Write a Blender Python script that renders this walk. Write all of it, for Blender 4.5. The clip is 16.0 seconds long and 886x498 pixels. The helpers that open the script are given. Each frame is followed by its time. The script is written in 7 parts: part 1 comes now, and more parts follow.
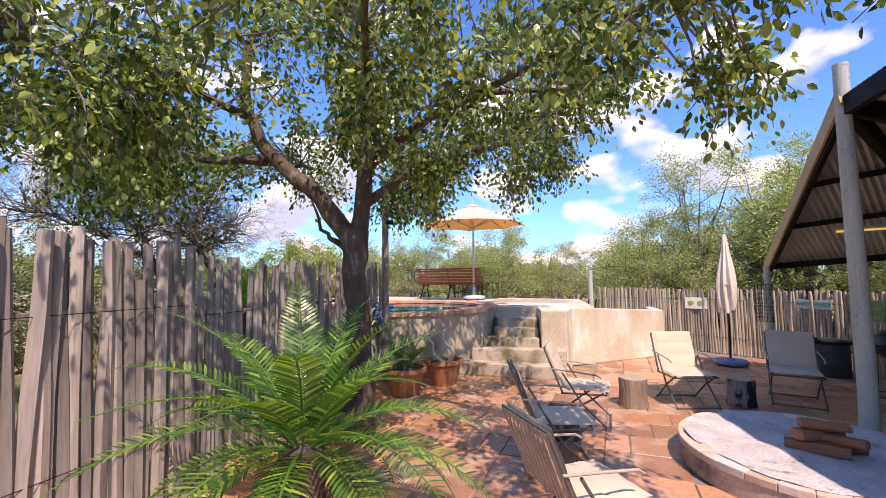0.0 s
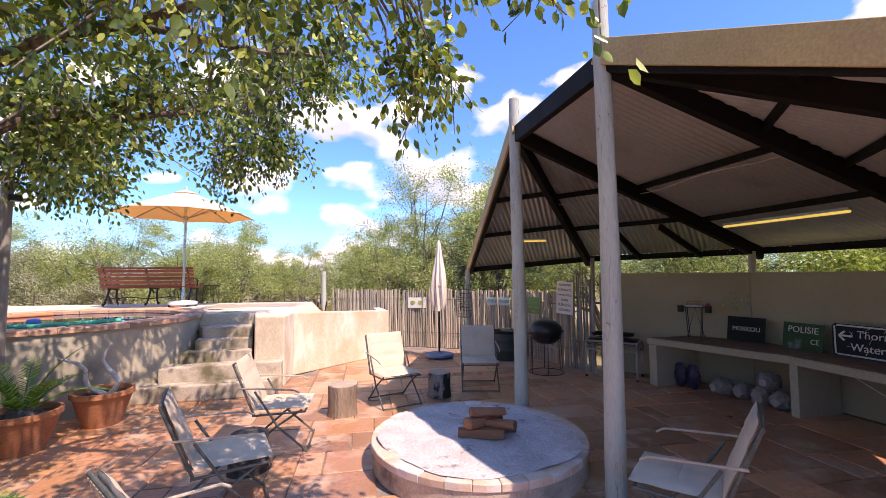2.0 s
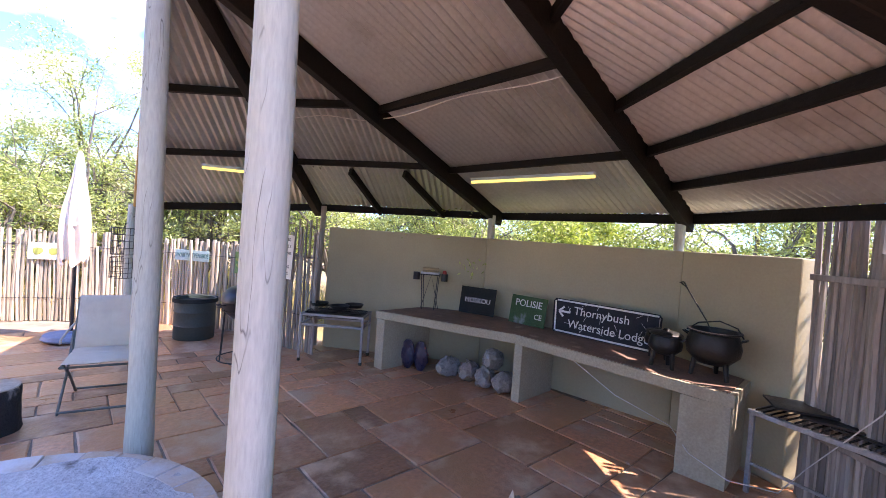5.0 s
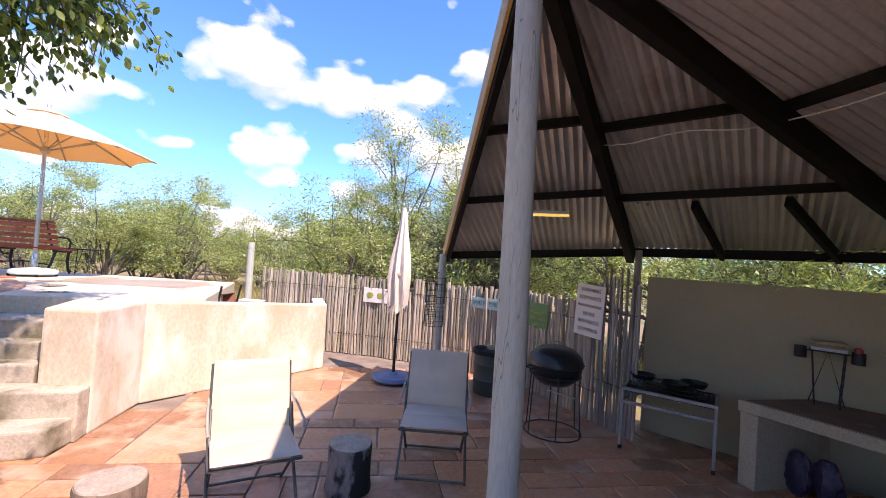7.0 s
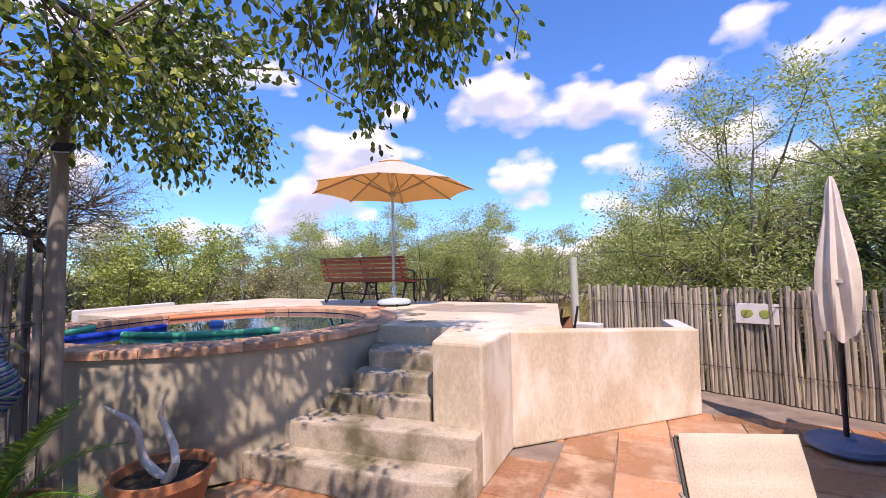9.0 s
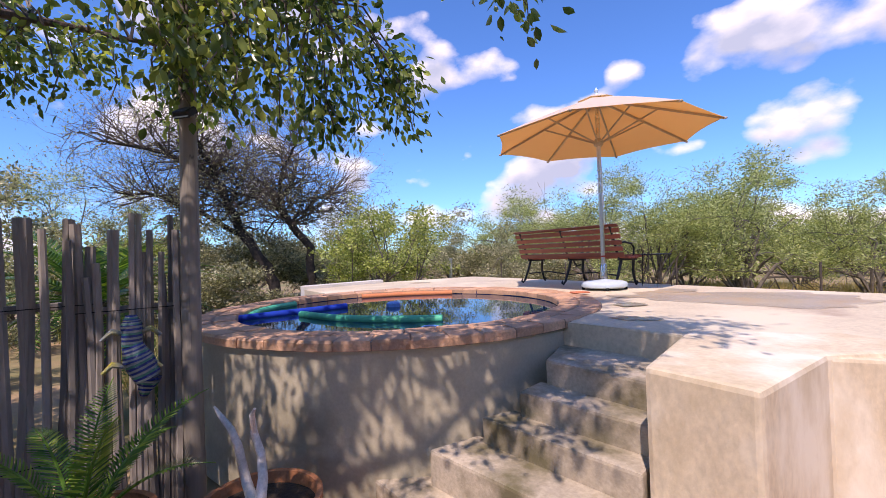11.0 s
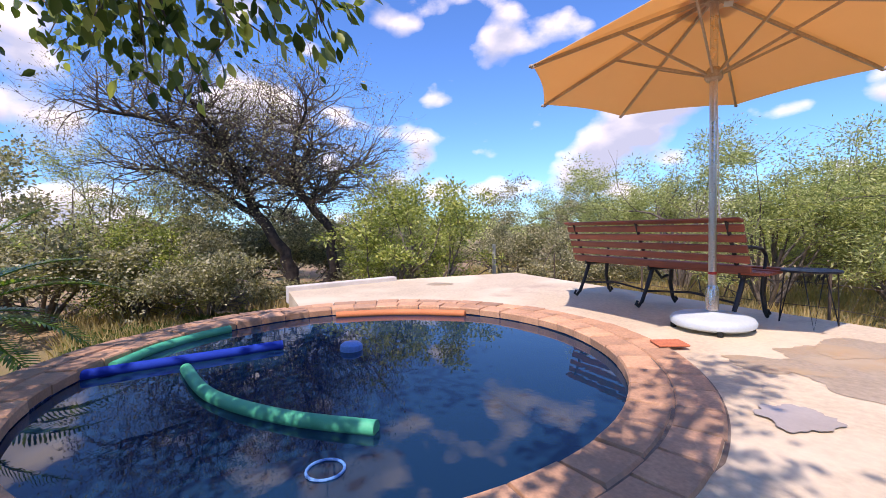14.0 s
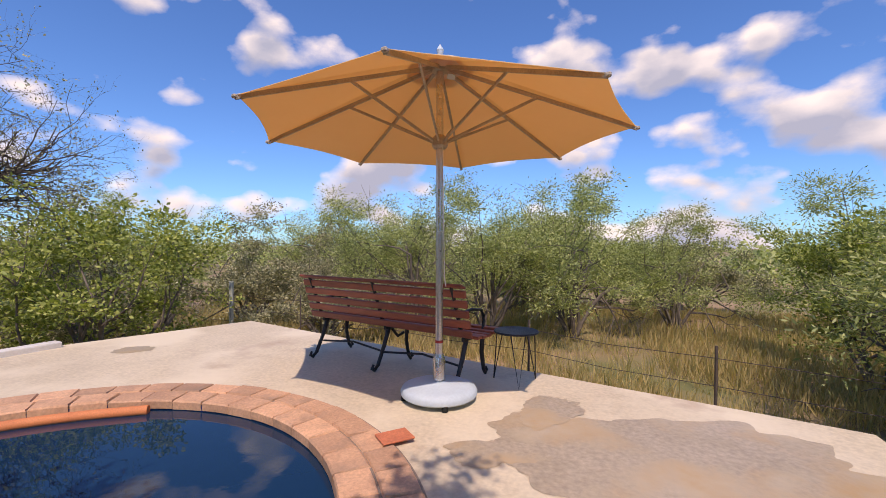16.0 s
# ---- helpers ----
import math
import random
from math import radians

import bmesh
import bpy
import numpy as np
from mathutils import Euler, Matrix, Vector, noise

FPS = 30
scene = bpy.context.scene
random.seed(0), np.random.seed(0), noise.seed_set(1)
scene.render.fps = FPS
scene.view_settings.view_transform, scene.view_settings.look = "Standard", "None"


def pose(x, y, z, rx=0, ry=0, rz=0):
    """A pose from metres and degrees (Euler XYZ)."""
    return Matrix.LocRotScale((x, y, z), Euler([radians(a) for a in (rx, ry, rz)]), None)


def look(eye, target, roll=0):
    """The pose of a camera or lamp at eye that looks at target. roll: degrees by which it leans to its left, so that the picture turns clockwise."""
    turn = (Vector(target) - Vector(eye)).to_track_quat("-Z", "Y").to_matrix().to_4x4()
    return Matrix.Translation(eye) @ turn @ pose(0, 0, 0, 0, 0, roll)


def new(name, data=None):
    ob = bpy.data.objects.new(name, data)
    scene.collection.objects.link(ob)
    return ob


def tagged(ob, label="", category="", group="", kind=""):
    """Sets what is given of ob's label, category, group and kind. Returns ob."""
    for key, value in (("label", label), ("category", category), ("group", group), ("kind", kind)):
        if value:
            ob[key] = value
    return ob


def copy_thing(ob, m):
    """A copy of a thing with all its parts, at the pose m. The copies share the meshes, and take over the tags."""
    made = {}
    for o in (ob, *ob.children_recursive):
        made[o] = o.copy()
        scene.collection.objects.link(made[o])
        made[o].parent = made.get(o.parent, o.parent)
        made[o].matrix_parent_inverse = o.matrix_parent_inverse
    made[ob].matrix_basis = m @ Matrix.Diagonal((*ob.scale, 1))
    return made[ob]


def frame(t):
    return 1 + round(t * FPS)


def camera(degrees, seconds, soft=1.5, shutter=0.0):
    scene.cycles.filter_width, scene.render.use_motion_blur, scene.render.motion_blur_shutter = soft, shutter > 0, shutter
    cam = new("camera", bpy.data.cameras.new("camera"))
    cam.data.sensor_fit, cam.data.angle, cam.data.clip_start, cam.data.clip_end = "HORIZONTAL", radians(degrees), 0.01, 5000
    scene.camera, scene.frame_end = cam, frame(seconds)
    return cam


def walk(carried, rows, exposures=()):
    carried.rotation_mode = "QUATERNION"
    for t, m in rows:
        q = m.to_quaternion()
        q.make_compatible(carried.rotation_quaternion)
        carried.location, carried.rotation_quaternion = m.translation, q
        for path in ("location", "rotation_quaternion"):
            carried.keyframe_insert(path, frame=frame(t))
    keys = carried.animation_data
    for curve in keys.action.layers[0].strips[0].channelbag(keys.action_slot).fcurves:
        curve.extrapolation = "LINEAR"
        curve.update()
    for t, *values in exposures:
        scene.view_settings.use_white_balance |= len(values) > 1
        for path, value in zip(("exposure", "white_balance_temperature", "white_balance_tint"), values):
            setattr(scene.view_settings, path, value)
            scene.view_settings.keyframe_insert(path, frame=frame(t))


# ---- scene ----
cam = camera(92.7, 16.0, 0.8)
PATH = [
    (0, (1.266, -0.166, 1.719), (0.94, 1.803, 1.848), -0.6),
    (0.5, (1.376, -0.056, 1.721), (1.286, 1.933, 1.912), -0.4),
    (1, (1.5, 0.09, 1.74), (1.735, 2.061, 1.983), -0.5),
    (1.5, (1.666, 0.239, 1.72), (2.224, 2.144, 1.963), -1.3),
    (2, (1.868, 0.371, 1.708), (2.642, 2.211, 1.835), -0.4),
    (2.5, (2.126, 0.563, 1.67), (3.189, 2.257, 1.682), 0.4),
    (3, (2.413, 0.773, 1.649), (3.764, 2.246, 1.57), 0.8),
    (3.2, (2.549, 0.831, 1.652), (3.981, 2.223, 1.551), 1.1),
    (5.3, (3.586, 1.809, 1.694), (5.217, 2.965, 1.649), 4.2),
    (5.5, (3.583, 1.949, 1.712), (5.175, 3.16, 1.669), 4.0),
    (5.8, (3.561, 2.14, 1.716), (5.076, 3.446, 1.691), 3.8),
    (6, (3.564, 2.301, 1.715), (5.006, 3.687, 1.708), 3.6),
    (6.4, (3.594, 2.593, 1.72), (4.821, 4.171, 1.77), 4.0),
    (6.5, (3.605, 2.628, 1.713), (4.756, 4.263, 1.772), 4.1),
    (6.6, (3.639, 2.662, 1.715), (4.701, 4.357, 1.755), 3.7),
    (7, (3.528, 2.874, 1.747), (4.282, 4.725, 1.803), 4.0),
    (7.3, (3.352, 3.037, 1.769), (3.913, 4.956, 1.82), 2.8),
    (7.5, (3.23, 3.148, 1.76), (3.665, 5.099, 1.822), 2.3),
    (8, (2.931, 3.477, 1.742), (3.032, 5.473, 1.819), 0.5),
    (8.5, (2.679, 3.831, 1.703), (2.529, 5.824, 1.792), -0.7),
    (9, (2.562, 4.189, 1.68), (2.154, 6.145, 1.779), -1.1),
    (9.5, (2.529, 4.54, 1.659), (1.834, 6.414, 1.739), -1.2),
    (10, (2.529, 4.933, 1.621), (1.679, 6.742, 1.682), -1.9),
    (10.2, (2.518, 5.071, 1.608), (1.564, 6.828, 1.665), -2.0),
    (12.3, (1.836, 6.538, 1.678), (0.237, 7.738, 1.638), -2.4),
    (12.5, (1.768, 6.678, 1.673), (0.16, 7.867, 1.631), -2.4),
    (13, (1.595, 7.04, 1.708), (-0.026, 8.21, 1.648), -2.2),
    (13.5, (1.499, 7.276, 1.81), (-0.115, 8.454, 1.717), -2.1),
    (14, (1.391, 7.535, 1.92), (-0.147, 8.81, 1.819), -1.4),
    (14.5, (1.326, 7.755, 2.046), (-0.034, 9.218, 1.954), -0.5),
    (15, (1.241, 7.986, 2.138), (0.16, 9.668, 2.084), 0.4),
    (15.5, (1.241, 8.124, 2.216), (0.411, 9.944, 2.183), 0.4),
    (16, (1.286, 8.2, 2.245), (0.631, 10.089, 2.229), 0.2),
]
EXPOSURES = [(t, stops, kelvin, tint) for t, stops, kelvin, tint in (
    (0, 0.55, 7400, 30), (1.5, 0.62, 7450, 32), (2.5, 1.05, 7350, 32), (3.2, 1.3, 7250, 32), (5.3, 2.25, 6900, 30), (5.5, 2.25, 6900, 30), (6, 1.8, 7050, 31),
    (6.5, 1.25, 7150, 32), (7, 0.95, 7050, 31), (8, 0.55, 7050, 31), (9, 0.40, 7000, 31), (10, 0.18, 7000, 30), (12.5, 0.42, 7050, 31), (14, 0.35, 7100, 30), (15, 0.14, 7400, 29), (16, -0.12, 7600, 28))]
walk(cam, [(t, look(eye, target, roll)) for t, eye, target, roll in PATH], EXPOSURES)

# ---- light ----
SUN = Vector((0.28, -0.60, 1.0)).normalized()
sun = new("sun", bpy.data.lights.new("sun", "SUN"))
sun.data.energy, sun.data.angle, sun.data.color = 4.15, radians(0.6), (1.0, 0.94, 0.84)
sun.matrix_world = look(SUN * 30, (0, 0, 0))

world = bpy.data.worlds.new("sky")
scene.world = world
world.use_nodes = True
wn, wl = world.node_tree.nodes, world.node_tree.links
wn.clear()
wsky = wn.new("ShaderNodeTexSky")
wsky.sky_type, wsky.sun_disc = "NISHITA", False
wsky.sun_elevation, wsky.sun_rotation = math.asin(SUN.z), math.atan2(SUN.x, SUN.y)
wsky.air_density, wsky.dust_density, wsky.ozone_density = 1.0, 0.3, 2.0
wco = wn.new("ShaderNodeTexCoord")
wsep = wn.new("ShaderNodeSeparateXYZ")
wl.new(wco.outputs["Generated"], wsep.inputs[0])


def wmath(op, a, b=None, clamp=False):
    n = wn.new("ShaderNodeMath")
    n.operation, n.use_clamp = op, clamp
    for i, v in enumerate((a, b)):
        if v is None:
            continue
        if isinstance(v, (int, float)):
            n.inputs[i].default_value = v
        else:
            wl.new(v, n.inputs[i])
    return n.outputs[0]


# cumulus: heaped lumps on the direction, more of them towards the horizon, shaded from below
def cloud_density(lift):
    com = wn.new("ShaderNodeCombineXYZ")
    wl.new(wsep.outputs[0], com.inputs[0])
    wl.new(wsep.outputs[1], com.inputs[1])
    wl.new(wmath("ADD", wmath("MULTIPLY", wsep.outputs[2], 1.65), lift + 2.31), com.inputs[2])

    def cells(size):
        node = wn.new("ShaderNodeTexVoronoi")
        node.feature, node.inputs["Scale"].default_value, node.inputs["Smoothness"].default_value = "SMOOTH_F1", size, 0.55
        wl.new(com.outputs[0], node.inputs["Vector"])
        return node.outputs["Distance"]

    def cloud_noise(size, det):
        node = wn.new("ShaderNodeTexNoise")
        node.inputs["Scale"].default_value, node.inputs["Detail"].default_value, node.inputs["Roughness"].default_value = size, det, 0.58
        wl.new(com.outputs[0], node.inputs["Vector"])
        return node.outputs["Fac"]

    d = wmath("ADD", cloud_noise(3.7, 1.0), wmath("MULTIPLY", wmath("SUBTRACT", cloud_noise(24.0, 6.0), 0.5), 0.13))
    d = wmath("SUBTRACT", d, wmath("MULTIPLY", wmath("SUBTRACT", cells(8.5), 0.42), 0.30))
    d = wmath("SUBTRACT", d, wmath("MULTIPLY", wmath("SUBTRACT", cells(21.0), 0.42), 0.13))
    return wmath("SUBTRACT", d, wmath("SUBTRACT", wmath("MULTIPLY", wmath("MAXIMUM", wsep.outputs[2], 0.0), 0.16), 0.050))


wdens, wabove = cloud_density(0.0), cloud_density(0.06)
wramp = wn.new("ShaderNodeValToRGB")
wramp.color_ramp.elements[0].position, wramp.color_ramp.elements[1].position = 0.505, 0.62
wl.new(wdens, wramp.inputs[0])
wshade = wn.new("ShaderNodeValToRGB")
wshade.color_ramp.elements[0].position, wshade.color_ramp.elements[1].position = 0.44, 0.66
wshade.color_ramp.elements[0].color, wshade.color_ramp.elements[1].color = (1.0, 1.0, 1.0, 1), (0.42, 0.50, 0.66, 1)
wl.new(wabove, wshade.inputs[0])
wb1, wb2, wmix = wn.new("ShaderNodeBackground"), wn.new("ShaderNodeBackground"), wn.new("ShaderNodeMixShader")
wtint = wn.new("ShaderNodeMix")
wtint.data_type, wtint.blend_type = "RGBA", "MULTIPLY"
wtint.inputs["Factor"].default_value = 1.0
wtint.inputs["B"].default_value = (0.44, 0.87, 1.38, 1)
wl.new(wsky.outputs[0], wtint.inputs["A"])
wl.new(wtint.outputs["Result"], wb1.inputs[0])
wb1.inputs[1].default_value = 0.148
wl.new(wshade.outputs[0], wb2.inputs[0])
wb2.inputs[1].default_value = 1.10
wl.new(wramp.outputs[0], wmix.inputs[0])
wl.new(wb1.outputs[0], wmix.inputs[1])
wl.new(wb2.outputs[0], wmix.inputs[2])
wout = wn.new("ShaderNodeOutputWorld")
wl.new(wmix.outputs[0], wout.inputs[0])


# ---- materials ----
def surf(name, a, b, scale=5.0, rough=0.75, bump=0.2, fine=70.0, metal=0.0, rnd=0.0, island=0.0, stretch=(1, 1, 1), spec=0.5,
         stain=None, stain_scale=1.3, stain_at=(0.5, 0.7), bump_dist=0.01, grit=1.0, patch=None, cracks=None):
    """Two colours mixed by a coarse noise, a finer grain over it, an optional stain, and a fine relief."""
    m = bpy.data.materials.new(name)
    m.use_nodes = True
    n, l = m.node_tree.nodes, m.node_tree.links
    bs = n["Principled BSDF"]
    co, mp = n.new("ShaderNodeTexCoord"), n.new("ShaderNodeMapping")
    mp.inputs["Scale"].default_value = stretch
    l.new(co.outputs["Object"], mp.inputs[0])
    vec = mp.outputs[0]
    if rnd:
        info, add = n.new("ShaderNodeObjectInfo"), n.new("ShaderNodeVectorMath")
        mul = n.new("ShaderNodeMath")
        mul.operation = "MULTIPLY"
        mul.inputs[1].default_value = 37.0
        l.new(info.outputs["Random"], mul.inputs[0])
        add.operation = "ADD"
        l.new(vec, add.inputs[0])
        l.new(mul.outputs[0], add.inputs[1])
        vec = add.outputs[0]

    def noise_node(s, detail, r=0.55):
        t = n.new("ShaderNodeTexNoise")
        t.inputs["Scale"].default_value, t.inputs["Detail"].default_value, t.inputs["Roughness"].default_value = s, detail, r
        l.new(vec, t.inputs["Vector"])
        return t.outputs["Fac"]

    def mixed(blend, fac, x, y):
        t = n.new("ShaderNodeMix")
        t.data_type, t.blend_type = "RGBA", blend
        for key, v in (("Factor", fac), ("A", x), ("B", y)):
            if hasattr(v, "default_value"):
                l.new(v, t.inputs[key])
            else:
                t.inputs[key].default_value = v if key == "Factor" else (*v, 1)
        return t.outputs["Result"]

    def ramp(fac, lo, hi, c0=(0, 0, 0), c1=(1, 1, 1)):
        t = n.new("ShaderNodeValToRGB")
        t.color_ramp.elements[0].position, t.color_ramp.elements[1].position = lo, hi
        t.color_ramp.elements[0].color, t.color_ramp.elements[1].color = (*c0, 1), (*c1, 1)
        l.new(fac, t.inputs[0])
        return t.outputs[0]

    coarse, grain = noise_node(scale, 6), noise_node(fine, 4)
    col = mixed("MIX", ramp(coarse, 0.35, 0.65), a, b)
    col = mixed("MULTIPLY", 1.0, col, ramp(grain, 0.25, 0.75, (1 - 0.26 * grit,) * 3, (1 + 0.12 * grit,) * 3))
    if patch:
        col = mixed("MIX", ramp(noise_node(stain_scale * 0.6 + 0.37, 6, 0.55), 0.47, 0.62), col, patch)
    if rnd or island:
        if island:
            src = n.new("ShaderNodeNewGeometry").outputs["Random Per Island"]
        else:
            src = info.outputs["Random"]
        k = rnd or island
        col = mixed("MULTIPLY", 1.0, col, ramp(src, 0.0, 1.0, (1 - k, 1 - k, 1 - k), (1 + k, 1 + k * 0.9, 1 + k * 0.75)))
    if stain:
        col = mixed("MIX", ramp(noise_node(stain_scale, 8, 0.6), *stain_at), col, stain)
    if cracks:
        # thin drying cracks along the grain
        line = n.new("ShaderNodeTexNoise")
        line.inputs["Scale"].default_value, line.inputs["Detail"].default_value = cracks, 1.5
        slim = n.new("ShaderNodeVectorMath")
        slim.operation = "MULTIPLY"
        slim.inputs[1].default_value = (1, 1, 0.9)
        l.new(vec, slim.inputs[0])
        l.new(slim.outputs[0], line.inputs["Vector"])
        t = n.new("ShaderNodeValToRGB")
        for pos, v in ((0.4925, 0.0), (0.500, 0.9), (0.5075, 0.0)):
            e = t.color_ramp.elements.new(pos)
            e.color = (v, v, v, 1)
        t.color_ramp.elements[0].color = t.color_ramp.elements[-1].color = (0, 0, 0, 1)
        l.new(line.outputs["Fac"], t.inputs[0])
        here = mixed("MULTIPLY", 1.0, t.outputs[0], ramp(noise_node(cracks * 0.6, 2), 0.46, 0.54))
        col = mixed("MIX", here, col, (0.11, 0.105, 0.095))
    l.new(col, bs.inputs["Base Color"])
    bs.inputs["Metallic"].default_value, bs.inputs["Specular IOR Level"].default_value = metal, spec
    l.new(ramp(coarse, 0.2, 0.8, (max(rough - 0.12, 0.02),) * 3, (min(rough + 0.1, 1.0),) * 3), bs.inputs["Roughness"])
    if bump:
        bp = n.new("ShaderNodeBump")
        bp.inputs["Strength"].default_value, bp.inputs["Distance"].default_value = bump, bump_dist
        l.new(grain, bp.inputs["Height"])
        l.new(bp.outputs[0], bs.inputs["Normal"])
    return m


def leafy(name, a, b, c, through_light=0.35, rough=0.5):
    """Leaf: colour varies from leaf to leaf, some light passes through."""
    m = bpy.data.materials.new(name)
    m.use_nodes = True
    n, l = m.node_tree.nodes, m.node_tree.links
    bs, out = n["Principled BSDF"], n["Material Output"]
    geo, rp = n.new("ShaderNodeNewGeometry"), n.new("ShaderNodeValToRGB")
    rp.color_ramp.elements[0].color, rp.color_ramp.elements[1].color = (*a, 1), (*c, 1)
    e = rp.color_ramp.elements.new(0.55)
    e.color = (*b, 1)
    l.new(geo.outputs["Random Per Island"], rp.inputs[0])
    l.new(rp.outputs[0], bs.inputs["Base Color"])
    bs.inputs["Roughness"].default_value = rough
    tr, mx = n.new("ShaderNodeBsdfTranslucent"), n.new("ShaderNodeMixShader")
    br = n.new("ShaderNodeMix")
    br.data_type, br.blend_type = "RGBA", "MULTIPLY"
    br.inputs["Factor"].default_value = 1.0
    br.inputs["B"].default_value = (1.5, 1.6, 0.7, 1)
    l.new(rp.outputs[0], br.inputs["A"])
    l.new(br.outputs["Result"], tr.inputs[0])
    mx.inputs[0].default_value = through_light
    l.new(bs.outputs[0], mx.inputs[1])
    l.new(tr.outputs[0], mx.inputs[2])
    l.new(mx.outputs[0], out.inputs[0])
    return m


M = {}
M["sand"] = surf("dry earth", (0.40, 0.27, 0.15), (0.30, 0.21, 0.12), 0.5, 0.95, 0.5, 40, stain=(0.16, 0.16, 0.06), stain_scale=0.35, stain_at=(0.42, 0.62))
M["mortar"] = surf("mortar", (0.30, 0.24, 0.19), (0.18, 0.13, 0.10), 3, 0.95, 0.5, 90)
M["flag"] = surf("sandstone flag", (0.52, 0.25, 0.135), (0.41, 0.20, 0.12), 2.6, 0.36, 0.5, 26, rnd=0.42, stain=(0.53, 0.35, 0.23), stain_scale=2.6, stain_at=(0.50, 0.66), grit=1.3, patch=(0.40, 0.20, 0.10))
M["plaster"] = surf("cream lime plaster", (0.71, 0.60, 0.44), (0.62, 0.51, 0.36), 2.3, 0.9, 0.3, 36, stain=(0.50, 0.39, 0.24), stain_scale=2.6, stain_at=(0.50, 0.78), grit=0.8, patch=(0.78, 0.71, 0.59), stretch=(1, 1, 0.55))
M["pool_wall"] = surf("grey olive plaster", (0.49, 0.43, 0.31), (0.41, 0.37, 0.27), 1.2, 0.9, 0.15, 45, stain=(0.20, 0.18, 0.12), stain_scale=1.4, stain_at=(0.54, 0.8), grit=0.4)
M["back_wall"] = surf("olive plaster", (0.43, 0.385, 0.25), (0.38, 0.335, 0.215), 0.8, 0.92, 0.08, 50, grit=0.3)
M["concrete"] = surf("cream cement deck", (0.64, 0.545, 0.395), (0.56, 0.475, 0.345), 0.9, 0.75, 0.2, 34, stain=(0.44, 0.34, 0.25), stain_scale=0.7, stain_at=(0.57, 0.66), grit=0.8, patch=(0.69, 0.605, 0.455))
M["step"] = surf("weathered cement step", (0.56, 0.47, 0.36), (0.40, 0.34, 0.26), 1.6, 0.9, 0.25, 45, stain=(0.15, 0.13, 0.07), stain_scale=3.0, stain_at=(0.45, 0.66), grit=0.9)
M["white_cement"] = surf("whitewashed cement", (0.68, 0.66, 0.62), (0.54, 0.52, 0.48), 1.8, 0.85, 0.15, 50, grit=0.4)
M["coping"] = surf("terracotta coping brick", (0.62, 0.37, 0.23), (0.51, 0.30, 0.19), 4, 0.8, 0.35, 55, rnd=0.28, stain=(0.30, 0.20, 0.14), stain_scale=3, stain_at=(0.5, 0.75))
M["grey_pole"] = surf("weathered grey pole", (0.51, 0.52, 0.43), (0.41, 0.42, 0.35), 4, 0.85, 0.3, 80, cracks=13.0, grit=0.7, stretch=(1, 1, 0.16), stain=(0.27, 0.27, 0.24), stain_scale=5, stain_at=(0.60, 0.72))
# darker version of the grey pole, with the tree's shade in its colour
M["pole_tree_shade"] = surf("weathered post darkened for tree shade", (0.30, 0.27, 0.23), (0.20, 0.18, 0.15), 3, 0.9, 0.4, 45, cracks=11.0, grit=0.8, stretch=(1, 1, 0.06))
M["beam"] = surf("black creosoted beam", (0.005, 0.0045, 0.004), (0.010, 0.008, 0.007), 4, 0.7, 0.4, 50, spec=0.2)
M["iron_sheet"] = surf("galvanised corrugated sheet", (0.58, 0.60, 0.58), (0.45, 0.47, 0.455), 0.8, 0.36, 0.08, 30, metal=0.55, stain=(0.27, 0.23, 0.19), stain_scale=1.1, stain_at=(0.56, 0.80), grit=0.5)
M["fascia"] = surf("ochre painted fascia", (0.50, 0.36, 0.14), (0.44, 0.31, 0.13), 3, 0.7, 0.2, 60)
M["stake"] = surf("bleached wooden stake", (0.52, 0.45, 0.35), (0.36, 0.30, 0.23), 4, 0.9, 0.5, 45, rnd=0.3, stretch=(1, 1, 0.15))
M["stake_grey"] = surf("grey weathered stake", (0.36, 0.33, 0.30), (0.22, 0.20, 0.18), 4, 0.9, 0.5, 45, rnd=0.35, stretch=(1, 1, 0.12))
M["stake_pale"] = surf("silver grey weathered pole", (0.40, 0.36, 0.32), (0.18, 0.16, 0.14), 4, 0.9, 0.5, 45, rnd=0.45, stretch=(1, 1, 0.10))
M["bark"] = surf("rough grey brown bark", (0.17, 0.12, 0.09), (0.06, 0.043, 0.033), 9, 0.95, 1.0, 18, stretch=(1, 1, 0.45), bump_dist=0.05, stain=(0.28, 0.23, 0.18), stain_scale=6, stain_at=(0.58, 0.68), grit=2.2)
M["twig"] = surf("grey thorn twig", (0.21, 0.18, 0.15), (0.11, 0.092, 0.077), 6, 0.95, 0.3, 50)
M["bark_dark"] = surf("dark thorn tree bark", (0.075, 0.058, 0.047), (0.03, 0.024, 0.02), 9, 0.95, 0.8, 25, bump_dist=0.03)
M["twig_dark"] = surf("brown thorn branch", (0.15, 0.12, 0.095), (0.07, 0.055, 0.045), 6, 0.95, 0.3, 50)
M["leaf_main"] = leafy("glossy tree leaf", (0.036, 0.070, 0.018), (0.13, 0.19, 0.05), (0.52, 0.58, 0.17), 0.34, 0.26)
M["leaf_acacia"] = leafy("acacia leaf", (0.14, 0.18, 0.065), (0.32, 0.37, 0.15), (0.62, 0.64, 0.30), 0.38, 0.6)
M["leaf_grey"] = leafy("grey green bush leaf", (0.12, 0.12, 0.07), (0.28, 0.275, 0.165), (0.54, 0.51, 0.33), 0.28, 0.65)
M["leaf_bright"] = leafy("bright bush leaf", (0.11, 0.15, 0.03), (0.26, 0.32, 0.07), (0.56, 0.58, 0.19), 0.32, 0.55)
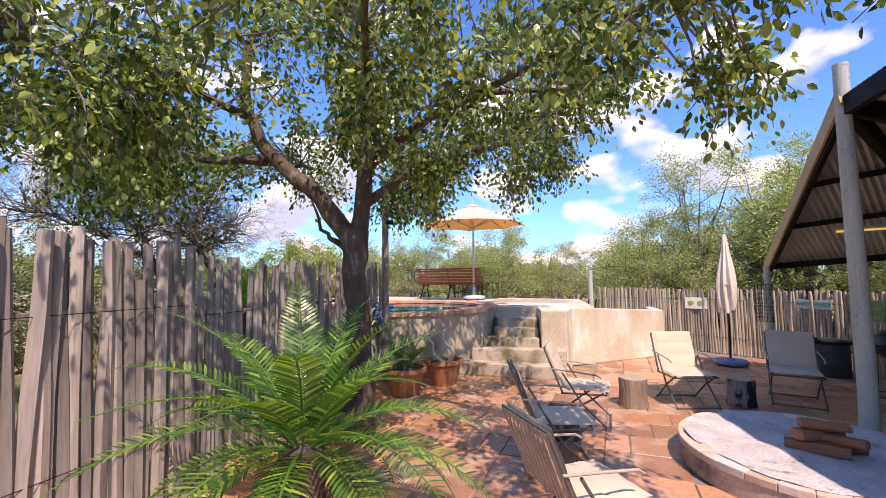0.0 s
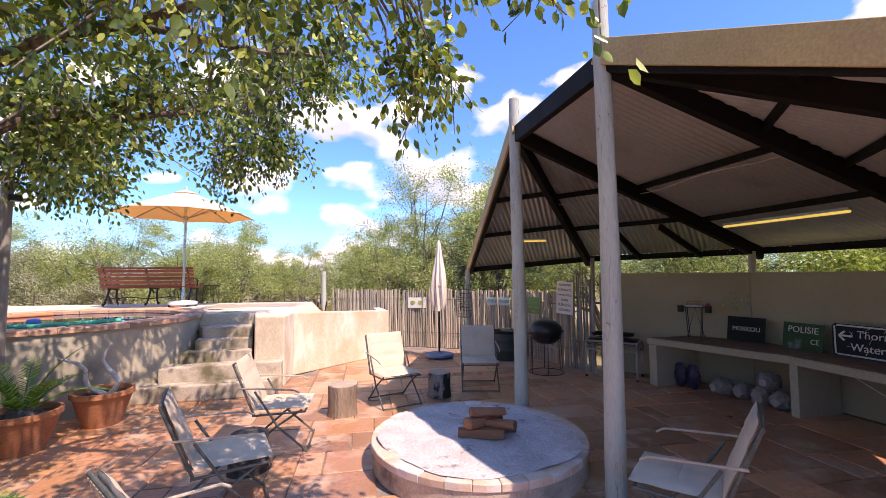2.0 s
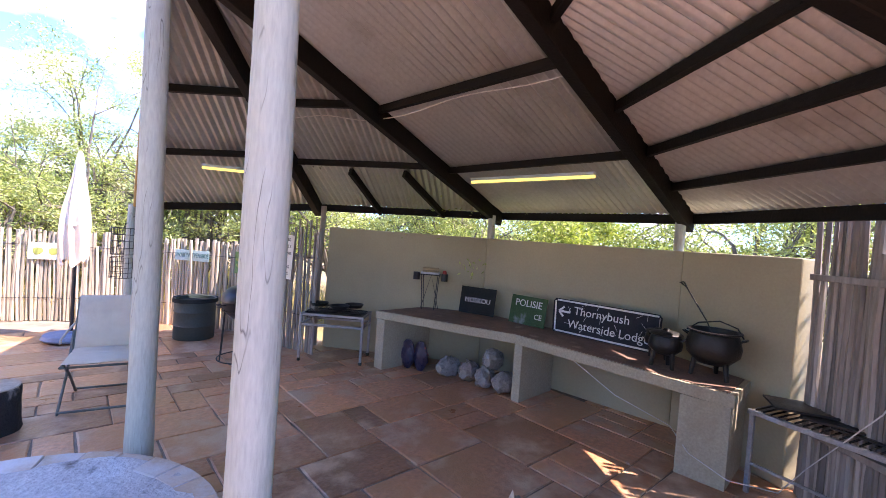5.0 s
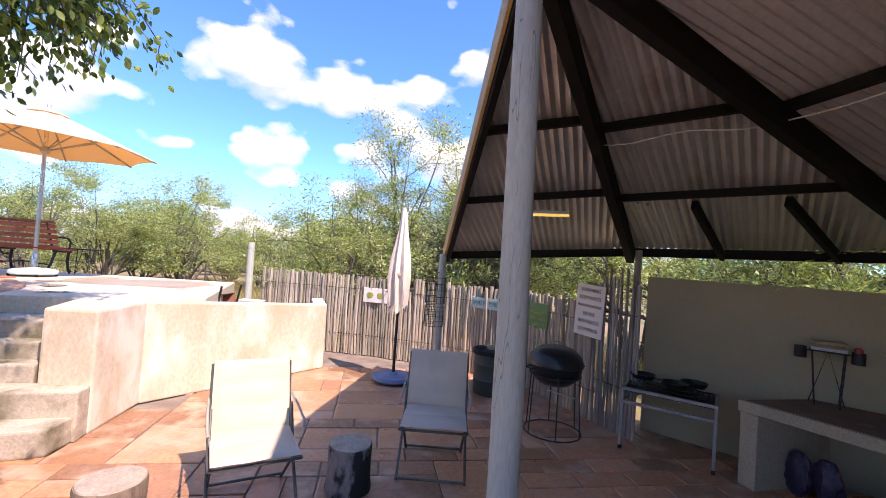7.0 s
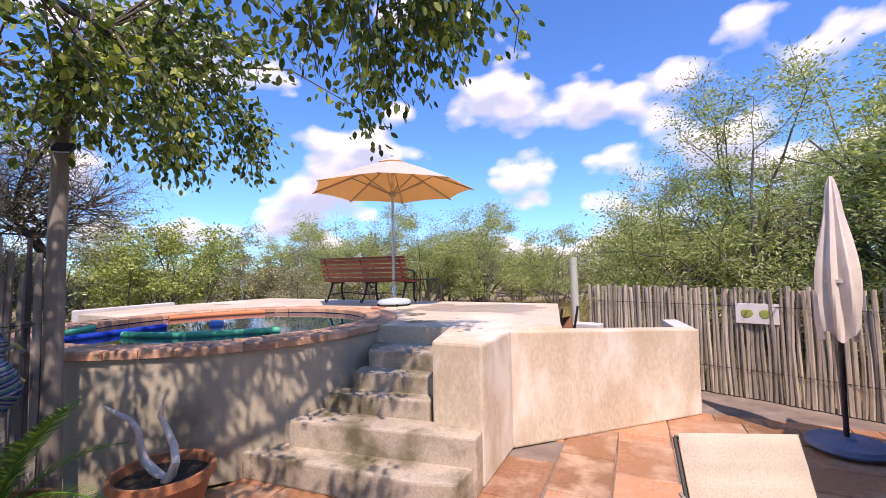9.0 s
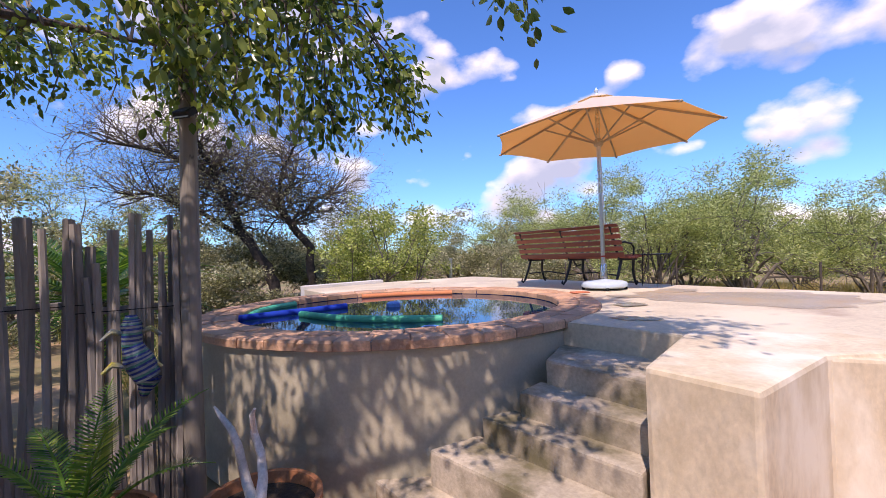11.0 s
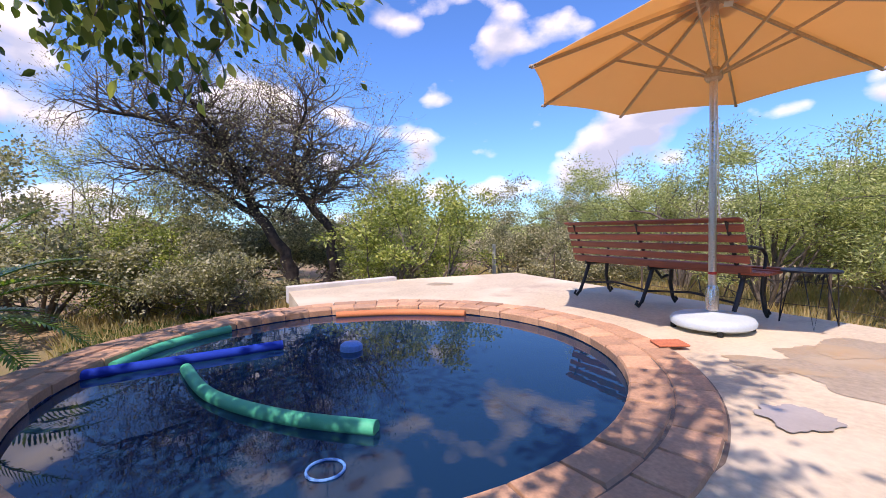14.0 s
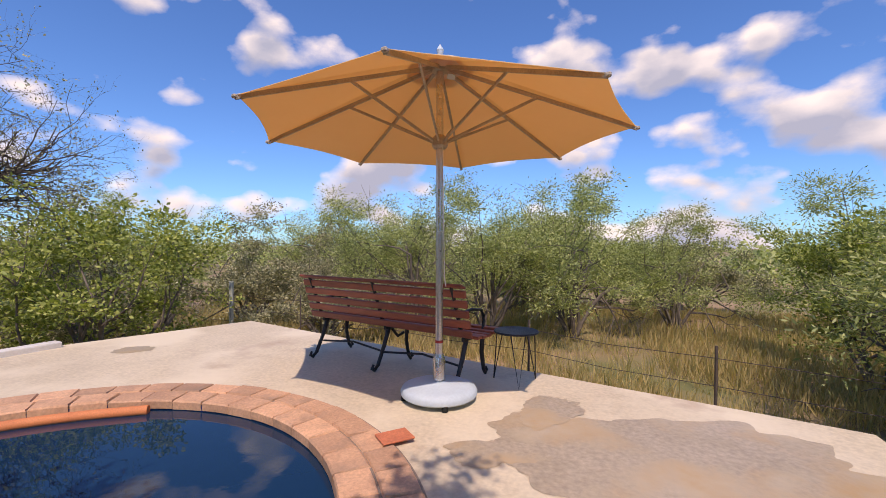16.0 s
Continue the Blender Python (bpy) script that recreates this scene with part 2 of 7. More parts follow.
M["frond"] = leafy("cycad leaflet", (0.026, 0.095, 0.020), (0.095, 0.22, 0.034), (0.34, 0.48, 0.07), 0.32, 0.28)
M["grass"] = leafy("dry grass", (0.36, 0.28, 0.13), (0.58, 0.46, 0.24), (0.28, 0.27, 0.11), 0.35, 0.8)
M["herb"] = leafy("low green herb", (0.08, 0.13, 0.03), (0.13, 0.18, 0.05), (0.20, 0.22, 0.07), 0.35, 0.6)


# ---- builders ----
class Geo:
    def __init__(self):
        self.v, self.f = [], []

    def add(self, verts, faces):
        o = len(self.v)
        self.v.extend(tuple(p) for p in verts)
        self.f.extend(tuple(i + o for i in f) for f in faces)
        return self

    def box(self, m, sx, sy, sz, c=0.004):
        """A box centred on the pose m, with chamfered edges."""
        h = (sx / 2, sy / 2, sz / 2)
        c = min(c, 0.45 * min(sx, sy, sz))
        vs, key = [], {}
        for x in (-1, 1):
            for y in (-1, 1):
                for z in (-1, 1):
                    for ax in range(3):
                        p = [x * h[0], y * h[1], z * h[2]]
                        for k in range(3):
                            if k != ax:
                                p[k] -= (x, y, z)[k] * c
                        key[(x, y, z, ax)] = len(vs)
                        vs.append(m @ Vector(p))
        fs = []
        for ax in range(3):
            u, w = (ax + 1) % 3, (ax + 2) % 3
            for s in (-1, 1):
                loop = []
                for a, b in ((-1, -1), (1, -1), (1, 1), (-1, 1)):
                    q = [0, 0, 0]
                    q[ax], q[u], q[w] = s, a, b
                    loop.append(key[(*q, ax)])
                fs.append(loop if s > 0 else loop[::-1])
            for a in (-1, 1):
                for b in (-1, 1):
                    q0, q1 = [0, 0, 0], [0, 0, 0]
                    q0[ax], q1[ax] = -1, 1
                    for q in (q0, q1):
                        q[u], q[w] = a, b
                    loop = [key[(*q0, u)], key[(*q1, u)], key[(*q1, w)], key[(*q0, w)]]
                    fs.append(loop if a * b < 0 else loop[::-1])
        for x in (-1, 1):
            for y in (-1, 1):
                for z in (-1, 1):
                    t = [key[(x, y, z, k)] for k in range(3)]
                    fs.append(t if x * y * z > 0 else t[::-1])
        return self.add(vs, fs)

    def bar(self, p, q, w, h, c=0.004, up=(0, 0, 1)):
        """A beam from p to q, w wide and h high."""
        p, q = Vector(p), Vector(q)
        d = (q - p).normalized()
        side = d.cross(Vector(up))
        side = side.normalized() if side.length > 1e-4 else Vector((1, 0, 0))
        top = side.cross(d)
        m = Matrix((side, d, top)).transposed().to_4x4()
        m.translation = (p + q) / 2
        return self.box(m, w, (q - p).length, h, c)

    def tube(self, pts, radii, n=8, caps=True):
        pts = [Vector(p) for p in pts]
        if isinstance(radii, (int, float)):
            radii = [radii] * len(pts)
        ref = Vector((0.31, 0.52, 0.79))
        rings = []
        for i, p in enumerate(pts):
            d = (pts[min(i + 1, len(pts) - 1)] - pts[max(i - 1, 0)]).normalized()
            s = d.cross(ref)
            if s.length < 0.05:
                s = d.cross(Vector((1, 0, 0)))
            s.normalize()
            t = d.cross(s)
            rings.append([p + radii[i] * (math.cos(k * math.tau / n) * s + math.sin(k * math.tau / n) * t) for k in range(n)])
        vs = [v for r in rings for v in r]
        fs = [(i * n + k, i * n + (k + 1) % n, (i + 1) * n + (k + 1) % n, (i + 1) * n + k) for i in range(len(pts) - 1) for k in range(n)]
        if caps:
            fs += [tuple(range(n - 1, -1, -1)), tuple((len(pts) - 1) * n + k for k in range(n))]
        return self.add(vs, fs)

    def lathe(self, prof, n=24, m=Matrix(), wobble=0.0, seed=0):
        rr = random.Random(seed)
        ph = [rr.uniform(0, 6.28) for _ in range(3)]
        vs = []
        for r, z in prof:
            for k in range(n):
                a = k * math.tau / n
                w = 1 + wobble * (math.sin(2 * a + ph[0]) + 0.7 * math.sin(3 * a + ph[1]) + 0.5 * math.sin(7 * a + ph[2]))
                vs.append(m @ Vector((r * w * math.cos(a), r * w * math.sin(a), z)))
        fs = [(i * n + k, i * n + (k + 1) % n, (i + 1) * n + (k + 1) % n, (i + 1) * n + k) for i in range(len(prof) - 1) for k in range(n)]
        if prof[0][0] > 1e-5:
            fs.append(tuple(range(n - 1, -1, -1)))
        if prof[-1][0] > 1e-5:
            fs.append(tuple((len(prof) - 1) * n + k for k in range(n)))
        return self.add(vs, fs)

    def prism(self, poly, z0, z1):
        """An upright prism on a plan that runs counterclockwise; z1 may be a height for each corner."""
        n = len(poly)
        tops = z1 if isinstance(z1, (list, tuple)) else [z1] * n
        vs = [(x, y, z0) for x, y in poly] + [(p[0], p[1], z) for p, z in zip(poly, tops)]
        fs = [tuple(range(n - 1, -1, -1)), tuple(range(n, 2 * n))]
        fs += [(i, (i + 1) % n, n + (i + 1) % n, n + i) for i in range(n)]
        return self.add(vs, fs)


def part(name, geo, mat, parent=None, label="", smooth=False, bevel=0.0, seg=2, kind=""):
    """Links the geometry as one mesh object, under a thing or a part if given."""
    me = bpy.data.meshes.new(name)
    me.from_pydata(geo.v, [], geo.f)
    if bevel:
        bm = bmesh.new()
        bm.from_mesh(me)
        bmesh.ops.remove_doubles(bm, verts=bm.verts, dist=1e-5)
        es = [e for e in bm.edges if len(e.link_faces) == 2 and e.calc_face_angle(0) > 0.6]
        bmesh.ops.bevel(bm, geom=es, offset=bevel, segments=seg, profile=0.6, affect="EDGES", clamp_overlap=True)
        bm.to_mesh(me)
        bm.free()
    me.materials.append(M[mat] if isinstance(mat, str) else mat)
    if smooth:
        me.polygons.foreach_set("use_smooth", [True] * len(me.polygons))
        me.set_sharp_from_angle(angle=radians(40))
    me.update()
    ob = new(name, me)
    ob.parent = parent
    return tagged(ob, label, kind=kind)


def thing(name, m, label, category, group="", kind=""):
    """An empty at the base of a thing, for its parts."""
    ob = new(name)
    ob.empty_display_size = 0.1
    ob.matrix_world = m
    return tagged(ob, label, category, group, kind)


def solo(name, geo, mat, label, category, group="", kind="", **k):
    """A thing that is one mesh."""
    return tagged(part(name, geo, mat, None, **k), label, category, group, kind)


def scattered(name, mat, parent, template, faces, places, label="", kind=""):
    """One mesh of many copies of a small template (n, 3): places is a list of 4 x 4 matrices in an array."""
    t = np.c_[template, np.ones(len(template))]
    vs = np.einsum("kij,nj->kni", places, t)[:, :, :3].reshape(-1, 3)
    k, n = len(places), len(template)
    fs = (np.array(faces)[None] + (np.arange(k) * n)[:, None, None]).reshape(-1, len(faces[0]))
    me = bpy.data.meshes.new(name)
    me.vertices.add(len(vs))
    me.vertices.foreach_set("co", vs.ravel())
    w = fs.shape[1]
    me.loops.add(fs.size)
    me.loops.foreach_set("vertex_index", fs.ravel().astype(np.int32))
    me.polygons.add(len(fs))
    me.polygons.foreach_set("loop_start", (np.arange(len(fs)) * w).astype(np.int32))
    me.update(calc_edges=True)
    me.materials.append(M[mat])
    ob = new(name, me)
    ob.parent = parent
    return tagged(ob, label, kind=kind)


def frames_for(rng, pos, ahead, size, spread=0.5):
    """Random poses at pos, with the long axis near ahead; arrays."""
    k = len(pos)
    d = ahead + rng.normal(0, spread, (k, 3))
    d /= np.linalg.norm(d, axis=1)[:, None] + 1e-9
    r = rng.normal(0, 1, (k, 3))
    s = np.cross(d, r)
    s /= np.linalg.norm(s, axis=1)[:, None] + 1e-9
    u = np.cross(s, d)
    m = np.zeros((k, 4, 4))
    m[:, :3, 0], m[:, :3, 1], m[:, :3, 2] = s * size[:, None], d * size[:, None], u * size[:, None]
    m[:, :3, 3], m[:, 3, 3] = pos, 1
    return m


LEAF = np.array([(0, 0, 0), (0.25, 0.32, 0.06), (0.24, 0.66, 0.05), (0, 1, -0.05), (-0.24, 0.66, 0.05), (-0.25, 0.32, 0.06)])
LEAF_F = [(0, 1, 2, 3), (0, 3, 4, 5)]
SPRIG = np.array([(0, 0, 0), (0.26, 0.5, 0.06), (0, 1, 0), (-0.26, 0.5, 0.06)])
SPRIG_F = [(0, 1, 2, 3)]
FEATHER = np.array([(0, 0, 0), (0.15, 0.45, 0.05), (0, 1, 0), (-0.15, 0.45, 0.05)])

# ---- plan: the shed's own axes, a away from its open front, n along it ----
MID, AX, NX = Vector((4.545, 3.92)), Vector((0.986, -0.165)), Vector((0.165, 0.986))


def S(a, n, z=0.0):
    p = MID + a * AX + n * NX
    return Vector((p.x, p.y, z))


POOL, R_IN, R_OUT, DECK = Vector((-1.15, 8.86)), 1.70, 2.07, 1.08

# ---- the ground and the paved yard ----
def make_ground():
    n = 80
    g = Geo()
    xs = [math.copysign(abs(i / n) ** 2.6 * 600, i) for i in range(-n, n + 1)]
    vs, fs = [], []
    for y in xs:
        for x in xs:
            far = max(0.0, math.hypot(x - 1, y - 6) - 9)
            vs.append((x + 1, y + 6, -0.03 + min(far, 30) * 0.012 * noise.noise(Vector((x * 0.13, y * 0.13, 0.3)))))
    w = len(xs)
    for j in range(w - 1):
        for i in range(w - 1):
            fs.append((j * w + i, j * w + i + 1, (j + 1) * w + i + 1, (j + 1) * w + i))
    g.add(vs, fs)
    tagged(part("ground", g, "sand", smooth=True), "dry sandy savanna earth with thin grass", "ground", kind="structure")


make_ground()

YARD = [(-1.75, 1.7), (-2.25, -1.7), (3.0, -3.2), (6.6, -1.6), (8.3, 0.7), (8.72, 2.6), (8.55, 4.9), (7.75, 6.9), (7.2, 8.2), (6.7, 8.95), (6.2, 9.55), (5.35, 10.25), (3.4, 11.45), (2.3, 8.3), (0.4, 7.2), (-0.9, 6.7)]
g = Geo().prism(YARD, -0.2, -0.012)
yard = tagged(part("floor", g, "mortar"), "mortar bed under the sandstone flags of the yard", "floor", kind="structure")

# ---- the pool, its deck and the steps ----
def ring(r0, r1, z0, z1, n=96, c=POOL, a0=0.0, a1=math.tau):
    g = Geo()
    full = abs(a1 - a0 - math.tau) < 1e-6
    k = n if full else n + 1
    vs = []
    for i in range(k):
        a = a0 + (a1 - a0) * i / n
        d = Vector((math.cos(a), math.sin(a)))
        for r, z in ((r0, z0), (r1, z0), (r1, z1), (r0, z1)):
            vs.append((c.x + r * d.x, c.y + r * d.y, z))
    fs = []
    for i in range(n):
        j = (i + 1) % k
        fs += [(4 * i + q, 4 * j + q, 4 * j + (q + 1) % 4, 4 * i + (q + 1) % 4) for q in range(4)]
    if not full:
        fs += [(3, 2, 1, 0), tuple(4 * n + q for q in range(4))]
    return g.add(vs, [f[::-1] for f in fs])


pool = thing("swimming_pool", pose(0, 0, 0), "round raised plunge pool with plastered wall and brick coping", "pool", kind="structure")
part("wall", ring(R_IN, R_OUT - 0.035, 0.0, 1.03), "pool_wall", pool, "grey olive plastered round pool wall", smooth=True)
part("mortar_bed", ring(R_IN, R_OUT - 0.02, 1.03, 1.09), "mortar", pool, "mortar between the coping bricks", smooth=True)
part("joint", ring(R_OUT - 0.004, R_OUT + 0.013, 1.04, 1.083, 96, POOL, -0.1, 2.9), "mortar", pool, "dark open joint between coping and deck", smooth=True)
M["pool_tile"] = surf("blue mosaic band", (0.012, 0.018, 0.10), (0.02, 0.03, 0.16), 30, 0.25, 0.15, 120)
part("tile_band", ring(R_IN - 0.012, R_IN - 0.001, 0.80, 1.07), "pool_tile", pool, "dark blue mosaic water line band", smooth=True)
part("lining", Geo().lathe([(R_IN, -0.01), (R_IN, 0.0)], 64, pose(POOL.x, POOL.y, 0)), "pool_tile", pool, "dark pool floor")

wm = bpy.data.materials.new("pool water")
wm.use_nodes = True
wb = wm.node_tree.nodes["Principled BSDF"]
wb.inputs["Base Color"].default_value = (0.004, 0.025, 0.062, 1)
wb.inputs["Roughness"].default_value, wb.inputs["IOR"].default_value = 0.015, 1.38
tn, tb = wm.node_tree.nodes.new("ShaderNodeTexNoise"), wm.node_tree.nodes.new("ShaderNodeBump")
tc = wm.node_tree.nodes.new("ShaderNodeTexCoord")
wm.node_tree.links.new(tc.outputs["Object"], tn.inputs["Vector"])
tn.inputs["Scale"].default_value, tn.inputs["Detail"].default_value = 5.0, 3.0
tb.inputs["Strength"].default_value, tb.inputs["Distance"].default_value = 0.05, 0.015
wm.node_tree.links.new(tn.outputs["Fac"], tb.inputs["Height"])
wm.node_tree.links.new(tb.outputs[0], wb.inputs["Normal"])
M["water"] = wm
WATER = 1.028
solo("water", Geo().lathe([(R_IN - 0.013, WATER - 0.3), (R_IN - 0.013, WATER), (0.0, WATER)], 96, pose(POOL.x, POOL.y, 0)), "water",
     "still dark blue pool water mirroring sky and trees", "water", kind="structure")

# deck: from the pool's wall out to its edges
DECK_EDGE = [(2.42, 8.45), (2.84, 8.72), (2.97, 11.55), (0.9, 12.13), (-3.62, 13.36), (-4.95, 10.2), (-4.55, 9.62), (-3.1, 9.25)]


def make_deck():
    c = POOL

    def outer(a):
        d, best = Vector((math.cos(a), math.sin(a))), 2.2
        for p, q in zip(DECK_EDGE, DECK_EDGE[1:]):
            p, q = Vector(p) - c, Vector(q) - c
            e = q - p
            den = d.x * e.y - d.y * e.x
            if abs(den) < 1e-9:
                continue
            t = (p.x * e.y - p.y * e.x) / den
            s = (p.x * d.y - p.y * d.x) / den
            if -1e-6 <= s <= 1 + 1e-6 and t > 0:
                best = max(best, t)
        return best

    angs = sorted([math.atan2(p[1] - c.y, p[0] - c.x) % math.tau if p[1] > c.y or p[0] < c.x else math.atan2(p[1] - c.y, p[0] - c.x) for p in DECK_EDGE] + [math.atan2(-0.41, 3.57) + i * 0.045 for i in range(66)])
    a_end = math.atan2(9.25 - c.y, -3.1 - c.x) % math.tau
    angs = [a for a in angs if a <= a_end + 1e-6]
    vs, fs = [], []
    for a in angs:
        d, o = Vector((math.cos(a), math.sin(a))), outer(a)
        for r, z in ((R_OUT - 0.05, 0.0), (R_OUT - 0.05, DECK), (o, DECK), (o, 0.0)):
            vs.append((c.x + r * d.x, c.y + r * d.y, z))
    for i in range(len(angs) - 1):
        for q in range(3):
            fs.append((4 * i + q, 4 * i + q + 1, 4 * i + 5 + q, 4 * i + 4 + q))
    e = 4 * (len(angs) - 1)
    fs += [(0, 3, 2, 1), (e, e + 1, e + 2, e + 3)]
    g = Geo().add(vs, [f[::-1] for f in fs])
    return tagged(part("pool_deck", g, "concrete"), "cream cement pool deck with brown water stains", "deck", kind="structure")


make_deck()
# low kerb at the deck's far side
solo("kerb", Geo().prism([(-4.66, 9.62), (-4.50, 9.60), (-4.34, 11.30), (-4.50, 11.32)], 0.9, 1.145), "white_cement", "pale cement kerb along the deck edge", "kerb", kind="structure", bevel=0.015)

STEPS = [
    (0.905, [(0.96, 8.16), (1.70, 8.02), (1.72, 8.75), (0.80, 8.80)]),
    (0.745, [(0.89, 7.93), (1.70, 7.84), (1.705, 8.06), (0.90, 8.20)]),
    (0.59, [(0.71, 7.77), (1.70, 7.655), (1.705, 7.88), (0.80, 8.0)]),
    (0.43, [(0.50, 7.50), (2.125, 7.345), (2.16, 7.55), (1.76, 7.66), (0.62, 7.85)]),
    (0.215, [(0.15, 7.33), (1.74, 7.08), (2.02, 7.10), (2.10, 7.36), (0.45, 7.60)]),
]
stairs = thing("stairs", pose(0, 0, 0), "weathered mossy cement steps up to the pool deck", "stairs", kind="structure")
for z, poly in STEPS:
    part("step", Geo().prism(poly, 0.0, z), "step", stairs, bevel=0.018)
part("landing", Geo().prism([(0.86, 8.66), (1.71, 8.50), (2.5, 8.45), (2.5, 8.75), (0.9, 9.2)], 0.0, 1.084), "concrete", stairs, "pale worn cement landing", bevel=0.015)
solo("wall_cheek", Geo().prism([(1.735, 7.62), (2.165, 7.50), (2.35, 8.265), (2.86, 8.73), (2.4, 8.95), (1.712, 8.60)], 0.0, 1.095), "plaster",
     "cream plastered cheek wall beside the pool steps", "wall", kind="structure", bevel=0.025)


def make_low_wall():
    a, b, d = Vector((2.352, 8.268)), Vector((4.40, 9.52)), Vector((4.42, 10.35))
    nrm = Vector((-(b - a).y, (b - a).x)).normalized() * 0.2
    g = Geo().prism([a, b, b + nrm + Vector((-0.05, 0)), a + nrm], 0.0, [1.085, 0.955, 0.955, 1.085])
    solo("wall_low", g, "plaster", "cream plastered low garden wall with stains", "wall", kind="structure", bevel=0.02)
    g = Geo().prism([(4.395, 9.53), (4.42, 10.32), (4.23, 10.32), (4.20, 9.66)], 0.0, [0.95, 0.97, 0.97, 0.95])
    solo("wall_return", g, "white_cement", "pale return of the low garden wall", "wall", kind="structure", bevel=0.02)


make_low_wall()

# ---- the shed: polygonal back wall, roof, poles ----
WALL_LINE = [(2.55, 3.02), (3.9, 1.2), (3.95, -1.2), (3.48, -2.12)]
WALL_TOP = 1.73


def make_back_wall():
    outs = [(2.67, 3.12), (4.06, 1.25), (4.11, -1.25), (3.60, -2.2)]
    for i in range(3):
        p, q, r, s = WALL_LINE[i], WALL_LINE[i + 1], outs[i + 1], outs[i]
        poly = [S(*p).xy, S(*s).xy, S(*r).xy, S(*q).xy]
        solo("wall_back_%d" % (i + 1), Geo().prism(poly, 0.0, WALL_TOP), "back_wall", "olive plastered wall at the back of the open shed", "wall", kind="structure", bevel=0.012)


make_back_wall()

RIDGE_Z, EAVE_Z = 3.50, 2.08
E = [S(0.53, 4.52, 1.85), S(2.52, 3.30, 2.03), S(4.22, 1.26, EAVE_Z), S(4.22, -1.16, EAVE_Z), S(2.35, -3.40, 2.04), S(0.52, -4.40, 1.85)]
P2, P1 = S(-0.02, 0.76, RIDGE_Z), S(-0.02, -1.03, RIDGE_Z)
FACETS = [(P2, E[0], E[1]), (P2, E[1], E[2]), (P1, P2, E[2], E[3]), (P1, E[3], E[4]), (P1, E[4], E[5])]


def corrugated(corners, eave, wave=0.076, depth=0.014):
    """A corrugated sheet cut to a facet; its waves run down the slope, square to the eave."""
    o = eave[0]
    u = (eave[1] - eave[0]).normalized()
    nrm = (corners[1] - corners[0]).cross(corners[2] - corners[0]).normalized()
    if nrm.z < 0:
        nrm = -nrm
    v = nrm.cross(u)
    flat = [((p - o).dot(u), (p - o).dot(v)) for p in corners]
    lo, hi = min(p[0] for p in flat), max(p[0] for p in flat)
    step, vs, fs = wave / 6, [], []
    k = int((hi - lo) / step)
    prev = None
    for i in range(k + 1):
        x = lo + (hi - lo) * (i + 0.001) / (k + 0.002)
        cuts = []
        for a, b in zip(flat, flat[1:] + flat[:1]):
            if (a[0] - x) * (b[0] - x) < 0:
                t = (x - a[0]) / (b[0] - a[0])
                cuts.append(a[1] + t * (b[1] - a[1]))
        if len(cuts) < 2:
            prev = None
            continue
        y0, y1 = min(cuts), max(cuts)
        h = depth * math.sin(x / wave * math.tau)
        base = len(vs)
        rows = 3
        for r in range(rows + 1):
            y = y0 + (y1 - y0) * r / rows
            vs.append(o + u * x + v * y + nrm * h + Vector((0, 0, 0.03)))
        if prev is not None:
            for r in range(rows):
                fs.append((prev + r, base + r, base + r + 1, prev + r + 1))
        prev = base
    top = len(vs)
    vs2 = [p + nrm * 0.0025 for p in vs]
    fs2 = [tuple(i + top for i in f[::-1]) for f in fs]
    return Geo().add(vs + vs2, fs + fs2)


roof = thing("roof", pose(0, 0, 0), "half round corrugated iron roof on black rafters", "roof", kind="structure")
EAVES = [(E[0], E[1]), (E[1], E[2]), (E[3], E[2]), (E[3], E[4]), (E[4], E[5])]
for fac, ev in zip(FACETS, EAVES):
    part("roof_sheet", corrugated(list(fac), ev), "iron_sheet", roof, "rusty galvanised corrugated sheet", smooth=True)


def lerp(p, q, t):
    return p + (q - p) * t


def low(p, d):
    return Vector((p.x, p.y, p.z - d))


for p, q in ((P2, E[1]), (P2, E[2]), (P1, E[3]), (P1, E[4])):
    part("rafter", Geo().bar(low(p, 0.08), low(q, 0.07), 0.09, 0.18, 0.006), "beam", roof, "black creosoted rafter")
for p, q in ((P2, E[0]), (P1, E[5])):
    part("rafter", Geo().bar(low(p, 0.10), low(q, 0.06), 0.06, 0.12, 0.006), "beam", roof, "black edge rafter")
part("ridge_beam", Geo().bar(low(P1, 0.09), low(P2, 0.09), 0.08, 0.20, 0.006), "beam", roof, "black beam along the high front")
pur = [(P2, E[0], P2, E[1]), (P2, E[1], P2, E[2]), (P2, E[2], P1, E[3]), (P1, E[3], P1, E[4]), (P1, E[4], P1, E[5])]
for pi, (a, b, c, d) in enumerate(pur):
    for t in ((0.38, 0.65), (0.41, 0.68), (0.43, 0.70), (0.36, 0.56, 0.70, 0.84), (0.36, 0.56, 0.70, 0.84))[pi]:
        part("purlin", Geo().bar(low(lerp(a, b, t), 0.02), low(lerp(c, d, t), 0.02), 0.05, 0.07, 0.004), "beam", roof, "black purlin under the sheets")
    part("eave_beam", Geo().bar(low(b, 0.02), low(d, 0.02), 0.05, 0.10, 0.004), "beam", roof, "black eave beam")
for p, q in ((P2, E[0]), (P1, E[5])):
    off = S(-0.05, 0) - S(0, 0)
    part("fascia", Geo().bar(lerp(p, q, -0.01) + off + Vector((0, 0, 0.0)), lerp(p, q, 1.02) + off, 0.03, 0.20, 0.004), "fascia", roof, "ochre painted fascia board")
# short jack rafters near the back
for t in (0.35, 0.7):
    part("rafter", Geo().bar(low(lerp(lerp(P2, E[1], 0.72), lerp(P2, E[2], 0.72), t), 0.03), low(lerp(E[1], E[2], t), 0.05), 0.05, 0.09), "beam", roof, "short black jack rafter")


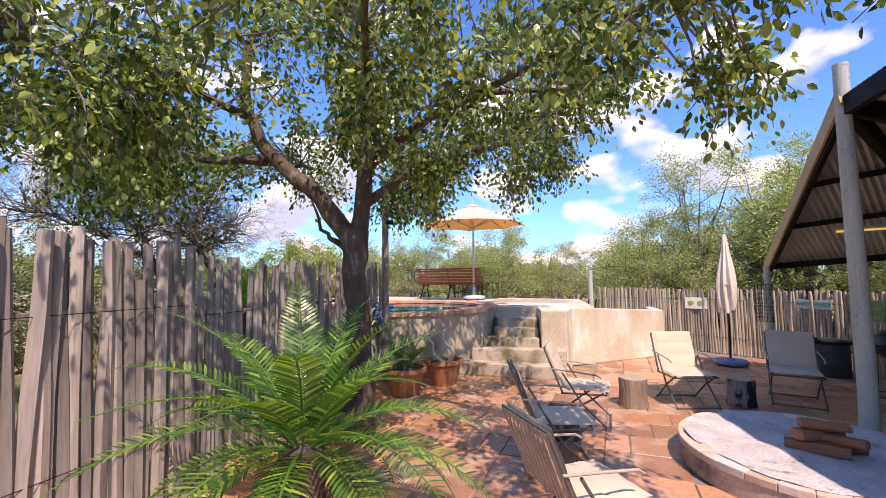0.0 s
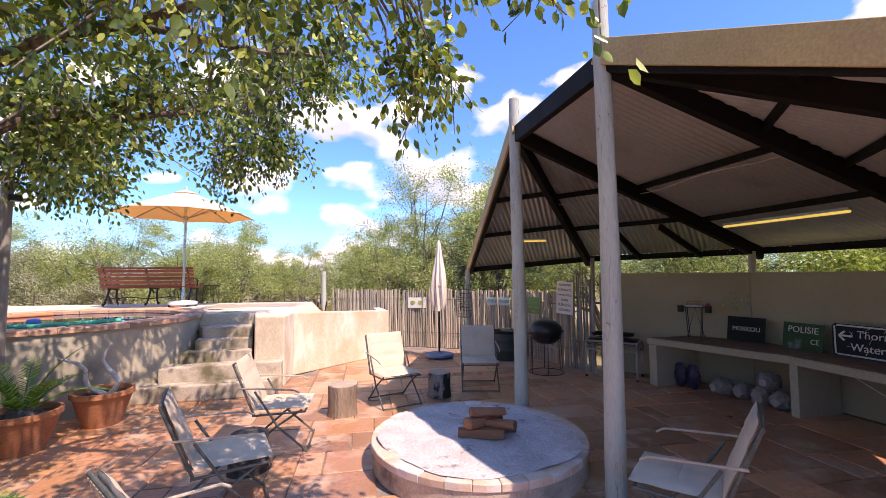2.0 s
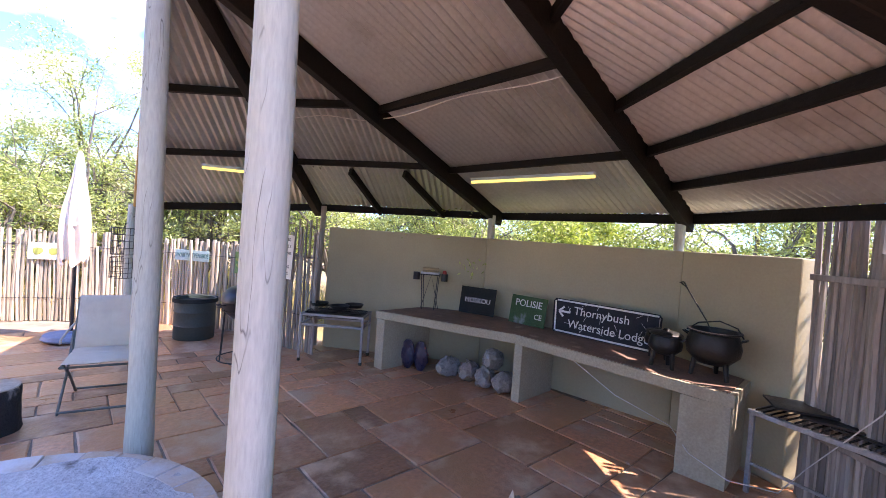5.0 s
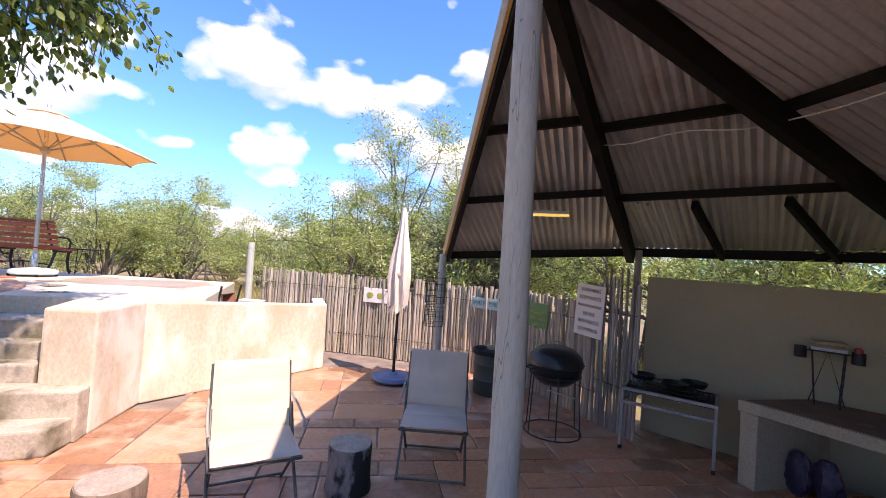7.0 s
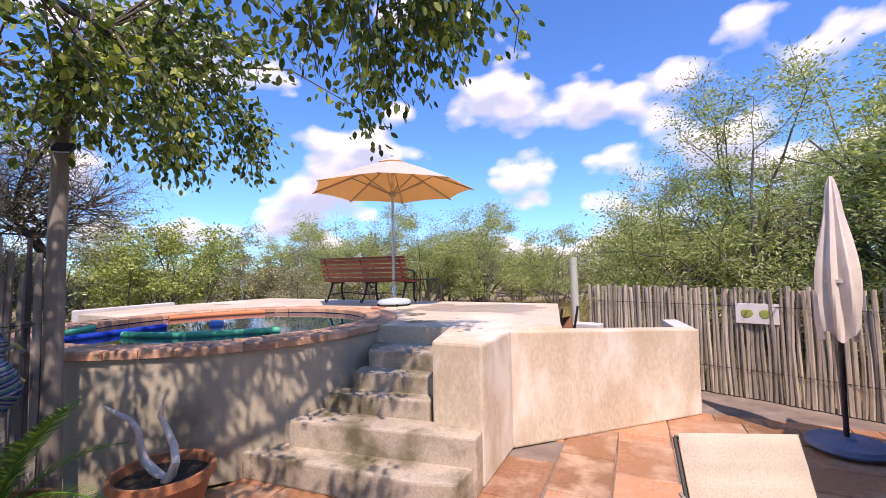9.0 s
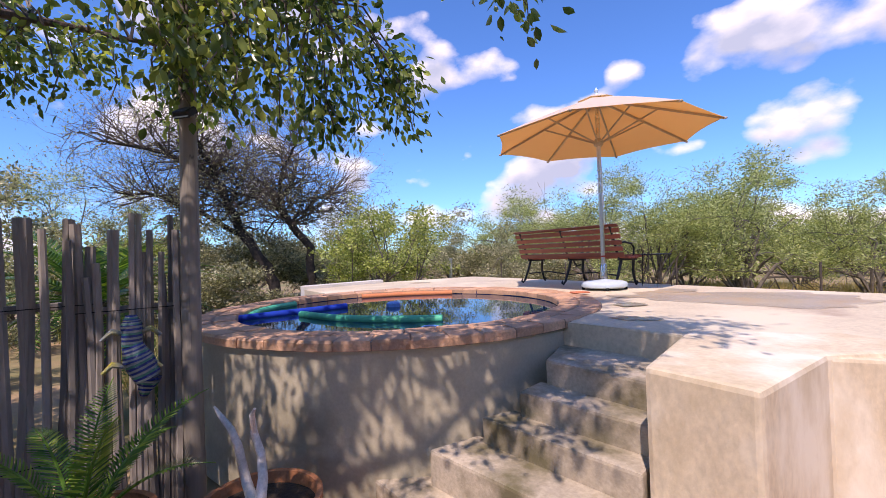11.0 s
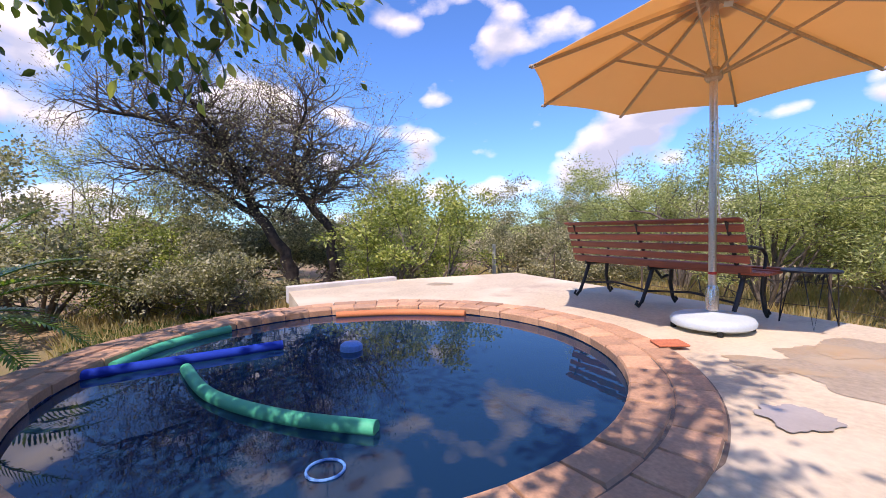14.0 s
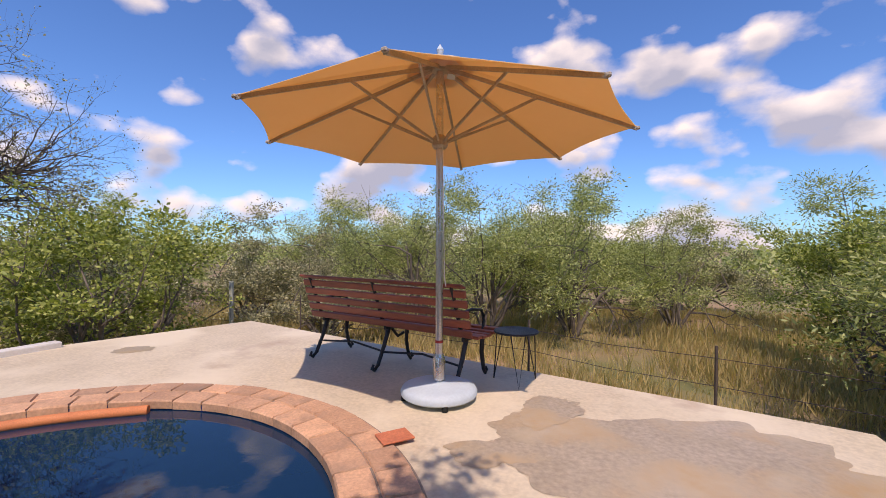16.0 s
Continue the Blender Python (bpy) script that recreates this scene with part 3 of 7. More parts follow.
def make_pole(x, y, z, r, label, seed, lean=(0, 0), mat="grey_pole"):
    rr = random.Random(seed)
    g = Geo()
    pts, rad = [], []
    for i in range(15):
        t = i / 14
        pts.append((lean[0] * t + 0.012 * math.sin(3 * t + seed), lean[1] * t + 0.012 * math.cos(4 * t + seed), z * t - (0.05 if i == 0 else 0)))
        rad.append(r * (1.08 - 0.22 * t) * (1 + rr.uniform(-0.025, 0.025)))
    g.tube(pts, rad, 16)
    ob = solo("pole", g, mat, label, "pole", group="poles of the shed", smooth=True)
    ob.location = (x, y, 0)
    return ob


make_pole(4.35, 2.925, 3.92, 0.075, "tall bleached grey gum pole at the shed front", 1)
make_pole(4.65, 4.675, 3.86, 0.075, "tall bleached grey gum pole with a split, at the shed front", 2)
make_pole(E[0].x - 0.10, E[0].y - 0.10, 1.84, 0.055, "short dark gum post under the roof corner", 3)
make_pole(E[5].x, E[5].y + 0.1, 1.84, 0.055, "short dark gum post under the roof corner", 4)
make_pole(S(2.50, 3.16).x, S(2.50, 3.16).y, 2.03, 0.045, "dark gum post at the end of the back wall", 5, mat="stake_grey")
make_pole(S(2.45, -3.2).x, S(2.45, -3.2).y, 2.05, 0.06, "dark gum post at the end of the back wall", 6, mat="beam")
for a, n in ((3.99, 1.22), (4.03, -1.13)):
    g = Geo().tube([(0, 0, 0), (0, 0, 0.34)], [0.05, 0.05], 10)
    ob = solo("strut", g, "grey_pole", "stub post carrying a rafter on the wall", "post", smooth=True)
    ob.location = S(a, n, WALL_TOP - 0.02)

# ---- fences ----
def make_fence(name, line, gap, r, h, mat, label, seed, rails=(), vary=0.045, lean=0.9):
    """A stake fence along a line; each stake is a piece of its own on one of a few meshes."""
    rr = random.Random(seed)
    ob = thing(name, pose(0, 0, 0), label, "fence")
    meshes = []
    for k in range(8):
        g = Geo()
        hh = h * rr.uniform(1 - vary, 1 + vary) if k else h * 0.85
        rk = r * rr.uniform(0.72, 1.22)
        ph, bend = rr.uniform(0, 6), rr.uniform(0, 0.014)
        g.tube([(bend * math.sin(ph + 4 * t), bend * math.cos(ph + 5 * t), hh * t) for t in (0, 0.25, 0.5, 0.75, 1)], [rk * s for s in (1.1, 1.05, 1.0, 0.97, 0.88)], 6)
        me = bpy.data.meshes.new("stake")
        me.from_pydata(g.v, [], g.f)
        me.polygons.foreach_set("use_smooth", [True] * len(me.polygons))
        me.set_sharp_from_angle(angle=radians(50))
        me.materials.append(M[mat])
        meshes.append(me)
    pts = [Vector(p) for p in line]
    for p, q in zip(pts, pts[1:]):
        n = max(1, int((q - p).length / gap))
        side = Vector((-(q - p).y, (q - p).x)).normalized()
        for i in range(n):
            c = p + (q - p) * ((i + 0.5) / n) + side * rr.uniform(-0.012, 0.012)
            st = new("stake", meshes[rr.randrange(1, 8) if rr.random() > 0.06 else 0])
            st.parent = ob
            st.matrix_local = pose(c.x, c.y, 0, rr.gauss(0, lean), rr.gauss(0, lean), rr.uniform(0, 360))
        for z in rails:
            part("rail", Geo().bar((*(p + side * 0.035), z), (*(q + side * 0.035), z), 0.03, 0.045), mat, ob)
            part("wire", Geo().tube([(*(p - side * (r + 0.006)), z), (*(q - side * (r + 0.006)), z)], 0.003, 5), "beam", ob, "binding wire")
    return ob


make_fence("stake_fence", [(3.44, 11.38), (4.35, 10.80), (5.33, 10.20), (6.15, 9.50), (6.62, 8.92), (7.11, 8.05), (7.15, 6.80)], 0.050, 0.0265, 1.38, "stake", "fence of thin bleached stakes behind the yard", 21, (0.35, 1.15), 0.035, 0.45)
make_fence("pole_fence", [(7.15, 6.80), (7.20, 6.22)], 0.030, 0.015, 1.70, "stake_grey", "taller thin poles beside the end of the back wall", 25, (0.5, 1.3), 0.07)
make_fence("pole_fence", [(-2.15, -1.6), (-1.66, 1.8), (-1.46, 3.1)], 0.066, 0.039, 2.02, "stake_pale", "tall fence of thick silver grey weathered poles", 22, (0.5, 1.5), 0.035)
make_fence("pole_fence", [(-1.46, 3.1), (-1.04, 6.15)], 0.050, 0.029, 1.84, "stake_grey", "fence of thinner dark grey poles behind the tree", 26, (0.5, 1.4), 0.05)
# first two runs are an unseen extension that keeps sun off the shed floor
make_fence("pole_fence", [(S(0.75, -4.38).x, S(0.75, -4.38).y), (S(1.5, -3.95).x, S(1.5, -3.95).y), (S(2.6, -3.2).x, S(2.6, -3.2).y), (S(3.50, -2.2).x, S(3.50, -2.2).y)], 0.031, 0.0195, 2.1, "stake_grey", "screen of thin poles at the shed end, extended unseen to block sun", 23, (0.5, 1.6), 0.045, 0.25)
make_fence("gate_fence", [(-1.05, 6.05), (-0.92, 6.58)], 0.035, 0.024, 1.74, "stake_grey", "short run of thin poles beside the garden post", 24, (1.35,), 0.13)
# shade of the tree on this post is in its darker wood colour
make_pole(-0.83, 6.635, 3.35, 0.06, "slim grey gum post carrying a floodlight", 9, mat="pole_tree_shade")
g = Geo().tube([(0, 0, 0), (0.01, 0, 0.9), (0, 0.01, 1.84)], [0.075, 0.062, 0.058], 10)
ob = solo("fence_post", g, "grey_pole", "weathered split timber post at the fence end", "post", smooth=True)
ob.location = (3.21, 11.2, 0)

# ---- trees ----
def branchy(g, rng, p, d, length, r, depth, tips, bend=0.25, forks=(2, 3), n=6):
    """A limb with forks; gathers the twig ends."""
    pts, rad = [p.copy()], [r]
    steps = 4
    for i in range(steps):
        d = (d + Vector(rng.normal(0, bend, 3)) * 0.5).normalized()
        p = p + d * (length / steps)
        pts.append(p.copy())
        rad.append(r * (1 - 0.45 * (i + 1) / steps))
        if depth <= 1:
            tips.append((p.copy(), d.copy()))
    g.tube(pts, rad, n if depth > 1 else 4, caps=False)
    if depth > 0:
        for _ in range(int(rng.integers(forks[0], forks[1] + 1))):
            k = int(rng.integers(2, steps + 1))
            s = Vector(rng.normal(0, 1, 3))
            nd = (d * 0.9 + s * 0.55).normalized()
            branchy(g, rng, pts[k], nd, length * rng.uniform(0.6, 0.85), rad[k] * 0.7, depth - 1, tips, bend, forks, max(n - 1, 4))


def bush_mesh(seed, height, width, leaf, stems, leaves, leaf_size, flat=1.0, droop=0.0, bare=0.0, template=(SPRIG, SPRIG_F)):
    """A many-stemmed savanna bush or small tree: a trunk mesh and a crown mesh."""
    rng = np.random.default_rng(seed)
    g, tips = Geo(), []
    for s in range(stems):
        a = s * math.tau / stems + rng.uniform(-0.5, 0.5)
        lean = rng.uniform(0.25, 0.7)
        d = Vector((math.cos(a) * lean, math.sin(a) * lean, 1)).normalized()
        branchy(g, rng, Vector((0.1 * math.cos(a), 0.1 * math.sin(a), -0.05)), d, height * rng.uniform(0.42, 0.55), height * 0.018, 3, tips, 0.3)
    pts = np.array([t[0] for t in tips])
    pts[:, 0] *= width / max(np.abs(pts[:, :2]).max(), 0.1)
    pts[:, 1] *= width / max(np.abs(pts[:, :2]).max(), 0.1)
    sc = height / pts[:, 2].max()
    vs = np.array(g.v)
    g.v = [tuple(v) for v in vs * np.array((1, 1, sc))]
    tp = np.array([t[0] for t in tips]) * np.array((1, 1, sc))
    wide = np.percentile(np.hypot(tp[:, 0], tp[:, 1]), 95)
    k = width / wide
    g.v = [(x * k, y * k, z) for x, y, z in g.v]
    tp = tp * np.array((k, k, 1))
    return g, tp, rng, leaves, leaf_size, leaf, bare, template


def make_bush(name, label, category, args, m, group="savanna bushes"):
    g, tp, rng, leaves, size, leaf, bare, template = bush_mesh(*args)
    ob = thing(name, m, label, category, group)
    part("trunk", g, "twig", ob, "grey thorny stems", smooth=True)
    # lumps of leaf round some of the twigs, with gaps between
    top = tp[:, 2].max()
    use = tp[(rng.random(len(tp)) > bare) & (tp[:, 2] > 0.22 * top)]
    lumps = use[rng.integers(0, len(use), leaves // 62)]
    pick = rng.integers(0, len(lumps), leaves)
    spread = rng.uniform(0.55, 1.3, len(lumps))[pick] * size * 1.55
    pos = lumps[pick] + rng.normal(0, 1, (leaves, 3)) * spread[:, None] * np.array((1.15, 1.15, 0.6))
    pos[:, 2] = np.maximum(pos[:, 2], 0.06)
    ahead = np.tile((0, 0, 0.15), (leaves, 1)) + 0.8 * (pos - lumps[pick]) / (spread[:, None] + 0.02)
    scattered("crown", leaf, ob, *template, frames_for(rng, pos, ahead, size * rng.uniform(0.55, 1.15, leaves), 0.6))
    return ob


BUSHES = [
    make_bush("acacia", "green feathery acacia thorn bush", "bush", (31, 4.3, 2.55, "leaf_acacia", 9, 29000, 0.090, 1.0, 0.0, 0.0, (FEATHER, SPRIG_F)), pose(-3.2, 19.5, 0)),
    make_bush("thorn_bush", "grey green savanna thorn bush", "bush", (32, 3.4, 2.2, "leaf_grey", 9, 22000, 0.080), pose(-7.6, 17.5, 0)),
    make_bush("leafy_bush", "bright green leafy bush", "bush", (33, 3.1, 1.9, "leaf_bright", 8, 15000, 0.081), pose(-5.9, 12.6, 0)),
    make_bush("acacia", "tall airy acacia with pale twigs", "tree", (34, 5.4, 3.0, "leaf_acacia", 8, 29000, 0.085, 1.0, 0.0, 0.0, (FEATHER, SPRIG_F)), pose(7.0, 13.4, 0)),
]


def make_thorn_tree():
    """The half bare tree with crooked stems and a broad flat crown beyond the pool."""
    rng = np.random.default_rng(35)
    ob = thing("thorn_tree", pose(-8.75, 11.35, 0, 0, 0, 69.5), "half bare spreading thorn tree with crooked dark trunks", "tree")
    # local x along the crown's length, y its depth
    stems = [
        [(0.0, 0.0, -0.1, 0.20), (-0.14, 0.05, 0.7, 0.16), (-0.30, 0.1, 1.45, 0.14), (-0.85, 0.2, 2.3, 0.12), (-1.2, 0.1, 3.05, 0.10), (-1.5, -0.1, 3.8, 0.07)],
        [(0.30, -0.1, -0.1, 0.17), (0.85, -0.2, 1.0, 0.13), (0.80, -0.3, 1.9, 0.11), (0.30, -0.3, 2.6, 0.10), (-0.05, -0.4, 3.05, 0.08), (0.4, -0.6, 3.9, 0.05)],
    ]
    limbs = [
        [(-1.5, -0.1, 3.8, 0.065), (-2.5, -0.4, 4.3, 0.05), (-3.6, -0.6, 4.4, 0.03)],
        [(-0.85, 0.2, 2.3, 0.08), (-1.8, 0.6, 2.9, 0.06), (-2.8, 0.9, 3.4, 0.045), (-3.7, 1.0, 3.5, 0.025)],
        [(0.30, -0.3, 2.6, 0.07), (1.0, 0.0, 3.3, 0.05), (1.7, 0.3, 3.7, 0.03)],
        [(-0.05, -0.4, 3.05, 0.06), (0.1, -0.9, 4.0, 0.045), (0.3, -1.4, 4.7, 0.025)],
        [(-1.2, 0.1, 3.05, 0.07), (-0.8, 0.7, 4.0, 0.05), (-0.6, 1.2, 4.8, 0.025)],
        [(-1.5, -0.1, 3.8, 0.06), (-1.8, -0.8, 4.5, 0.04), (-2.2, -1.4, 4.9, 0.02)],
    ]
    tips, anchors = [], []
    for k, path in enumerate(stems + limbs):
        pts, rad = [], []
        for p0, p1 in zip(path, path[1:]):
            for t in (0, 0.34, 0.67):
                pts.append(Vector([p0[q] + (p1[q] - p0[q]) * t for q in range(3)]) + Vector(rng.normal(0, 0.03, 3)))
                rad.append(p0[3] + (p1[3] - p0[3]) * t)
        pts.append(Vector(path[-1][:3]))
        rad.append(path[-1][3])
        part("trunk" if k < len(stems) else "limb", Geo().tube(pts, rad, 10), "bark_dark", ob, "dark crooked stem", smooth=True)
        anchors += [(p, r) for p, r in zip(pts, rad) if p.z > 2.5]
    g = Geo()
    for p, r in anchors:
        for _ in range(7):
            d = Vector(rng.normal(0, 1, 3))
            d.z = abs(d.z) * 0.55 + 0.12
            d.x += 0.25 * (p.x + 0.8)
            branchy(g, rng, p, d.normalized(), rng.uniform(0.65, 1.05), min(r * 0.5, 0.026), 3, tips, 0.45, (2, 3), 5)
    part("branch_mass", g, "twig_dark", ob, "grey brown thorny branches", kind="stuff")
    tp = np.array([t[0] for t in tips])
    pos = tp[rng.integers(0, len(tp), 26000)] + rng.normal(0, 0.08, (26000, 3))
    scattered("crown", "leaf_grey", ob, SPRIG, SPRIG_F, frames_for(rng, pos, np.tile((0, 0, 0.2), (26000, 1)), rng.uniform(0.03, 0.062, 26000), 0.8), "sparse grey green leaves")


make_thorn_tree()
ROUND = [  # kind, x, y, turn, size
    # first two: unseen bushes added to block sun over the back wall
    (1, 9.2, -1.0, 30, 1.15), (0, 7.6, -2.6, 80, 0.85), (1, -11.4, 8.3, 40, 1.05), (0, 0.9, 19.2, 60, 0.95), (1, -8.2, 13.6, 70, 0.75),
    (3, 5.9, 14.6, 40, 0.75), (0, 5.3, 12.9, 15, 0.85), (3, 8.2, 12.2, 130, 0.92), (1, 7.2, 12.0, 30, 0.8), (1, -4.6, 16.6, 15, 0.8), (0, -1.0, 18.0, 200, 0.85), (0, 8.9, 11.6, 70, 1.25), (3, 10.2, 9.0, 200, 0.9), (0, 3.4, 20.5, 20, 0.75), (0, 7.6, 20.5, 140, 1.0), (2, 5.6, 16.6, 50, 0.95), (0, 0.6, 21.5, 10, 1.0),
    (2, -1.2, 23.0, 90, 1.0), (1, -4.8, 23.5, 33, 1.1), (0, -6.6, 21.5, 222, 0.95), (1, -10.2, 14.0, 300, 1.15), (1, -12.0, 10.2, 60, 1.3), (1, -8.8, 9.4, 15, 0.85), (1, -10.6, 6.6, 95, 1.25), (0, -12.5, 17.5, 160, 1.0),
    (2, -9.8, 8.2, 110, 0.85), (1, -12.8, 5.0, 10, 1.2), (3, -15.0, 8.0, 80, 0.9), (2, -9.0, 3.2, 180, 0.95), (1, -7.8, 0.4, 50, 1.0), (0, -10.5, -2.5, 20, 1.1),
    (1, -6.4, 4.6, 77, 0.7), (0, 10.6, 6.2, 15, 0.9), (2, 10.8, 3.6, 100, 0.85), (0, 11.2, 1.2, 190, 0.95), (1, 10.0, -1.4, 270, 1.0), (0, 12.8, 4.8, 44, 1.2), (3, 12.5, 8.4, 300, 0.9),
    (0, 9.2, 16.5, 250, 1.1), (2, 12.2, 14.0, 130, 1.1), (1, 5.2, -6.0, 0, 1.0), (1, -6.0, -6.0, 20, 1.1), (2, 1.8, 24.5, 66, 0.9),
    (0, 11.0, 21.0, 12, 1.0), (1, 4.6, 24.0, 99, 1.0), (0, -9.5, 24.0, 9, 1.1), (1, -17.0, 14.0, 55, 1.2),
]
rr = random.Random(77)
for i, (k, x, y, a, s) in enumerate(ROUND):
    copy_thing(BUSHES[k], pose(x, y, -0.02, 0, 0, a) @ Matrix.Diagonal((s, s, s * rr.uniform(0.9, 1.05), 1)))


def make_far_bush():
    """The bushveld beyond, too many to count."""
    rng = np.random.default_rng(9)
    vs = []
    for _ in range(560):
        a, d = rng.uniform(0, math.tau), 25 + 70 * rng.random() ** 1.4
        h, w = rng.uniform(1.7, 3.3), rng.uniform(1.4, 2.8)
        c = np.array((1 + d * math.cos(a), 6 + d * math.sin(a), h * 0.52))
        for _ in range(16):
            u = rng.normal(0, 1, 3)
            u /= np.linalg.norm(u)
            vs.append(c + u * np.array((w, w, h * 0.42)) * rng.uniform(0.4, 0.95) + rng.normal(0, 1, (17, 3)) * np.array((0.30, 0.30, 0.18)))
    pos = np.concatenate(vs)
    m = frames_for(rng, pos, np.tile((0, 0, 0.1), (len(pos), 1)), rng.uniform(0.2, 0.42, len(pos)), 0.9)
    ob = scattered("far_bush", "leaf_acacia", None, SPRIG, SPRIG_F, m)
    tagged(ob, "grey green bushveld stretching to the horizon", "bushes", kind="stuff")


make_far_bush()


def make_grass():
    rng = np.random.default_rng(12)
    pos = []
    while len(pos) < 26000:
        x, y = rng.uniform(-12, 11), rng.uniform(7, 24)
        if -3.2 < x < 8.6 and y < 9.2 or math.hypot(x + 1.15, y - 8.86) < 2.3:
            continue
        if 2.8 < x < 8 and y < 11.6 - 0.66 * (x - 3.4):
            continue
        if -5.1 < x < 3.2 and 8 < y < 13.4 - 0.272 * (x + 3.6):
            continue
        if noise.noise(Vector((x * 0.35, y * 0.35, 4))) < -0.12 and rng.random() < 0.8:
            continue
        pos.append((x, y, -0.05))
    pos = np.array(pos)
    pos = np.repeat(pos, 4, axis=0) + rng.normal(0, 0.05, (len(pos) * 4, 3)) * np.array((1, 1, 0))
    blade = np.array([(-0.013, 0, 0), (0.013, 0, 0), (0.009, 0.6, 0.03), (0, 1, 0.12)])
    m = frames_for(rng, pos, np.tile((0, 0, 1.0), (len(pos), 1)), rng.uniform(0.14, 0.46, len(pos)), 0.30)
    tagged(scattered("grass", "grass", None, blade, [(0, 1, 2, 3)], m), "dry straw coloured savanna grass", "grass", kind="stuff")
    pos = np.array([(rng.uniform(-8.5, -3.2), rng.uniform(7.2, 10.2), 0.0) for _ in range(1500)])
    pos = pos[np.hypot(pos[:, 0] + 1.15, pos[:, 1] - 8.86) > 2.3]
    pos = np.repeat(pos, 6, axis=0) + rng.normal(0, 0.06, (len(pos) * 6, 3)) * np.array((1, 1, 0.2))
    m = frames_for(rng, pos, np.tile((0, 0, 0.7), (len(pos), 1)), rng.uniform(0.10, 0.3, len(pos)), 0.5)
    tagged(scattered("groundcover", "herb", None, LEAF, LEAF_F, m), "low green strap leaved plants behind the pool", "plants", kind="stuff")


make_grass()

# the big tree over the yard
CLUMPS = [(-3.7, 3.4, 3.3, 1.0), (-2.8, 5.2, 3.4, 1.1), (-2.6, 2.2, 3.5, 1.0), (-1.4, 3.4, 3.9, 1.1), (-0.8, 5.4, 4.0, 1.1), (0.2, 3.4, 3.9, 1.0), (0.5, 5.6, 3.6, 0.95), (1.3, 4.4, 3.6, 0.9),
          (1.4, 6.3, 3.5, 0.75), (2.0, 2.9, 3.5, 0.7), (2.3, 4.4, 3.7, 0.7), (0.1, 7.0, 3.6, 0.8), (-0.8, 7.5, 3.9, 0.6), (-2.0, 6.7, 3.5, 1.0), (-0.8, 1.9, 3.7, 0.8), (0.7, 2.0, 3.7, 0.7),
          (1.8, 7.0, 3.5, 0.55), (-1.2, 4.6, 4.7, 1.2), (0.8, 4.2, 4.6, 1.0), (2.6, 2.2, 3.5, 0.5), (-4.3, 4.6, 3.4, 0.8), (-1.5, 2.6, 3.1, 0.6), (-0.1, 3.6, 3.2, 0.5),
          (3.0, 1.7, 3.25, 0.5), (2.3, 1.6, 3.4, 0.55), (3.0, 3.2, 3.1, 0.45), (0.0, 6.6, 3.05, 0.65), (-0.7, 6.9, 2.95, 0.55), (1.3, 7.4, 3.25, 0.42), (2.2, 7.1, 3.5, 0.35),
          (-1.0, 7.9, 3.05, 0.4), (-0.4, 8.2, 3.05, 0.3), (-2.0, 3.2, 3.0, 0.7), (-3.0, 4.2, 2.95, 0.7), (0.6, 3.2, 3.3, 0.6), (1.5, 2.4, 3.2, 0.5), (-3.3, 2.2, 3.2, 0.7),
          # first four in this row: added high up to dapple the deck with shade
          (2.6, 6.8, 4.6, 0.45), (1.8, 7.0, 4.6, 0.4), (1.6, 8.0, 4.8, 0.3), (2.1, 5.9, 4.6, 0.45), (0.3, 4.9, 3.0, 0.45), (-3.9, 4.3, 2.9, 0.7), (-1.9, 2.5, 2.85, 0.5)]


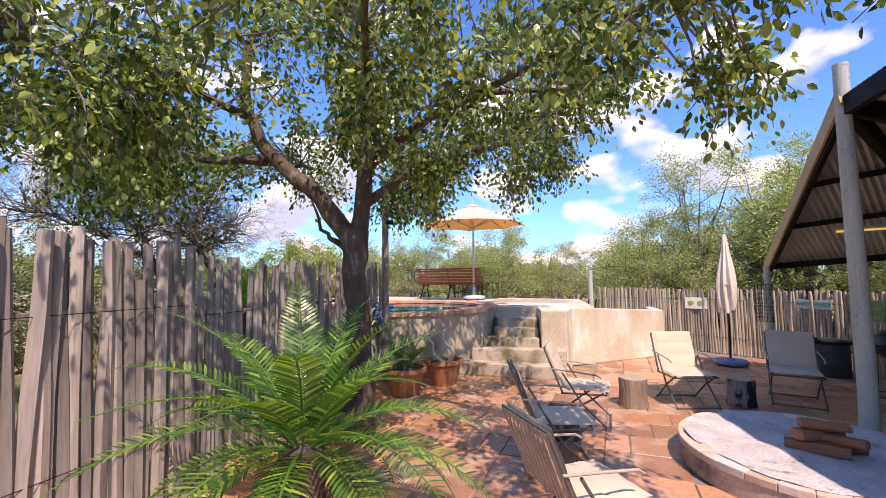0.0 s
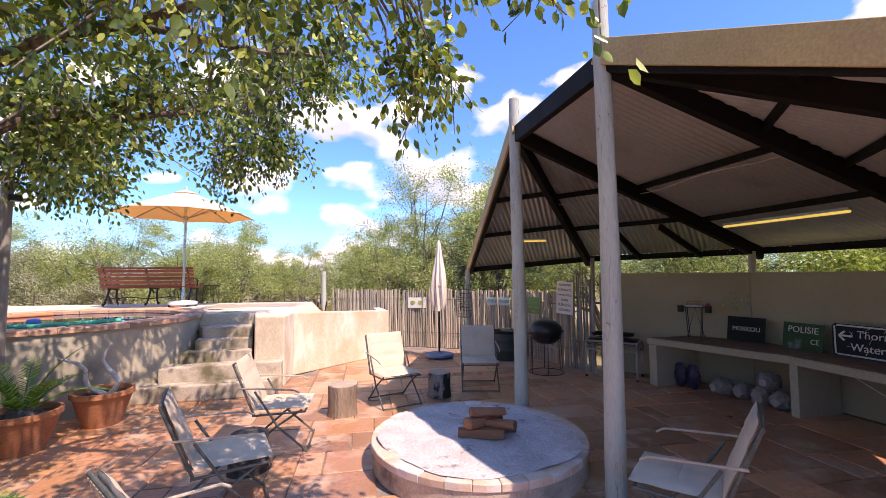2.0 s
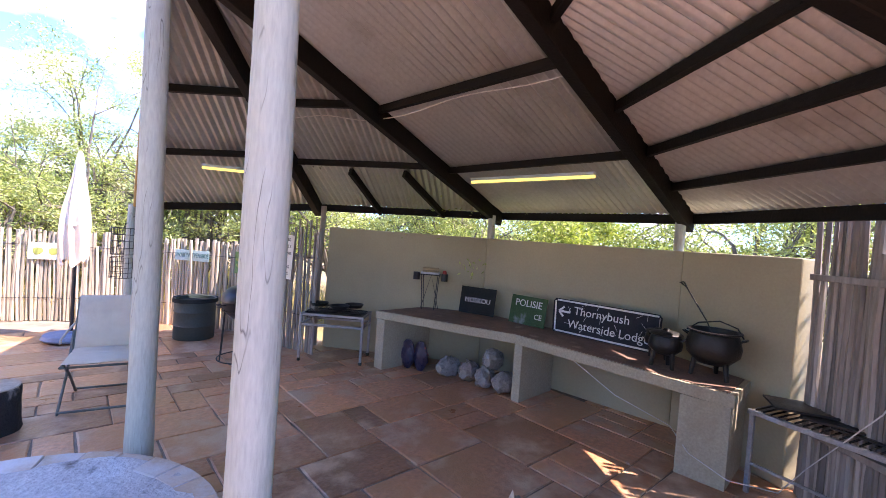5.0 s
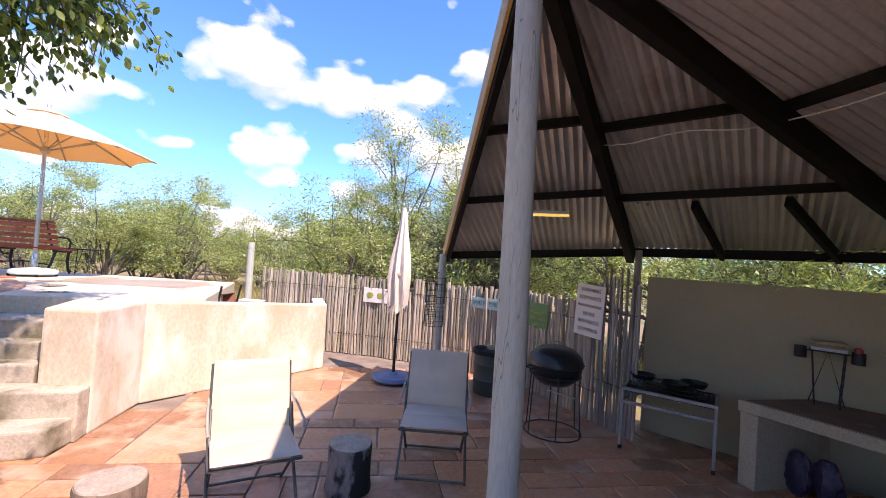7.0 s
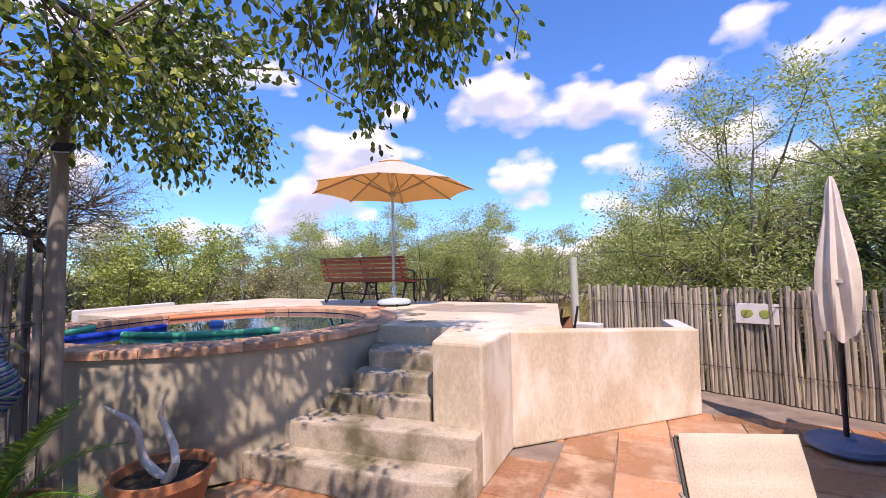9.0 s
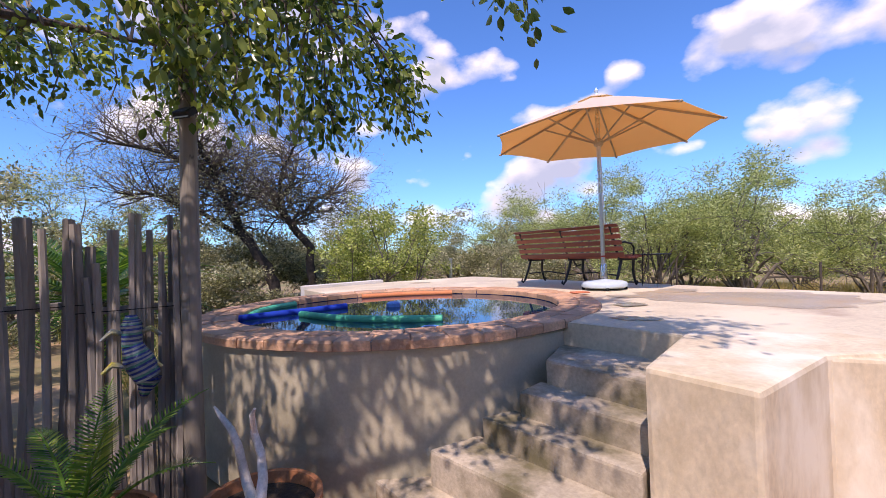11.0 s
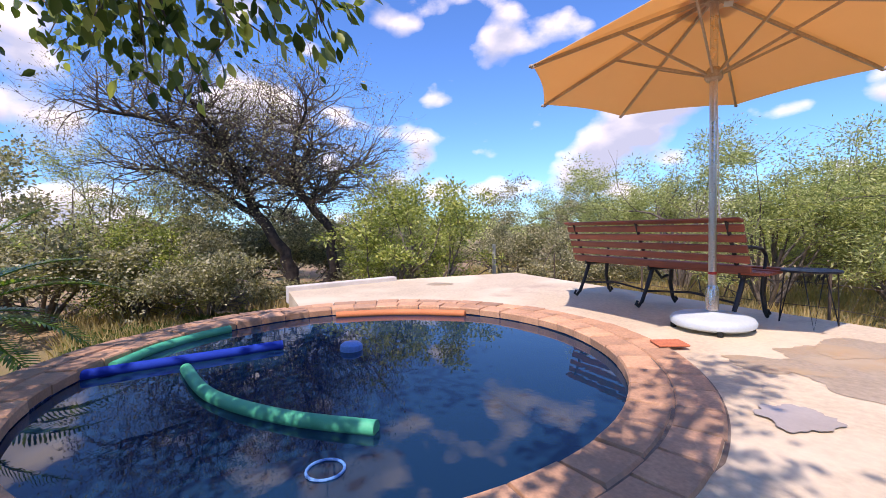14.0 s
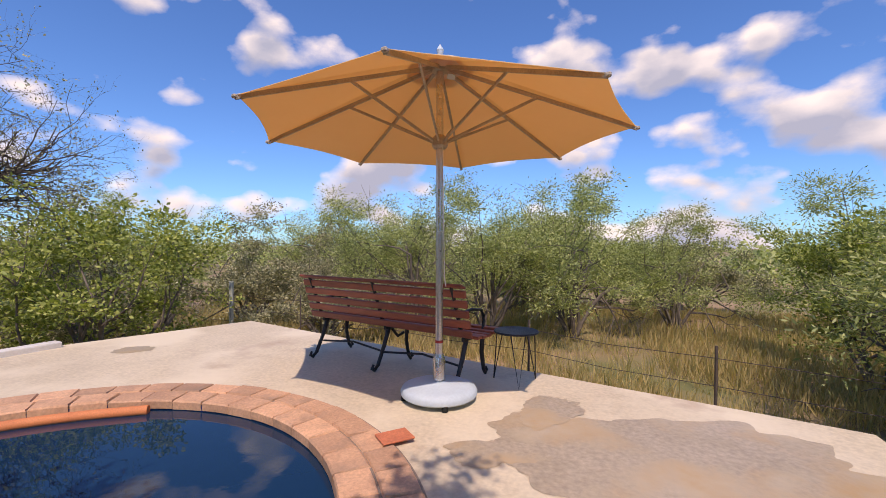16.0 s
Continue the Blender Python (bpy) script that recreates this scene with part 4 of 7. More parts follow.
def make_tree():
    rng = np.random.default_rng(41)
    ob = thing("tree", pose(-0.42, 4.3, 0), "large shade tree with rough bark and glossy green leaves", "tree")
    base = Vector((-0.42, 4.3, 0))
    limbs = [
        [(-0.42, 4.3, -0.1, 0.20), (-0.41, 4.3, 0.5, 0.155), (-0.44, 4.31, 1.2, 0.135), (-0.47, 4.3, 1.8, 0.13), (-0.45, 4.32, 2.25, 0.135)],
        [(-0.47, 4.31, 2.1, 0.12), (-0.85, 4.25, 2.6, 0.095), (-1.25, 4.15, 2.95, 0.085), (-1.5, 4.1, 3.25, 0.075), (-1.62, 4.0, 3.6, 0.06), (-1.55, 3.9, 4.2, 0.04), (-1.6, 4.2, 4.9, 0.02)],
        [(-0.44, 4.33, 2.2, 0.105), (-0.40, 4.4, 2.8, 0.09), (-0.42, 4.5, 3.3, 0.075), (-0.55, 4.6, 3.9, 0.055), (-0.5, 4.7, 4.8, 0.025)],
        [(-1.45, 4.1, 3.05, 0.055), (-2.1, 4.2, 3.1, 0.045), (-2.8, 4.0, 3.2, 0.035), (-3.6, 3.7, 3.4, 0.02)],
        [(-0.43, 4.36, 2.5, 0.06), (0.0, 4.7, 2.95, 0.042), (0.6, 5.1, 3.2, 0.032), (1.3, 5.6, 3.6, 0.024), (1.8, 6.4, 4.2, 0.012)],
        [(-0.41, 4.42, 2.95, 0.06), (0.2, 4.2, 3.3, 0.05), (1.0, 3.8, 3.5, 0.04), (1.9, 3.2, 3.6, 0.025), (2.5, 2.5, 3.6, 0.012)],
        [(-0.42, 4.5, 3.2, 0.055), (-0.5, 5.3, 3.4, 0.045), (-0.5, 6.3, 3.5, 0.03), (-0.5, 7.4, 3.6, 0.015)],
        [(-1.3, 4.15, 2.95, 0.05), (-1.7, 5.0, 3.2, 0.04), (-2.0, 6.0, 3.5, 0.03), (-2.0, 6.9, 3.6, 0.015)],
        [(-1.58, 4.0, 3.5, 0.05), (-1.9, 3.2, 3.6, 0.035), (-2.3, 2.4, 3.6, 0.02)],
        [(-0.2, 4.3, 3.1, 0.045), (0.0, 3.4, 3.5, 0.035), (0.3, 2.5, 3.7, 0.025), (0.6, 1.9, 3.8, 0.012)],
        [(-0.5, 4.3, 2.05, 0.05), (-0.75, 4.42, 2.12, 0.035), (-0.95, 4.5, 2.3, 0.022), (-1.05, 4.45, 2.6, 0.012)],
        [(0.9, 3.85, 3.48, 0.035), (1.6, 4.1, 3.6, 0.025), (2.4, 4.4, 3.8, 0.012)],
    ]
    anchor = []
    for li, limb in enumerate(limbs):
        pts, rad = [], []
        for (x0, y0, z0, r0), (x1, y1, z1, r1) in zip(limb, limb[1:]):
            for t in (0, 0.34, 0.67):
                pts.append(Vector((x0 + (x1 - x0) * t, y0 + (y1 - y0) * t, z0 + (z1 - z0) * t)) + Vector(rng.normal(0, 0.012, 3)))
                rad.append((r0 + (r1 - r0) * t) * rng.uniform(0.93, 1.08))
        pts.append(Vector(limb[-1][:3]))
        rad.append(limb[-1][3])
        part("trunk" if li == 0 else "limb", Geo().tube([p - base for p in pts], rad, 14 if li < 3 else 8), "bark", ob, smooth=True)
        if li:
            anchor += [(p, r) for p, r in zip(pts, rad) if r < 0.075]
    ap = np.array([p for p, _ in anchor])
    g = Geo()
    leaves_p, leaves_d = [], []
    for cx, cy, cz, cr in CLUMPS:
        for _ in range(int((26 if cx < 0.8 and cy < 6.2 else 20) * cr + 3)):
            u = rng.normal(0, 1, 3)
            u /= np.linalg.norm(u)
            e = np.array((cx, cy, cz)) + u * cr * rng.uniform(0.35, 1.05) * np.array((1, 1, 0.7))
            e[2] = max(e[2], 2.62 + 0.25 * rng.random())
            near = ap[np.argmin(((ap - e) ** 2).sum(1) + rng.uniform(0, 0.3, len(ap)))]
            mid = (near + e) / 2 + np.array((0, 0, 0.18)) + rng.normal(0, 0.07, 3)
            tip = e + np.array((0.10 * rng.normal(), 0.10 * rng.normal(), -0.14 - 0.12 * rng.random()))
            g.tube([Vector(p) - base for p in (near, mid, e, tip)], [0.013, 0.009, 0.006, 0.003], 4, caps=False)
            span = np.linalg.norm(e - mid)
            k = int(46 + 20 * rng.random())
            t = rng.random(k)
            pos = np.where(t[:, None] < 0.72, mid + (e - mid) * (t[:, None] / 0.72) ** 0.55, e + (tip - e) * ((t[:, None] - 0.72) / 0.28))
            pos = pos + rng.normal(0, 0.085, (k, 3))
            leaves_p.append(pos)
            leaves_d.append(np.tile((0, 0, -0.35), (k, 1)) + (pos - (mid + e) / 2) * 3.0)
    part("twig_mass", g, "twig", ob, "thin dark twigs", kind="stuff")
    p, d = np.concatenate(leaves_p), np.concatenate(leaves_d)
    m = frames_for(rng, p - np.array(base), d, rng.uniform(0.048, 0.100, len(p)), 0.7)
    scattered("crown", "leaf_main", ob, LEAF, LEAF_F, m, "glossy mid green leaves, some sunlit yellow green")


make_tree()


# ---- cycads ----
def make_cycad(m, label, fronds, length, seed, trunk_h, rise=(0.25, 1.2)):
    rng = np.random.default_rng(seed)
    ob = thing("cycad", m, label, "plant")
    part("trunk", Geo().lathe([(0.17, -0.05), (0.19, trunk_h * 0.5), (0.15, trunk_h), (0.05, trunk_h + 0.06)], 14, wobble=0.04, seed=seed), "bark", ob, "scaly brown cycad stem", smooth=True)
    leaflet = np.array([(-0.03, 0, 0), (0.03, 0, 0), (0.085, 0.35, 0.02), (0.06, 0.75, 0.0), (0, 1, -0.06), (-0.06, 0.75, 0.0), (-0.085, 0.35, 0.02)])
    for i in range(fronds):
        a = i * 2.39996 + rng.uniform(-0.2, 0.2)
        up = rise[0] + (rise[1] - rise[0]) * (i / fronds) + rng.uniform(-0.08, 0.08)
        ln = length * rng.uniform(0.85, 1.1)
        out = Vector((math.cos(a), math.sin(a), 0))
        pts, p, el = [], Vector((0, 0, trunk_h)) + out * 0.06, up
        n = 26
        for k in range(n + 1):
            pts.append(p.copy())
            p = p + (out * math.cos(el) + Vector((0, 0, math.sin(el)))) * (ln / n)
            el -= (0.042 + 0.018 * (1.2 - up)) * rng.uniform(0.7, 1.3)
        leaves = Geo()
        g = Geo().tube(pts, [0.011 * (1 - 0.75 * k / n) for k in range(n + 1)], 5)
        side = out.cross(Vector((0, 0, 1)))
        for k in range(3, int(1.55 * n)):
            t = k / (1.55 * n)
            j = min(int(t * n), n - 1)
            c = pts[j] + (pts[j + 1] - pts[j]) * (t * n - j)
            d = (pts[j + 1] - pts[j]).normalized()
            up_v = side.cross(d)
            wl_ = 0.15 * length * math.sin(math.pi * min(1, t * 0.93 + 0.12)) ** 0.6 * rng.uniform(0.9, 1.08)
            for sgn in (-1, 1):
                ax = (side * sgn * 0.86 + d * 0.52 + up_v * 0.16).normalized()
                nn = (up_v + 0.25 * side * sgn).normalized()
                w = ax.cross(nn)
                vs = [c + w * (q[0] * wl_ * 0.70) + ax * (q[1] * wl_) + nn * (q[2] * wl_) for q in leaflet]
                leaves.add(vs, [(0, 1, 2, 6), (6, 2, 3, 5), (5, 3, 4)])
        stalk = part("frond", g, "frond", ob)
        part("leaflet_mass", leaves, "frond", stalk, kind="stuff")
    return ob


make_cycad(pose(-0.18, 2.62, 0), "large green cycad with arching sunlit fronds", 36, 1.36, 51, 0.55, (-0.15, 1.45))
make_cycad(pose(-3.3, 6.5, 0), "tall cycad behind the fence by the pool", 34, 1.25, 52, 1.25, (0.0, 1.35))
make_cycad(pose(-0.92, 4.75, 0), "cycad with dark fronds in the tree's shade", 16, 0.95, 53, 0.3, (0.2, 1.25))

# ---- things: more materials ----
M["red_chip"] = surf("raw red brick", (0.62, 0.20, 0.10), (0.52, 0.16, 0.08), 6, 0.9, 0.4, 60)
M["ash"] = surf("pale wood ash", (0.62, 0.58, 0.56), (0.48, 0.43, 0.41), 4, 0.98, 0.8, 40, stain=(0.16, 0.14, 0.13), stain_scale=6, stain_at=(0.60, 0.72), bump_dist=0.02)
M["pit"] = surf("sooty plaster", (0.52, 0.42, 0.32), (0.40, 0.32, 0.25), 3, 0.95, 0.5, 50, stain=(0.10, 0.08, 0.07), stain_scale=2.2, stain_at=(0.52, 0.68))
M["pit_cap"] = surf("fired clay cap", (0.62, 0.45, 0.32), (0.52, 0.37, 0.27), 4, 0.9, 0.3, 50, rnd=0.10, stain=(0.62, 0.57, 0.54), stain_scale=2.5, stain_at=(0.46, 0.66), grit=0.5)
M["log"] = surf("split firewood", (0.36, 0.15, 0.07), (0.25, 0.11, 0.06), 8, 0.85, 0.6, 40, stretch=(1, 0.25, 1), rnd=0.2)
M["stump"] = surf("cut log bark", (0.34, 0.25, 0.17), (0.20, 0.14, 0.10), 6, 0.92, 0.9, 30, stretch=(1, 1, 0.25), bump_dist=0.02, stain=(0.07, 0.06, 0.05), stain_scale=6, stain_at=(0.60, 0.68))
M["stump_scar"] = surf("scarred log bark", (0.30, 0.26, 0.23), (0.16, 0.13, 0.11), 5, 0.92, 0.9, 30, stretch=(1, 1, 0.5), bump_dist=0.02, stain=(0.02, 0.018, 0.016), stain_scale=5, stain_at=(0.46, 0.52))
M["stump_top"] = surf("cut log end grain", (0.50, 0.40, 0.30), (0.38, 0.30, 0.23), 9, 0.9, 0.5, 60)
M["stump_black"] = surf("charred log", (0.09, 0.08, 0.07), (0.035, 0.03, 0.03), 6, 0.9, 0.8, 30, bump_dist=0.02)
M["cushion"] = surf("beige canvas", (0.68, 0.58, 0.44), (0.60, 0.50, 0.38), 3, 0.95, 0.25, 160, rnd=0.06, stain=(0.46, 0.39, 0.32), stain_scale=3, stain_at=(0.56, 0.8))
M["slat_cloth"] = surf("weathered canvas strap", (0.50, 0.42, 0.33), (0.38, 0.31, 0.25), 4, 0.9, 0.3, 90)
M["tube"] = surf("dull green steel tube", (0.16, 0.17, 0.15), (0.10, 0.11, 0.10), 8, 0.5, 0.1, 80, metal=0.4)
M["chrome"] = surf("brushed aluminium", (0.72, 0.71, 0.69), (0.62, 0.61, 0.60), 5, 0.3, 0.05, 120, metal=0.9)
M["canvas_sun_glow"] = None
M["umb_closed"] = surf("faded cream canvas", (0.80, 0.71, 0.60), (0.70, 0.61, 0.51), 4, 0.9, 0.3, 120, grit=0.5)
M["umb_wood"] = surf("umbrella rib aluminium", (0.55, 0.47, 0.36), (0.46, 0.39, 0.30), 5, 0.5, 0.1, 80, metal=0.3)
M["base_white"] = surf("chalky pale blue plastic", (0.52, 0.62, 0.68), (0.45, 0.54, 0.60), 3, 0.6, 0.08, 50, grit=0.3)
M["base_blue"] = surf("faded blue plastic", (0.16, 0.22, 0.34), (0.12, 0.17, 0.27), 4, 0.6, 0.2, 50)
M["bench_wood"] = surf("red brown varnished slat", (0.38, 0.10, 0.05), (0.28, 0.075, 0.04), 5, 0.5, 0.3, 50, stretch=(0.2, 1, 1), rnd=0.2)
M["cast_iron"] = surf("dark cast iron", (0.045, 0.045, 0.047), (0.028, 0.028, 0.03), 6, 0.5, 0.3, 60, metal=0.5)
M["soot_iron"] = surf("sooty black iron", (0.018, 0.017, 0.016), (0.03, 0.028, 0.026), 6, 0.45, 0.3, 60, metal=0.4)
M["enamel"] = surf("black enamel", (0.012, 0.013, 0.015), (0.018, 0.019, 0.021), 3, 0.36, 0.02, 60)
M["terracotta"] = surf("terracotta", (0.52, 0.21, 0.09), (0.42, 0.17, 0.08), 4, 0.8, 0.25, 60, stain=(0.60, 0.38, 0.24), stain_scale=4, stain_at=(0.58, 0.8))
M["soil"] = surf("dark potting soil", (0.06, 0.045, 0.03), (0.03, 0.022, 0.016), 10, 0.98, 0.9, 50)
M["driftwood"] = surf("bleached driftwood", (0.76, 0.70, 0.64), (0.62, 0.56, 0.50), 8, 0.85, 0.4, 60)
M["foam_blue"] = surf("blue foam", (0.006, 0.040, 0.38), (0.010, 0.055, 0.44), 6, 0.8, 0.1, 140, grit=0.4, spec=0.2)
M["foam_green"] = surf("sea green foam", (0.03, 0.42, 0.24), (0.05, 0.48, 0.29), 6, 0.6, 0.1, 140, grit=0.4)
M["foam_orange"] = surf("faded orange foam", (0.68, 0.24, 0.09), (0.60, 0.20, 0.08), 6, 0.7, 0.2, 140)
M["plastic_blue"] = surf("pale blue plastic", (0.10, 0.30, 0.75), (0.14, 0.36, 0.78), 4, 0.4, 0.05, 60)
M["counter"] = surf("painted plaster counter", (0.42, 0.37, 0.26), (0.37, 0.33, 0.23), 2, 0.9, 0.2, 60, stain=(0.26, 0.22, 0.15), stain_scale=2, stain_at=(0.6, 0.8))
M["counter_top"] = surf("brown cement slab", (0.22, 0.13, 0.09), (0.15, 0.10, 0.075), 4, 0.75, 0.3, 60, stain=(0.36, 0.26, 0.20), stain_scale=4, stain_at=(0.58, 0.75))
M["sign_black"] = surf("black painted tin", (0.016, 0.019, 0.018), (0.026, 0.028, 0.027), 4, 0.8, 0.15, 60, spec=0.2)
M["sign_green"] = surf("faded green tin", (0.035, 0.085, 0.035), (0.06, 0.115, 0.055), 4, 0.8, 0.2, 60, stain=(0.20, 0.24, 0.24), stain_scale=3, stain_at=(0.58, 0.66), spec=0.2)
M["sign_lime"] = surf("grass green tin", (0.12, 0.26, 0.07), (0.10, 0.22, 0.07), 4, 0.6, 0.2, 60)
M["sign_white"] = surf("weathered white board", (0.82, 0.79, 0.72), (0.76, 0.72, 0.64), 4, 0.7, 0.1, 60, stain=(0.55, 0.48, 0.36), stain_scale=3, stain_at=(0.64, 0.8), grit=0.3)
M["sign_pale"] = surf("pale turquoise board", (0.52, 0.66, 0.60), (0.44, 0.58, 0.53), 4, 0.7, 0.2, 60)
M["sign_road"] = surf("dark road sign", (0.020, 0.021, 0.026), (0.032, 0.032, 0.038), 5, 0.75, 0.15, 60, spec=0.2)
M["paint_white"] = surf("white lettering", (0.74, 0.73, 0.70), (0.66, 0.65, 0.62), 20, 0.6, 0.05, 60)
M["paint_black"] = surf("black lettering", (0.03, 0.03, 0.03), (0.045, 0.045, 0.045), 20, 0.6, 0.05, 60)
M["paint_teal"] = surf("dark teal lettering", (0.03, 0.13, 0.13), (0.04, 0.16, 0.15), 20, 0.6, 0.05, 60)
M["paint_yellow"] = surf("yellow green paint", (0.42, 0.44, 0.10), (0.34, 0.40, 0.09), 20, 0.6, 0.05, 60)
M["drum"] = surf("dark green drum", (0.03, 0.05, 0.045), (0.045, 0.06, 0.055), 5, 0.6, 0.3, 50, stain=(0.12, 0.08, 0.05), stain_scale=3, stain_at=(0.6, 0.75))
M["zinc"] = surf("grey painted steel", (0.40, 0.40, 0.39), (0.28, 0.28, 0.27), 6, 0.5, 0.2, 60, metal=0.3)
M["bag"] = surf("clear plastic wood bag", (0.40, 0.36, 0.33), (0.22, 0.19, 0.17), 16, 0.3, 1.0, 22, bump_dist=0.03)
M["bag_dark"] = surf("printed charcoal bag", (0.02, 0.02, 0.06), (0.05, 0.03, 0.05), 12, 0.35, 0.8, 22, bump_dist=0.02, stain=(0.40, 0.07, 0.05), stain_scale=7, stain_at=(0.60, 0.64))
M["book"] = surf("paper back", (0.46, 0.36, 0.20), (0.36, 0.28, 0.16), 8, 0.8, 0.2, 90, rnd=0.3)
M["paper"] = surf("grey paper", (0.60, 0.64, 0.66), (0.5, 0.54, 0.56), 8, 0.8, 0.2, 90)
M["red_plastic"] = surf("red plastic", (0.45, 0.04, 0.03), (0.38, 0.035, 0.03), 8, 0.4, 0.05, 60)
M["cable_white"] = surf("white cable", (0.70, 0.68, 0.64), (0.6, 0.58, 0.55), 8, 0.5, 0.05, 60)
M["wire"] = surf("rusty fence wire", (0.16, 0.12, 0.09), (0.10, 0.08, 0.065), 8, 0.7, 0.1, 60, metal=0.3)
M["wet"] = surf("brown water stain", (0.46, 0.375, 0.27), (0.37, 0.30, 0.21), 3.0, 0.42, 0.15, 30, stain=(0.45, 0.30, 0.15), stain_scale=1.9, stain_at=(0.50, 0.72), grit=1.2, patch=(0.48, 0.39, 0.27))
M["puddle"] = surf("thin puddle", (0.44, 0.385, 0.31), (0.37, 0.32, 0.26), 3, 0.12, 0.02, 40, grit=0.3)
M["bead_navy"] = surf("navy glass beads", (0.012, 0.025, 0.16), (0.02, 0.04, 0.24), 30, 0.25, 0.6, 130)
M["bead_white"] = surf("milky glass beads", (0.28, 0.33, 0.34), (0.18, 0.23, 0.25), 30, 0.25, 0.6, 130)
M["bead_teal"] = surf("teal glass beads", (0.04, 0.17, 0.16), (0.06, 0.24, 0.18), 30, 0.25, 0.6, 130)
M["bead_yellow"] = surf("yellow glass beads", (0.45, 0.40, 0.06), (0.10, 0.16, 0.30), 12, 0.25, 0.6, 130)


def canvas_material(c0, c1, through_colour, share):
    m = bpy.data.materials.new("cream umbrella canvas")
    m.use_nodes = True
    n, l = m.node_tree.nodes, m.node_tree.links
    bs, out = n["Principled BSDF"], n["Material Output"]
    tx = n.new("ShaderNodeTexNoise")
    tx.inputs["Scale"].default_value = 5
    rp = n.new("ShaderNodeValToRGB")
    rp.color_ramp.elements[0].color, rp.color_ramp.elements[1].color = (*c0, 1), (*c1, 1)
    l.new(tx.outputs["Fac"], rp.inputs[0])
    l.new(rp.outputs[0], bs.inputs["Base Color"])
    bs.inputs["Roughness"].default_value = 0.9
    tr, mx = n.new("ShaderNodeBsdfTranslucent"), n.new("ShaderNodeMixShader")
    tr.inputs[0].default_value = (*through_colour, 1)
    mx.inputs[0].default_value = share
    l.new(bs.outputs[0], mx.inputs[1])
    l.new(tr.outputs[0], mx.inputs[2])
    l.new(mx.outputs[0], out.inputs[0])
    return m


# orange of sunlight through the canopy, put into the underside's own colour
M["canvas_sun_glow"] = canvas_material((0.80, 0.66, 0.44), (0.86, 0.72, 0.50), (0.92, 0.52, 0.17), 0.55)
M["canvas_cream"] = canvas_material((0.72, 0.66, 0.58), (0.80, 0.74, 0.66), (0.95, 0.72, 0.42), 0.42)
tl = bpy.data.materials.new("yellowed tube light")
tl.use_nodes = True
tl.node_tree.nodes["Principled BSDF"].inputs["Base Color"].default_value = (0.80, 0.62, 0.16, 1)
tl.node_tree.nodes["Principled BSDF"].inputs["Emission Color"].default_value = (1.0, 0.78, 0.18, 1)
tl.node_tree.nodes["Principled BSDF"].inputs["Emission Strength"].default_value = 0.35
M["tube_light"] = tl


def words(text, size, mat, parent, m):
    """Lettering as thin meshes, one for each word, in the plane x right and z up of m, centred."""
    made, x = [], 0.0
    for word in text.split():
        cu = bpy.data.curves.new("text", "FONT")
        cu.body, cu.size, cu.extrude, cu.align_y = word, size, 0.0015, "CENTER"
        cu.resolution_u = 3
        tmp = bpy.data.objects.new("text", cu)
        me = bpy.data.meshes.new_from_object(tmp)
        bpy.data.objects.remove(tmp)
        made.append((me, x))
        x += max(v.co.x for v in me.vertices) + 0.28 * size
    for me, x0 in made:
        me.transform(m @ pose(x0 - (x - 0.28 * size) / 2, 0, 0, 90))
        me.materials.append(M[mat])
        ob = new("lettering", me)
        ob.parent = parent


# ---- fire pit ----
FP, FR = Vector((3.76, 4.04)), 0.99
pit = thing("fire_pit", pose(FP.x, FP.y, 0), "round low plastered fire pit filled with pale ash", "fire pit")
part("rim", Geo().lathe([(FR - 0.03, -0.02), (FR, 0.0), (FR, 0.165), (FR - 0.15, 0.165), (FR - 0.16, -0.02)], 72), "pit", pit, "sooty plastered ring wall", smooth=True)
for i in range(30):
    a0, a1 = i * math.tau / 30 + 0.0014, (i + 1) * math.tau / 30 - 0.0014
    g = Geo()
    poly = [(r * math.cos(a), r * math.sin(a)) for r, a in ((FR - 0.15, a0), (FR + 0.012, a0), (FR + 0.014, (a0 + a1) / 2), (FR + 0.012, a1), (FR - 0.15, a1))]
    g.prism(poly, 0.16, 0.222 + 0.003 * math.sin(i * 2.7))
    part("cap_brick", g, "pit_cap", pit, bevel=0.006, seg=1)
ga = Geo()
rr = random.Random(3)
vs, fs, rings_n = [], [], 12
for j in range(rings_n + 1):
    for k in range(48):
        r = (FR - 0.07 + 0.03 * math.sin(5 * k * math.tau / 48)) * j / rings_n if j else 0.001
        a = k * math.tau / 48
        x, y = r * math.cos(a), r * math.sin(a)
        vs.append((x, y, 0.212 + 0.03 * noise.noise(Vector((x * 3, y * 3, 1))) + 0.02 * (1 - j / rings_n) + (0.016 if j > 10 else 0)))
for j in range(rings_n):
    for k in range(48):
        fs.append((j * 48 + k, j * 48 + (k + 1) % 48, (j + 1) * 48 + (k + 1) % 48, (j + 1) * 48 + k))
part("ash_bed", ga.add(vs, [f[::-1] for f in fs]), "ash", pit, "pale grey ash with bits of charcoal", smooth=True)


